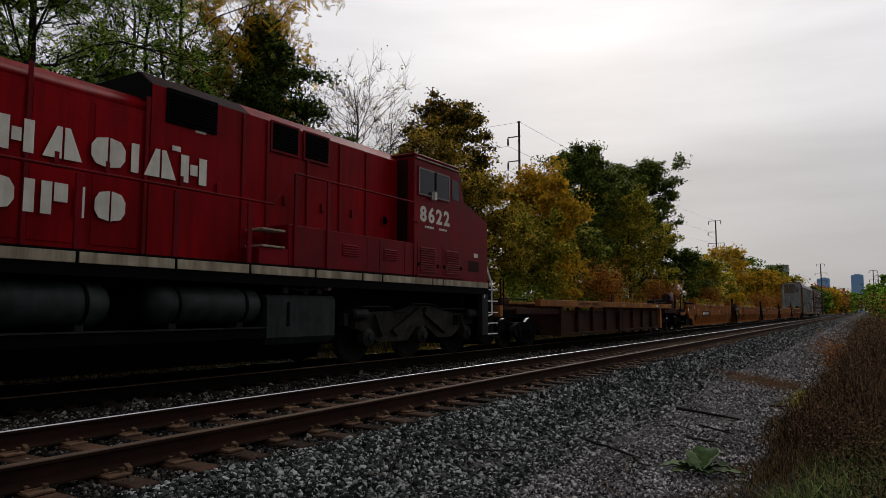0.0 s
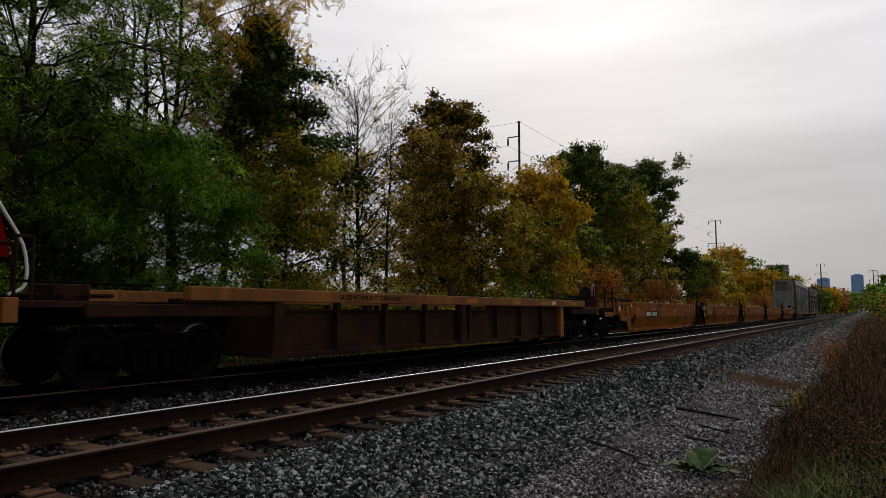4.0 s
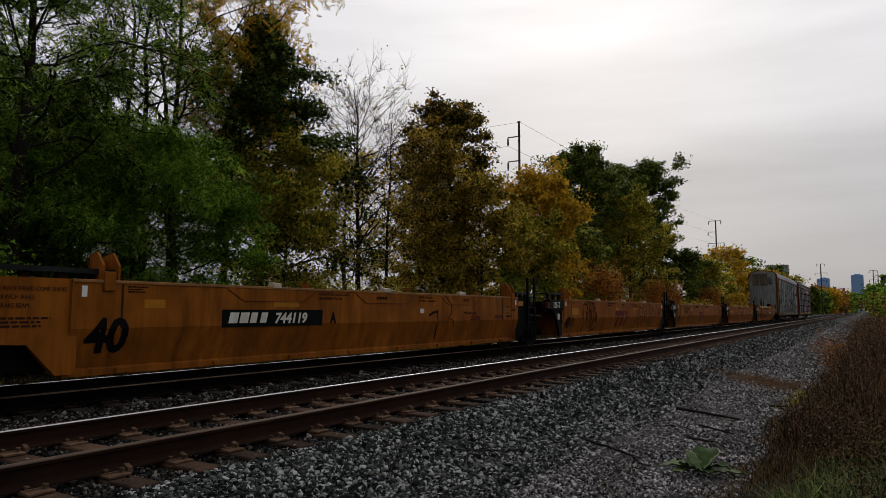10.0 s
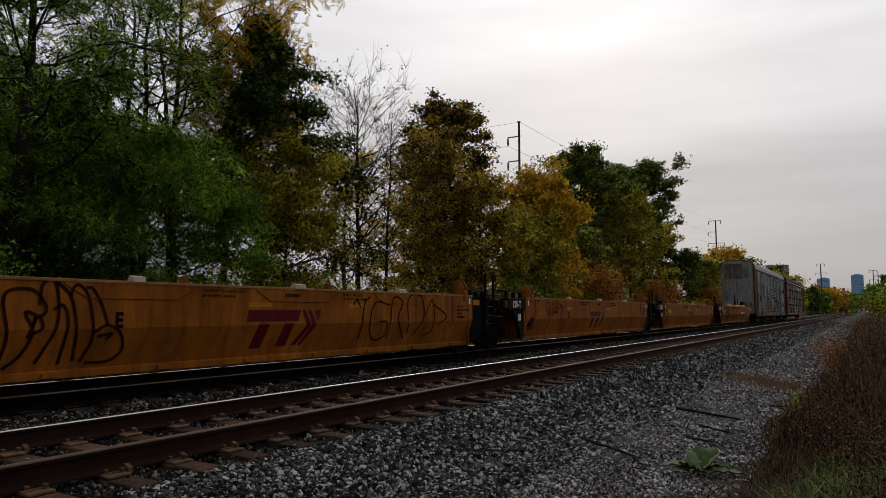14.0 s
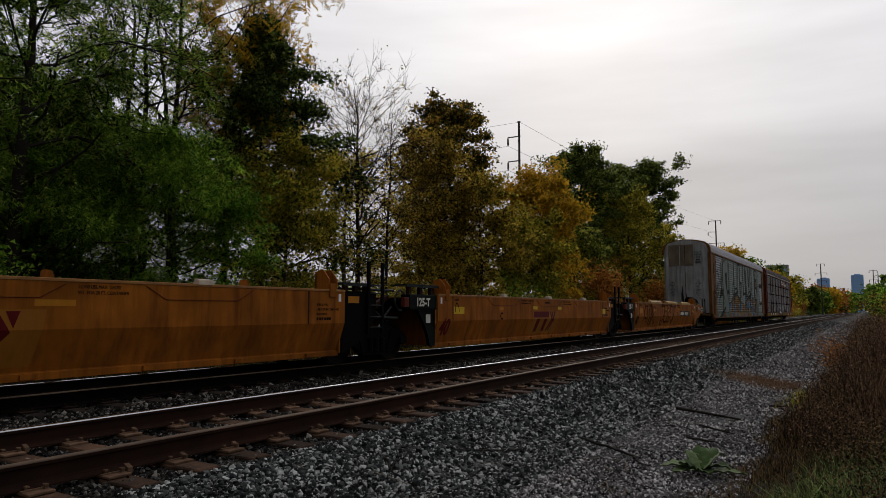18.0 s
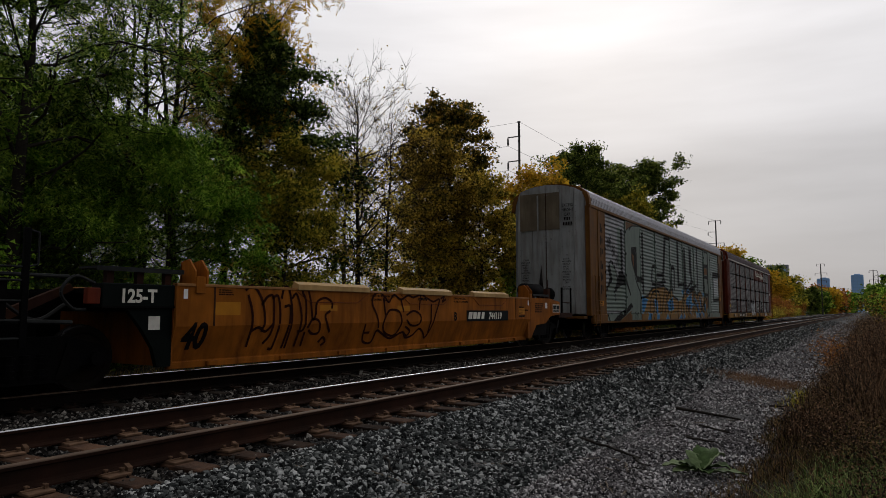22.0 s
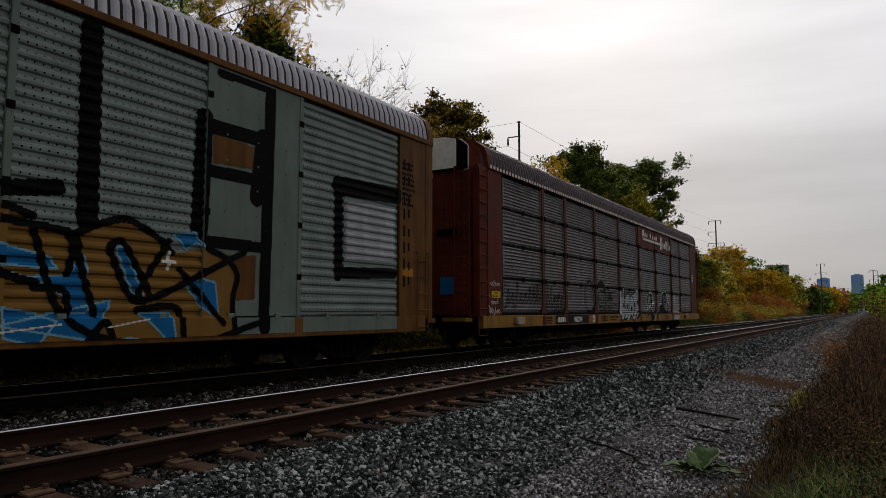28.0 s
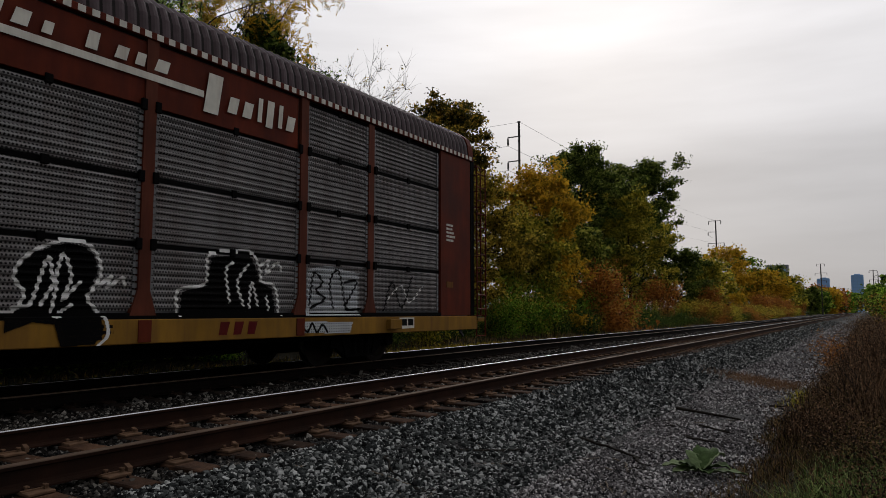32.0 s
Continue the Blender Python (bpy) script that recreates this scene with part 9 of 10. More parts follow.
    outline_far_1 = [[(137.57, 2.19), (137.81, 2.28), (138.07, 2.19), (138.18, 1.89), (138.53, 2.17), (139.02, 2.11), (139.65, 2.29), (140.33, 2.27), (140.62, 2.19)], [(137.57, 2.21), (138.02, 2.32), (138.27, 2.23), (138.9, 2.5), (139.63, 2.74), (140.1, 2.72), (140.23, 2.47)], [(138.04, 1.7), (138.07, 1.35), (138.45, 1.43), (138.5, 1.14), (138.86, 1.41)], [(138.0, 1.28), (138.13, 0.85), (138.41, 0.7)], [(138.89, 0.76), (138.75, 1.1), (139.21, 1.46)], [(139.76, 2.15), (139.97, 1.91), (139.93, 1.66), (140.53, 1.42)], [(140.27, 2.12), (140.59, 2.09), (140.92, 2.06), (141.13, 2.02), (141.35, 2.13), (141.73, 2.27), (141.97, 2.25), (142.42, 2.02), (142.55, 1.88)], [(141.04, 2.05), (141.13, 1.83), (141.07, 1.52)]]
    outline_far_2 = [[(141.18, 1.98), (141.24, 1.63), (141.44, 1.02)], [(143.15, 1.99), (143.53, 1.85), (143.73, 1.6), (143.65, 1.24), (143.7, 0.6)], [(142.7, 1.65), (143.03, 1.32), (143.46, 0.88)], [(141.6, 1.89), (141.78, 1.98), (142.0, 1.67), (142.22, 1.28), (142.06, 1.19), (141.87, 1.33), (141.6, 1.89)], [(140.69, 1.34), (141.03, 1.31), (141.1, 1.05)], [(142.03, 1.08), (142.65, 1.11), (142.76, 0.67)], [(141.34, 0.67), (141.56, 0.92), (141.68, 0.7)], [(140.31, 1.48), (140.69, 1.4)]]
    strokes_b = [([(131.15, 3.16), (131.16, 2.36), (133.54, 2.55)], 0.16)]
    strokes_c = [([(131.15, 3.16), (131.87, 3.2)], 0.14), ([(131.81, 2.78), (133.21, 2.85)], 0.16), ([(133.67, 4.75), (133.08, 2.38)], 0.38), ([(133.54, 4.75), (134.56, 4.78)], 0.2), ([(134.79, 3.25), (134.83, 2.07)], 0.3), ([(134.88, 3.29), (135.46, 3.26), (135.38, 2.25)], 0.22), ([(136.33, 4.64), (136.37, 2.54)], 0.42), ([(136.37, 2.49), (137.44, 2.53)], 0.2), ([(137.95, 4.4), (138.13, 2.24)], 0.42), ([(139.42, 4.34), (139.59, 2.67)], 0.36), ([(138.41, 2.19), (140.91, 2.57)], 0.2)]
    strokes_d = [([(137.78, 3.96), (137.8, 2.35)], 0.42), ([(139.19, 4.63), (139.2, 3.23)], 0.24), ([(139.54, 4.57), (139.57, 3.3)], 0.24), ([(139.2, 3.31), (139.64, 3.27)], 0.2), ([(141.25, 4.7), (141.3, 2.24)], 0.3), ([(143.04, 3.97), (143.0, 2.24)], 0.28), ([(138.0, 2.45), (138.39, 2.32), (139.23, 2.65), (140.07, 2.78)], 0.13)]
    strokes_shapes = strokes_b + strokes_c + strokes_d
    paint(M_SAGE, 0, sage_fill_1, lab="sage green graffiti shape")
    plain = [([(143.31, 4.74), (144.34, 4.76)], 0.14), ([(144.36, 4.76), (144.31, 0.8)], 0.24), ([(143.18, 3.86), (144.32, 3.87)], 0.24), ([(143.17, 3.17), (144.34, 3.2)], 0.2), ([(143.17, 2.1), (144.33, 2.09)], 0.18), ([(144.1, 2.9), (144.2, 3.9)], 0.3),
             ([(146.14, 3.42), (148.0, 3.5)], 0.36), ([(146.16, 3.4), (146.18, 1.75)], 0.26), ([(146.2, 1.78), (147.95, 1.85)], 0.22)]
    wedges = black_wedge_1
    thin = [(q, 0.09) for q in black_line_1] + [(q, 0.26) for q in black_column_1] + [(q, 0.045) for q in tag_stroke_1] + [(q, 0.03) for q in small_tag_1]
    paint(M_SPRAY, 1, wedges, strokes_shapes + plain + thin, "black graffiti strokes")
    paint(M_TAN, 2, ochre_fill_1 + [[(143.2, 3.3), (144.0, 3.35), (144.0, 3.72), (143.2, 3.75)], [(143.2, 1.2), (144.1, 1.25), (144.1, 1.95), (143.2, 1.9)]], (), "ochre graffiti patches")
    paint(M_GALV, 2, [[(146.4, 2.05), (147.95, 2.1), (147.95, 3.2), (146.4, 3.15)]], (), "bare steel left unpainted")
    field, blues = gold_field_1, blue_fill_1 + blue_shape_1 + blue_shape_2
    paint(M_GOLD, 3, field, lab="ochre graffiti field")
    paint(M_BLUE, 4, blues, lab="blue graffiti shapes")

    def loop(q):
        # a straight-sided outline: each side has its own points, so that the curve stays on it
        return [([p, ((p[0] + r[0]) / 2, (p[1] + r[1]) / 2), r], 0.10) for p, r in zip(q, q[1:] + q[:1])]

    paint(M_SKY, 5, (), [(e[0], 0.03) for q in blues for e in loop(q)], "pale blue graffiti edges")
    paint(M_SPRAY, 6, (), [(q, 0.10) for q in outline_1 + outline_far_1 + outline_far_2], "black graffiti outlines")
    paint(M_LETTER, 7, (), [([(142.4, 1.75), (142.6, 1.75)], 0.05), ([(142.5, 1.65), (142.5, 1.88)], 0.05), ([(140.2, 0.8), (141.0, 0.9)], 0.02), ([(141.6, 0.85), (142.2, 0.95)], 0.02), ([(139.0, 1.2), (139.4, 0.9), (139.9, 0.75)], 0.02)], "fine white graffiti highlights")
    part("number_board", boxed((1.557, 1.560), (Y(130.05), Y(131.9)), (0.72, 0.86)), M_SIGN, c, "black number board")
    bars("board_mark", c, M_LETTER, 1.561, Y(130.12), 0.745, 0.75, 0.09, 4, 2, 0.2, label="plain white bars")
    lettering("board_number", "690908", 0.125, M_LETTER, c, 1.561, Y(131.0), 0.745, shear=0.15, squeeze=1.1, bold=0.004)


def build_rack_two():
    u0 = 165.0
    c = car("autorack", "dull grey autorack with maroon posts and a dirty yellow sill", "freight car", u0, "autoracks of the train")

    def Y(u):
        return u - u0

    a, b = Y(151.5), Y(178.75)
    rack_shell(c, a + 0.6, b - 0.5, M_ROOF2, M_MAROON)
    end_doors(c, a + 0.35, -1, M_MAROON, "maroon folding end door")
    end_doors(c, b - 0.35, 1, M_MAROON, "maroon folding end door")
    rack_underframe(c, a, b, M_SILL, (Y(155.0), Y(174.3)))
    for s in (-1, 1):
        for q in (a + 0.1, b - 0.6):
            part("corner_post", boxed(sorted((s * 1.36, s * 1.52)), (q, q + (0.5 if q < 0 else 0.2)), (0.9, 4.88), 0.02), M_MAROON if q < 0 else M_BLACK, c, "dark corner post")
    part("end_panel", boxed((1.44, 1.515), (a + 0.6, Y(152.95)), (0.96, 4.84), 0.006), M_MAROON, c, "faded maroon end panel")
    part("end_panel", boxed((1.44, 1.515), (Y(176.75), b - 0.6), (0.96, 4.84), 0.006), M_MAROON, c, "faded maroon end panel")
    # white dashes under the eave and on the rim of the roof
    y = a + 0.7
    while y < b - 0.7:
        part("eave_dash", boxed((1.56, 1.564), (y, y + 0.105), (4.85, 4.94)), M_DECAL, c)
        y += 0.19
    part("panel_ledge", boxed((1.465, 1.53), (Y(152.95), Y(176.75)), (0.955, 1.035)), M_BLACK, c, "black ledge under the panels")
    posts = (152.95, 155.75, 157.6, 160.52, 163.42, 166.3, 169.08, 172.15, 174.1, 176.75)
    for p, q in zip(posts, posts[1:]):
        top = 3.9 if 166 < p < 170 else 4.80
        zs = [z for z in (1.02, 1.97, 2.90, 3.90, 4.80) if z <= top + 0.01]
        for z0, z1 in zip(zs, zs[1:]):
            part("ribbed_panel", corrugated(Y(p) + 0.07, Y(q) - 0.07, z0 + 0.045, z1 - 0.045, 1.46, 9, 0.036), M_PERF, c, "dull grey ribbed panel")
            part("panel_joint", boxed((1.452, 1.462), (Y(p), Y(q)), (z1 - 0.03, z1 + 0.03)), M_BLACK, c)
            # pale scalloped edge plates at both ends of the ribs
            for edge in (Y(p) + 0.09, Y(q) - 0.155):
                rim = bmesh.new()
                for k in range(9):
                    zc = z0 + 0.045 + (z1 - z0 - 0.09) * (k + 0.55) / 9
                    box(rim, (1.462, 1.502), (edge, edge + 0.065), (zc - 0.036, zc + 0.036))
                part("panel_edge", rim, M_GALV2, c)
            part("joint_clip", boxed((1.49, 1.525), (Y((p + q) / 2) - 0.05, Y((p + q) / 2) + 0.05), (z1 - 0.07, z1 + 0.05), 0.008), M_BLACK, c)
        if p in (155.75, 160.52, 163.42, 157.6, 166.3, 169.08, 172.15, 174.1):
            thin = p == 174.1
            part("side_post", prism(bmesh.new(), [(Y(p) - 0.09, 4.84), (Y(p) + 0.09, 4.84), (Y(p) + 0.09, 1.35), (Y(p) + 0.2, 1.0), (Y(p) - 0.2, 1.0), (Y(p) - 0.09, 1.35)], 1.46, 1.535 if not thin else 1.52), M_POST, c, "rust-brown side post")
            for z in (1.97, 2.90, 3.90):
                for s in (-0.11, 0.11):
                    part("bolt_block", boxed((1.52, 1.565), (Y(p) + s - 0.045, Y(p) + s + 0.045), (z - 0.08, z + 0.08), 0.01), M_BLACK, c)
    part("name_band", boxed((1.455, 1.505), (Y(166.05), Y(172.0)), (3.9, 4.80), 0.004), M_MAROON, c, "faded maroon name band")
    part("band_stripe", prism(bmesh.new(), [(Y(166.8), 4.36), (Y(167.1), 4.26), (Y(169.95), 4.26), (Y(169.95), 4.36)], 1.536, 1.539), M_LETTER, c, "cream stripe")
    for i, (p, w, h) in enumerate(((166.8, .34, .3), (167.2, .24, .2), (167.55, .16, .16), (168.1, .2, .24), (168.5, .22, .18), (168.8, .18, .18), (169.1, .26, .18))):
        part("cream_mark", prism(bmesh.new(), [(Y(p), 4.42), (Y(p + w * 0.8), 4.42), (Y(p + w), 4.42 + h), (Y(p + w * 0.25), 4.42 + h)], 1.536, 1.539), M_LETTER, c, "plain cream mark")
    for i, (p, w, z, h) in enumerate(((169.95, .36, 4.05, .62), (170.4, .24, 4.15, .26), (170.7, .24, 4.15, .26), (171.02, .12, 4.15, .4), (171.2, .2, 4.1, .46), (171.48, .12, 4.15, .4), (171.66, .24, 4.15, .26))):
        part("cream_mark", prism(bmesh.new(), [(Y(p), z), (Y(p + w * 0.75), z), (Y(p + w), z + h), (Y(p + w * 0.25), z + h)], 1.536, 1.539), M_LETTER, c, "plain cream mark")
    # sill: yellow lengths, black number board, labels
    part("number_board", boxed((1.55, 1.554), (Y(156.6), Y(159.62)), (0.66, 0.94)), M_SIGN, c, "black number board")
    bars("board_mark", c, M_LETTER, 1.555, Y(156.75), 0.72, 0.85, 0.16, 4, 2, 0.2, label="plain white bars")
    lettering("board_number", "963274", 0.23, M_LETTER, c, 1.555, Y(158.2), 0.72, shear=0.15, squeeze=1.1, bold=0.008, label="white stencilled number")
    for p in (155.7, 157.55, 160.5, 163.4, 166.3, 169.1, 172.1):
        part("sill_post", boxed((1.55, 1.565), (Y(p) - 0.1, Y(p) + 0.1), (0.64, 0.94), 0.004), M_MAROON, c)
    part("jacking_pad", boxed((1.55, 1.66), (Y(153.6), Y(154.1)), (0.70, 0.9), 0.01), M_CREAM, c, "cream jacking pad")
    part("jacking_pad", boxed((1.55, 1.66), (Y(174.6), Y(175.0)), (0.70, 0.9), 0.01), M_SILL, c, "yellow jacking pad")
    part("label_plate", boxed((1.55, 1.554), (Y(160.05), Y(160.3)), (0.68, 0.92)), M_DECAL, c)
    lettering("stencil", "R1", 0.17, M_STENCIL, c, 1.555, Y(160.07), 0.74, squeeze=0.8)
    part("label_plate", boxed((1.55, 1.554), (Y(175.05), Y(175.6)), (0.70, 0.93)), M_DECAL, c, "white-bordered data plate")
    part("label_field", boxed((1.554, 1.557), (Y(175.1), Y(175.32)), (0.76, 0.9)), M_SIGN, c)
    part("label_field", boxed((1.554, 1.557), (Y(175.36), Y(175.56)), (0.76, 0.9)), M_SIGN, c)
    for k, words in enumerate(("FOR RESTRICTED LOADING ONLY", "SEE EQUIPMENT REGISTER")):
        lettering("stencil_line", words, 0.085, M_STENCIL, c, 1.552, Y(162.0), 0.82 - 0.10 * k, squeeze=0.8)
    for p, w in ((155.85, 0.6), (161.0, 0.8), (168.0, 0.7)):
        text_block(c, M_STENCIL, 1.551, Y(p), 0.68, w, 0.22, 3, int(p))
    bm = bmesh.new()
    for k in range(3):
        prism(bm, [(Y(170.35) + k * 0.28, 0.70), (Y(170.5) + k * 0.28, 0.70), (Y(170.56) + k * 0.28, 0.9), (Y(170.38) + k * 0.28, 0.9)], 1.551, 1.554)
    part("company_shape", bm, M_DARKRED, c, "plain dark red shapes")
    part("yellow_plate", boxed((1.515, 1.52), (Y(152.33), Y(152.82)), (1.42, 1.60)), M_YELLOWPAINT, c, "yellow warning plate")
    lettering("warning_words", "THIS CAR", 0.062, M_STENCIL, c, 1.521, Y(152.46), 1.525, squeeze=0.8)
    lettering("warning_words", "EXCESS HEIGHT", 0.062, M_STENCIL, c, 1.521, Y(152.36), 1.445, squeeze=0.8)
    part("yellow_plate", boxed((1.515, 1.52), (Y(177.0), Y(177.3)), (1.62, 1.76)), M_TAN, c, "yellow warning plate")
    text_block(c, M_DECAL, 1.516, Y(177.0), 2.7, 0.4, 0.45, 5, 3)
    # end ladders
    for q in (a + 0.08, b - 0.34):
        ladder("ladder", c, M_MAROON, 1.56, q, q + 0.46, 0.95, 4.75, 11, 0.018, label="maroon end ladder")
        part("stirrup", tube(bmesh.new(), [(1.54, q, 0.95), (1.54, q, 0.45), (1.54, q + 0.46, 0.45), (1.54, q + 0.46, 0.95)], 0.016), M_MAROON, c)
    for q, s in ((a, -1), (b, 1)):
        for x in (0.95, 1.4):
            part("end_rail", tube(bmesh.new(), [(x, q - s * 0.1, 0.95), (x, q + s * 0.15, 0.95), (x, q + s * 0.15, 4.8), (x, q - s * 0.1, 4.85)], 0.02), M_MAROON, c)
        for i in range(9):
            part("rung", tube(bmesh.new(), [(0.95, q + s * 0.15, 1.2 + i * 0.43), (1.4, q + s * 0.15, 1.2 + i * 0.43)], 0.014), M_MAROON, c)
    # the white upper part of the door ends
    hood = [(1.3, 4.72), (1.3, 5.36), (1.1, 5.53), (0.6, 5.65), (0.0, 5.70), (-0.6, 5.65), (-1.1, 5.53), (-1.3, 5.36), (-1.3, 4.60), (0.2, 4.60), (0.2, 4.72)]
    part("white_hood", prism(bmesh.new(), hood, a - 0.03, a, "y"), M_DECAL, c, "dirty white door top") 
    for x in (-0.75, 0.1):
        bm = bmesh.new()
        for k in range(7):
            box(bm, (x + k * 0.09, x + k * 0.09 + 0.06), (a - 0.034, a - 0.031), (4.72, 4.80))
        tagged(part("stencil_block", bm, M_STENCIL, c), kind="stuff")
    part("slot", boxed((0.35, 0.95), (a - 0.045, a - 0.0), (3.05, 3.2)), M_BLACK, c)
    part("blue_tag", boxed((0.45, 0.85), (a - 0.02, a + 0.0), (1.5, 1.95)), M_BLUE, c, "blue spray patch")
    # graffiti low on the side: loops in black, silver and white that follow the ribs
    def surface(yy, z):
        u = yy + u0
        if z < 0.985:
            return 1.556
        for p in posts[1:-1]:
            if abs(u - p) < (0.092 if z > 1.35 else 0.092 + (1.35 - z) * 0.3):
                return 1.537
        lo = max(q for q in (1.02, 1.97, 2.90) if q <= max(z, 1.03)) + 0.045
        k = min(max((z - lo) / (0.86 / 9), 0), 8.999) % 1.0
        return 1.4615 + 0.036 * float(np.interp(k, (0, 0.28, 0.42, 0.62, 0.84, 1), (0, 0, 0.8, 1, 0.8, 0)))

    zs = [0.62 + 0.02 * k for k in range(19)]
    for lo in (1.02, 1.97):
        for r in range(9):
            zs += [lo + 0.045 + 0.86 / 9 * (r + k) for k in (0, 0.28, 0.42, 0.62, 0.84)]
    zs.append(2.88)

    def paint(material, layer, fills=(), lines=(), lab="graffiti paint"):
        shift = lambda pts: [(Y(p), z) for p, z in pts]
        me = painted(surface, zs, 0.022, [shift(p) for p in fills], [(shift(p), w) for p, w in lines], 0.0015 + 0.0022 * layer, len(lines) > 0)
        tagged(part("graffiti", mesh_np("graffiti", me[0], me[1], (material,)), material, c, lab), kind="stuff")

    p = 159.95
    rings = [([(p - 0.5, 1.5), (p - 0.42, 1.95), (p, 2.15), (p + 0.42, 1.95), (p + 0.5, 1.5), (p + 0.3, 1.12), (p - 0.3, 1.12), (p - 0.5, 1.5)], 0.07), ([(p - 0.38, 1.45), (p - 0.3, 1.9), (p, 2.0), (p + 0.3, 1.9), (p + 0.38, 1.45)], 0.04)]
    # hood-shaped double loop with abstract marks inside
    hood = [([(160.77, 1.06), (160.68, 1.4), (160.67, 1.65), (160.78, 1.95), (161.04, 2.13), (161.46, 2.10), (161.70, 1.85), (161.76, 1.55), (161.74, 1.06)], 0.11), ([(160.95, 2.05), (161.2, 2.12), (161.46, 2.05), (161.66, 1.85)], 0.20),
            ([(160.95, 1.75), (160.94, 1.5), (160.97, 1.29), (161.09, 1.13), (161.35, 1.09), (161.69, 1.15)], 0.06), ([(160.95, 1.72), (161.1, 1.80), (161.35, 1.8), (161.68, 1.76)], 0.07), ([(161.26, 1.8), (161.22, 2.04), (161.1, 2.05)], 0.045),
            ([(160.75, 1.6), (160.72, 1.45), (160.8, 1.33), (160.88, 1.45), (160.83, 1.6), (160.75, 1.6)], 0.04), ([(161.08, 1.58), (161.2, 1.54), (161.09, 1.48), (161.22, 1.44)], 0.035), ([(161.45, 1.64), (161.45, 1.48), (161.53, 1.41)], 0.05),
            ([(161.2, 1.41), (161.35, 1.36), (161.5, 1.42)], 0.055), ([(161.07, 1.23), (161.3, 1.25), (161.51, 1.23)], 0.07), ([(161.30, 1.09), (161.36, 0.9), (161.33, 0.79), (161.23, 0.70)], 0.05)]
    hood += [([(161.93, 1.78), (162.3, 1.79), (162.67, 1.81)], 0.05), ([(161.95, 1.42), (162.2, 1.53), (162.58, 1.47)], 0.06), ([(162.67, 1.41), (162.8, 1.33), (163.0, 1.33), (163.12, 1.38)], 0.05)]
    hood += [(q, 0.045) for q in scribble(162.0, 1.56, 0.55, 0.2, 3, 61) + scribble(161.97, 1.08, 0.62, 0.34, 3, 62)]
    tags = [(q, 0.045) for q in scribble(153.0, 1.32, 2.55, 0.48, 9, 40)] + [(q, 0.05) for q in scribble(156.0, 1.2, 1.5, 0.62, 5, 41)]
    paint(M_SPRAY, 0, (), rings + hood + tags, "black spray-painted loops")
    silver_fill_a = [[(163.23, 1.85), (164.06, 1.98), (164.12, 1.6), (164.44, 1.77), (164.69, 1.83), (164.84, 1.7), (165.15, 1.74), (165.23, 1.81), (165.6, 1.87), (166.09, 2.07), (166.08, 1.63), (165.97, 1.46), (166.07, 1.27), (166.21, 1.14), (165.9, 1.03), (165.61, 0.76), (165.2, 0.66), (164.85, 0.82), (164.63, 0.77), (164.4, 0.65), (164.1, 0.8), (163.79, 0.75), (163.29, 0.76)]]
    black_fill_a = [[(164.04, 2.07), (164.11, 2.06), (164.1, 1.9), (164.23, 1.9), (164.22, 1.67), (164.13, 1.56), (164.15, 1.26), (164.11, 1.22), (163.92, 1.26), (163.88, 1.35), (164.06, 1.45)], [(164.38, 1.27), (164.5, 1.38), (164.6, 1.39), (164.64, 1.33), (164.58, 1.2), (164.49, 1.17)], [(165.1, 1.3), (165.21, 1.27), (165.28, 1.14), (165.26, 0.98), (165.18, 0.85), (165.07, 0.85), (164.99, 0.95), (164.95, 1.1), (164.98, 1.22)]]
    black_fill_b = [[(165.49, 1.41), (165.62, 1.44), (165.64, 1.34), (165.59, 0.95), (165.48, 0.71), (165.45, 0.99)], [(164.59, 1.09), (164.77, 1.29), (164.77, 0.94), (164.68, 1.0)], [(165.86, 1.5), (166.17, 1.65), (166.09, 1.47), (166.01, 1.29)], [(166.1, 1.95), (166.25, 2.0), (166.29, 1.6), (166.17, 1.63)], [(164.77, 0.96), (164.83, 0.85), (164.43, 0.64), (164.3, 0.73), (164.38, 0.65)], [(165.6, 0.8), (166.27, 1.11), (166.45, 1.07), (166, 0.83), (165.69, 0.72)]]
    black_fill = black_fill_a + black_fill_b
    black_line_a = [([(163.5, 1.95), (163.79, 1.98), (164.06, 2.07)], 0.06), ([(163.57, 0.64), (163.79, 0.75), (164.04, 0.75), (164.23, 0.8)], 0.07), ([(164.14, 1.25), (164.26, 1.2), (164.32, 1.08), (164.31, 0.93)], 0.06), ([(164.16, 1.58), (164.44, 1.77), (164.65, 1.83), (164.82, 1.74), (164.89, 1.57), (164.82, 1.34), (164.69, 1.14)], 0.07), ([(164.88, 1.64), (165.11, 1.75), (165.31, 1.66), (165.45, 1.48), (165.51, 1.22)], 0.06)]
    black_line_b = [([(164.86, 0.89), (165, 0.75), (165.2, 0.68), (165.41, 0.78), (165.52, 0.99)], 0.08), ([(165.14, 1.88), (165.2, 1.79), (165.47, 1.83), (165.77, 1.94), (166.11, 2.17)], 0.06), ([(164.78, 1.99), (164.76, 1.78)], 0.1), ([(163.82, 1.85), (163.82, 1.77), (163.74, 1.69)], 0.12), ([(163.55, 1.0), (163.84, 0.99), (163.92, 0.9), (163.79, 0.81)], 0.07)]
    black_line = black_line_a + black_line_b
    paint(M_SILVER, 1, silver_fill_a, (), "silver graffiti fill")
    paint(M_SPRAY, 2, black_fill, black_line, "black outlined graffiti shapes")
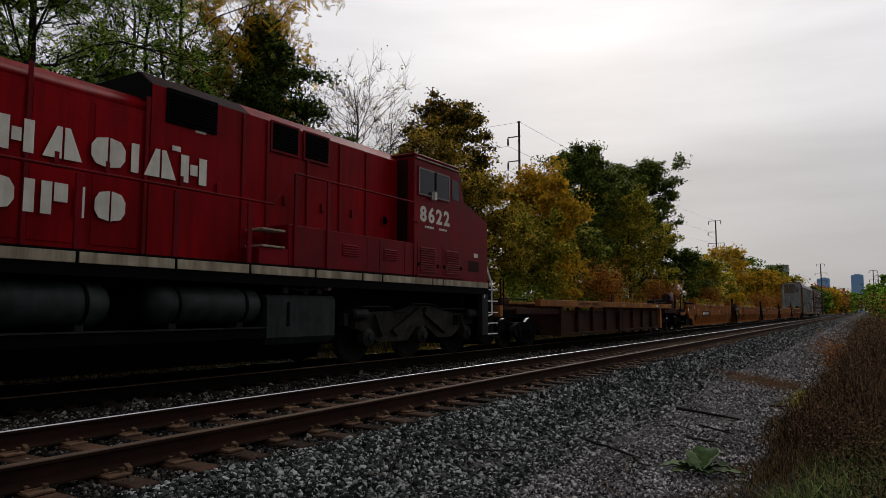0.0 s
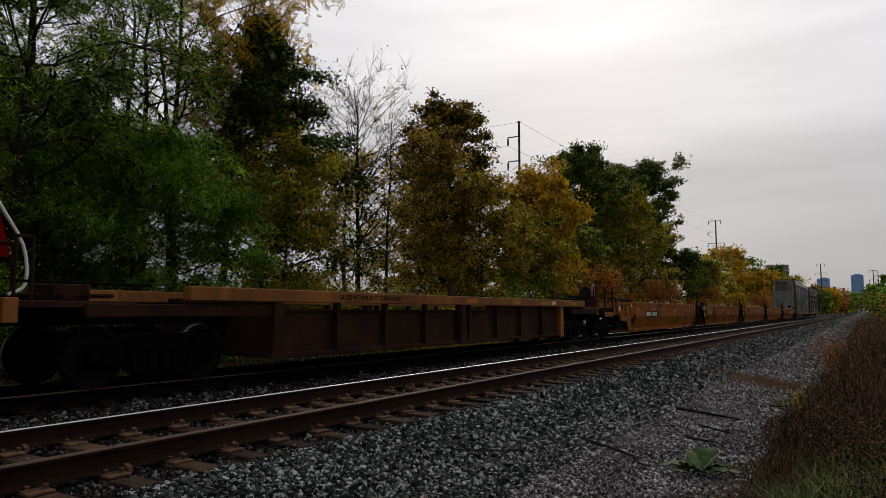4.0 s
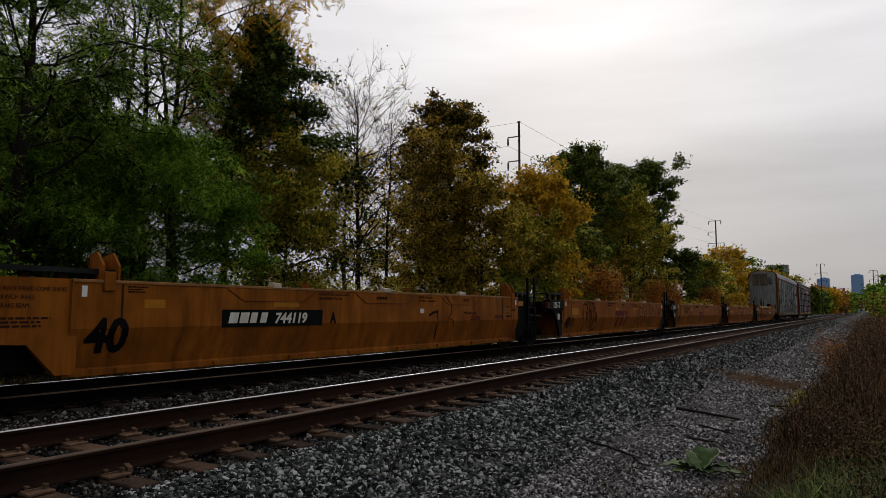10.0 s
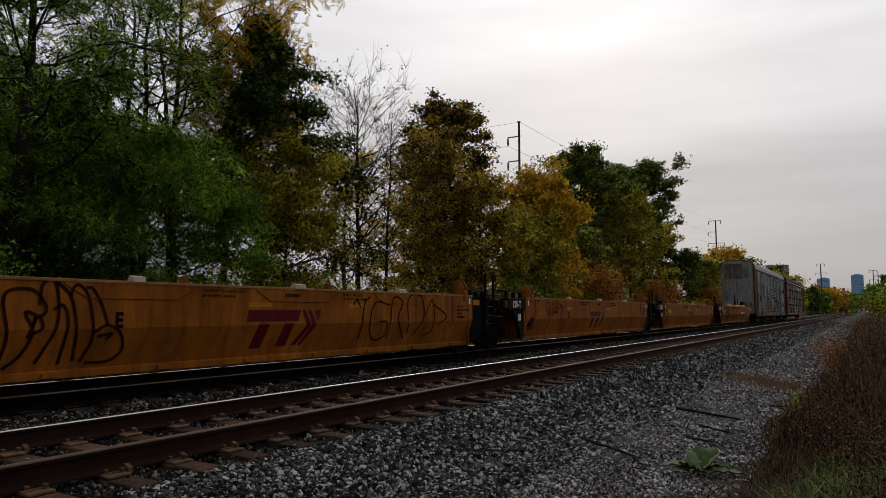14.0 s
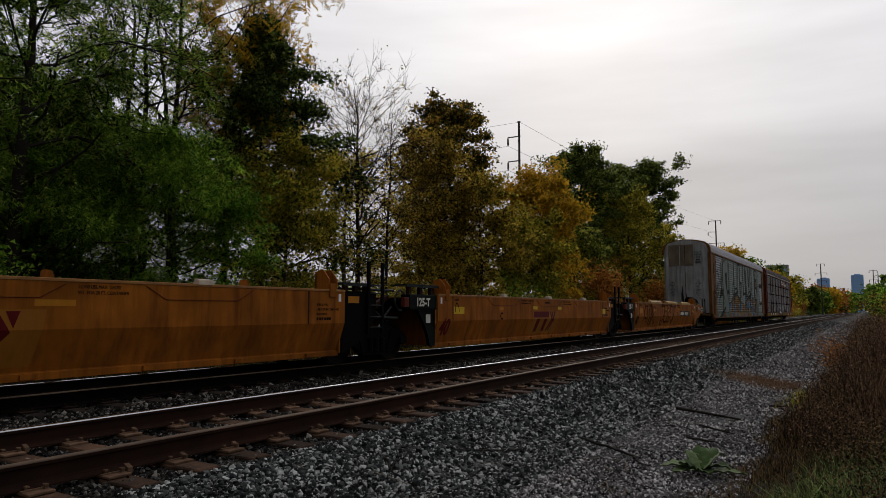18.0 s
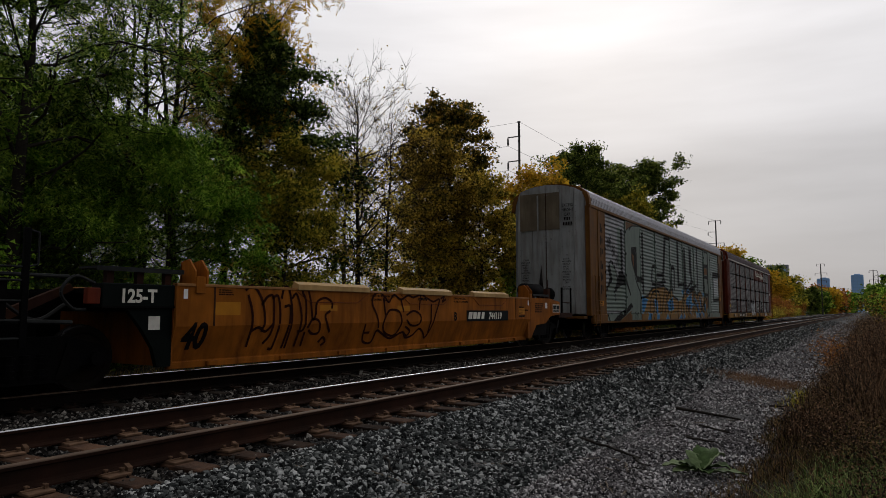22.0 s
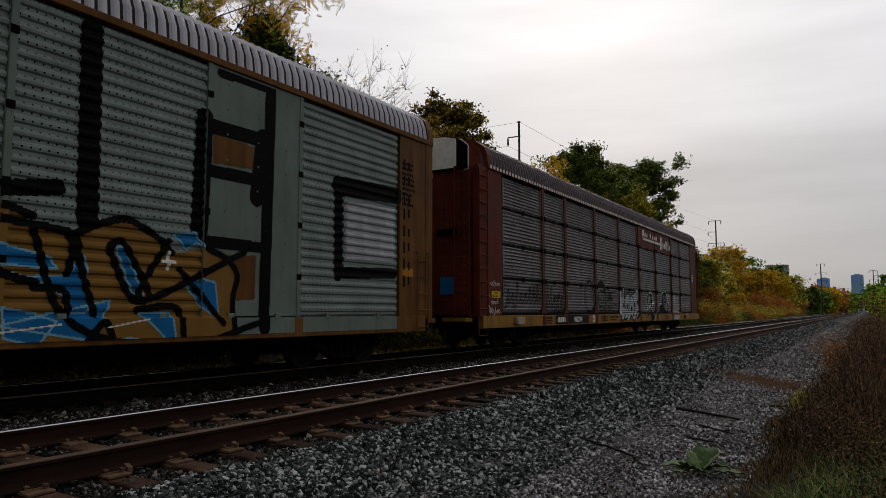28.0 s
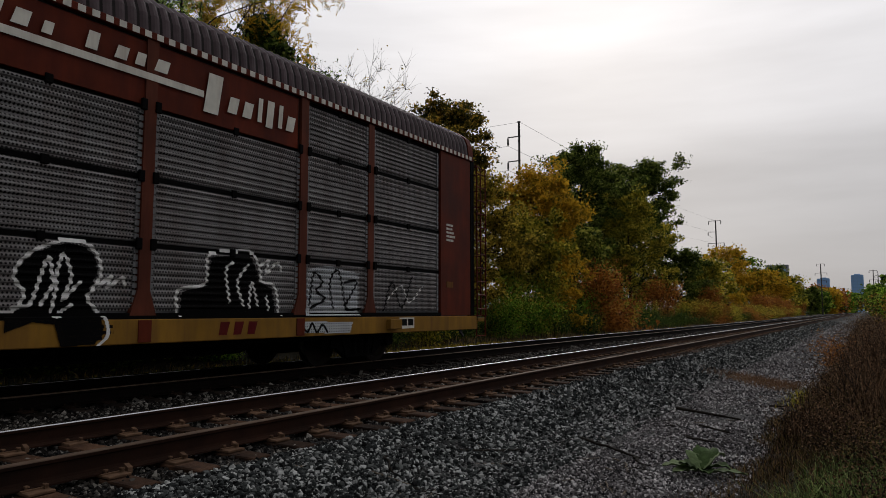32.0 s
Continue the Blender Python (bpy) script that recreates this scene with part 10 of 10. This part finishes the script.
    black_body_1 = [[(167.32, 0.81), (167.31, 1.0), (167.43, 1.03), (167.57, 1.26), (167.45, 1.46), (167.49, 1.59), (167.64, 1.75), (167.87, 1.85), (168.02, 1.9), (168.26, 1.87), (168.4, 1.75), (168.44, 1.54), (168.34, 1.34), (168.29, 1.21), (168.46, 0.99), (168.52, 0.78), (168.39, 0.64), (167.97, 0.63), (167.88, 0.9), (167.62, 0.93)], [(169.7, 1.02), (169.71, 1.33), (170.16, 1.44), (170.23, 1.87), (170.59, 1.93), (170.96, 1.97), (171.15, 1.71), (171.19, 1.53), (171.47, 1.44), (171.58, 1.01)]]
    silver_block_1 = [[(172.24, 1.01), (172.25, 1.78), (172.84, 1.9), (173.76, 1.79), (173.74, 1.01)], [(172.0, 0.69), (172.06, 0.88), (173.51, 0.86), (173.43, 0.65)]]
    white_edge_1 = [[(167.3, 1.05), (167.43, 1.05), (167.55, 1.26), (167.43, 1.44), (167.47, 1.61), (167.64, 1.78), (167.87, 1.89), (168.02, 1.94), (168.28, 1.91), (168.44, 1.75), (168.48, 1.52), (168.37, 1.32), (168.32, 1.21), (168.51, 0.99), (168.57, 0.76), (168.44, 0.62)], [(167.67, 1.27), (167.81, 1.71), (167.89, 1.41), (167.98, 1.76), (168.1, 1.48), (168.0, 1.2), (168.21, 1.42)], [(167.74, 1.13), (167.92, 1.41), (167.88, 1.0), (168.11, 1.14)], [(167.42, 1.1), (167.61, 1.13), (167.67, 1.27)], [(169.66, 1.0), (169.65, 1.36), (170.12, 1.47), (170.17, 1.9), (170.59, 1.98), (170.99, 2.02), (171.21, 1.73), (171.24, 1.55), (171.54, 1.46), (171.65, 1.0)], [(170.59, 1.2), (170.51, 1.68), (170.64, 1.82)]]
    white_edge_2 = [[(170.87, 1.16), (170.74, 1.51), (170.94, 1.79)], [(170.99, 1.11), (171.03, 1.52), (171.17, 1.16)], [(171.42, 1.07), (171.35, 1.3)], [(168.47, 1.39), (168.62, 1.51), (168.58, 1.37), (168.78, 1.5), (168.82, 1.4)], [(171.21, 1.8), (171.39, 1.89), (171.33, 1.67), (171.58, 1.87), (171.69, 1.74)]]
    black_tag_1 = [[(172.38, 1.17), (172.48, 1.73), (172.72, 1.58), (172.55, 1.42), (172.79, 1.28), (172.41, 1.12)], [(173.01, 1.12), (172.92, 1.59), (173.16, 1.81), (173.37, 1.13)], [(173.32, 1.6), (173.7, 1.62), (173.37, 1.13), (173.81, 1.1)], [(172.1, 0.83), (172.27, 0.7), (172.38, 0.85), (172.51, 0.69), (172.65, 0.82), (172.79, 0.69)], [(174.58, 1.07), (174.87, 1.66), (175.22, 1.14), (175.6, 1.81)]]
    paint(M_SILVER, 1, silver_block_1, (), "silver graffiti block")
    paint(M_SPRAY, 2, black_body_1, [(q, 0.045) for q in black_tag_1], "black graffiti shapes")
    paint(M_WHITE, 3, (), [(q, 0.045) for q in white_edge_1 + white_edge_2] + [([(174.7, 1.3), (175.2, 1.6), (175.5, 1.25), (176, 1.6)], 0.03)], "white graffiti outlines")
    # pale chalky scribbles on the maroon end panel
    for y0, z0, w, h, n, seed in ((151.9, 1.1, 0.35, 0.2, 3, 1), (152.2, 1.02, 0.6, 0.14, 6, 2), (152.25, 1.75, 0.55, 0.12, 6, 3), (152.3, 1.28, 0.4, 0.09, 5, 4), (151.95, 1.45, 0.25, 0.12, 3, 5)):
        bm = bmesh.new()
        for q in scribble(Y(y0), z0, w, h, n, seed):
            ribbon(bm, q, 0.012, 1.516, 4)
        tagged(part("chalk_scribble", bm, M_DECAL, c, "pale chalk scribble"), kind="stuff")
    part("hood_patch", prism(bmesh.new(), [(0.95, 4.74), (1.29, 4.74), (1.29, 5.35), (1.1, 5.51), (0.95, 5.57)], a - 0.036, a - 0.031, "y"), M_BLACK, c, "black patch on the white door top")
    part("hood_shadow_box", boxed((-0.1, 1.2), (a - 0.06, a - 0.03), (4.72, 4.80), 0.006), M_BLACK, c, "black ledge under the white door top")


build_rack_one()
build_rack_two()


# ---- ties, plates and spikes, the nearest as pieces of their own ----
def build_ties():
    bm = bmesh.new()
    vs = box(bm, (-1.30, 1.30), (-0.115, 0.115), (-0.385, -0.207), 0.012)
    bmesh.ops.subdivide_edges(bm, edges=[e for e in bm.edges if abs(e.verts[0].co.x - e.verts[1].co.x) > 2], cuts=4)
    for v in bm.verts:
        v.co += Vector((0, noise.noise(v.co * 3.1) * 0.012, noise.noise(v.co * 2.3 + Vector((5, 5, 5))) * 0.008))
    tie_me = bm_mesh("tie", bm, M_TIE)
    # far-track copies of tie and plate, coloured darker for the train's shade
    shade_tie_me = tie_me.copy()
    shade_tie_me.materials[0] = M_SHADETIE
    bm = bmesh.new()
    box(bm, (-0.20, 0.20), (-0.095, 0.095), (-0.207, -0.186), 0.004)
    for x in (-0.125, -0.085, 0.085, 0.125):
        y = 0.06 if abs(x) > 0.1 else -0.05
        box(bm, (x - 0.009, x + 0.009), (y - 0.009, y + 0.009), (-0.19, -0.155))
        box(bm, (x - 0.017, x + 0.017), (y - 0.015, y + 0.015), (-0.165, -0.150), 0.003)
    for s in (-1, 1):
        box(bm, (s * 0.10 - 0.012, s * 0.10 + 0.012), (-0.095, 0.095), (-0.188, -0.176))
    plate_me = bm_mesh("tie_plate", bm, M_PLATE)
    shade_plate_me = plate_me.copy()
    shade_plate_me.materials[0] = M_SHADEPLATE
    bm = bmesh.new()
    for s in (-1, 1):
        prism(bm, [(s * 0.045, -0.186), (s * 0.115, -0.21), (s * 0.115, -0.165), (s * 0.06, -0.14)], 0.09, 0.13, "y")
    anchor_me = bm_mesh("rail_anchor", bm, M_PLATE)
    rng = random.Random(9)
    rest = []
    for x0, name, first, count, full, phase in ((NEAR, "near_track", 1.0, 150, 90, 7.75), (FAR, "far_track", 2.0, 130, 60, 8.0)):
        th = thing(name, "wooden ties with rusty plates under two rails", "track", (x0, 0, 0), "", "structure")
        pitch = 0.562
        y = phase - pitch * int((phase - first) / pitch)
        i = 0
        while y < 420:
            if i < count:
                t = new("tie", tie_me if x0 == NEAR else shade_tie_me)
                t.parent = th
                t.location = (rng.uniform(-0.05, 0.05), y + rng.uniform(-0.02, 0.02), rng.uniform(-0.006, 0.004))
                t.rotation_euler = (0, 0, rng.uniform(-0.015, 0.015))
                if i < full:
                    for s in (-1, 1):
                        p = new("tie_plate", plate_me if x0 == NEAR else shade_plate_me)
                        p.parent = t
                        p.location = (s * GAUGE / 2 - t.location.x, 0, -t.location.z)
                        if x0 == NEAR and rng.random() < 0.6:
                            q = new("rail_anchor", anchor_me)
                            q.parent = t
                            q.location = (s * GAUGE / 2 - t.location.x, 0.03 * rng.choice((-1, 1)), -t.location.z)
            else:
                rest.append((x0, y))
            y += pitch + rng.uniform(-0.02, 0.02)
            i += 1
    c = np.array([(a, b, d) for a in (-1.3, 1.3) for b in (-0.115, 0.115) for d in (-0.38, -0.207)])
    f = np.array([(0, 1, 3, 2), (4, 6, 7, 5), (0, 4, 5, 1), (2, 3, 7, 6), (0, 2, 6, 4), (1, 5, 7, 3)])
    V = np.concatenate([c + np.array([x, y, 0]) for x, y in rest])
    F = np.concatenate([f + 8 * i for i in range(len(rest))])
    tagged(new("distant_ties", mesh_np("distant_ties", V, F, (M_TIE,))), "rows of wooden ties farther along both tracks", "tie", kind="stuff")


build_ties()


# ---- motion: the whole train rolls towards -y, gathering speed ----
def travelled(t):
    return 2.7611 * t + 0.091281 * t ** 2 - 0.0005218 * t ** 3 - 1.7332e-06 * t ** 4 - 0.065 * max(2.0 - t, 0.0) + 0.045 * max(t - 29.0, 0.0) ** 2


def motions():
    for th, u0 in TRAIN:
        walk(th, [(t, pose(FAR, u0 - travelled(t), 0)) for t in [k / 2 for k in range(0, 65)]])
    for ob, y, r in WHEELS:
        walk(ob, [(k / 15, pose(0, y, r, math.degrees(travelled(k / 15) / r))) for k in range(0, 481)])


motions()
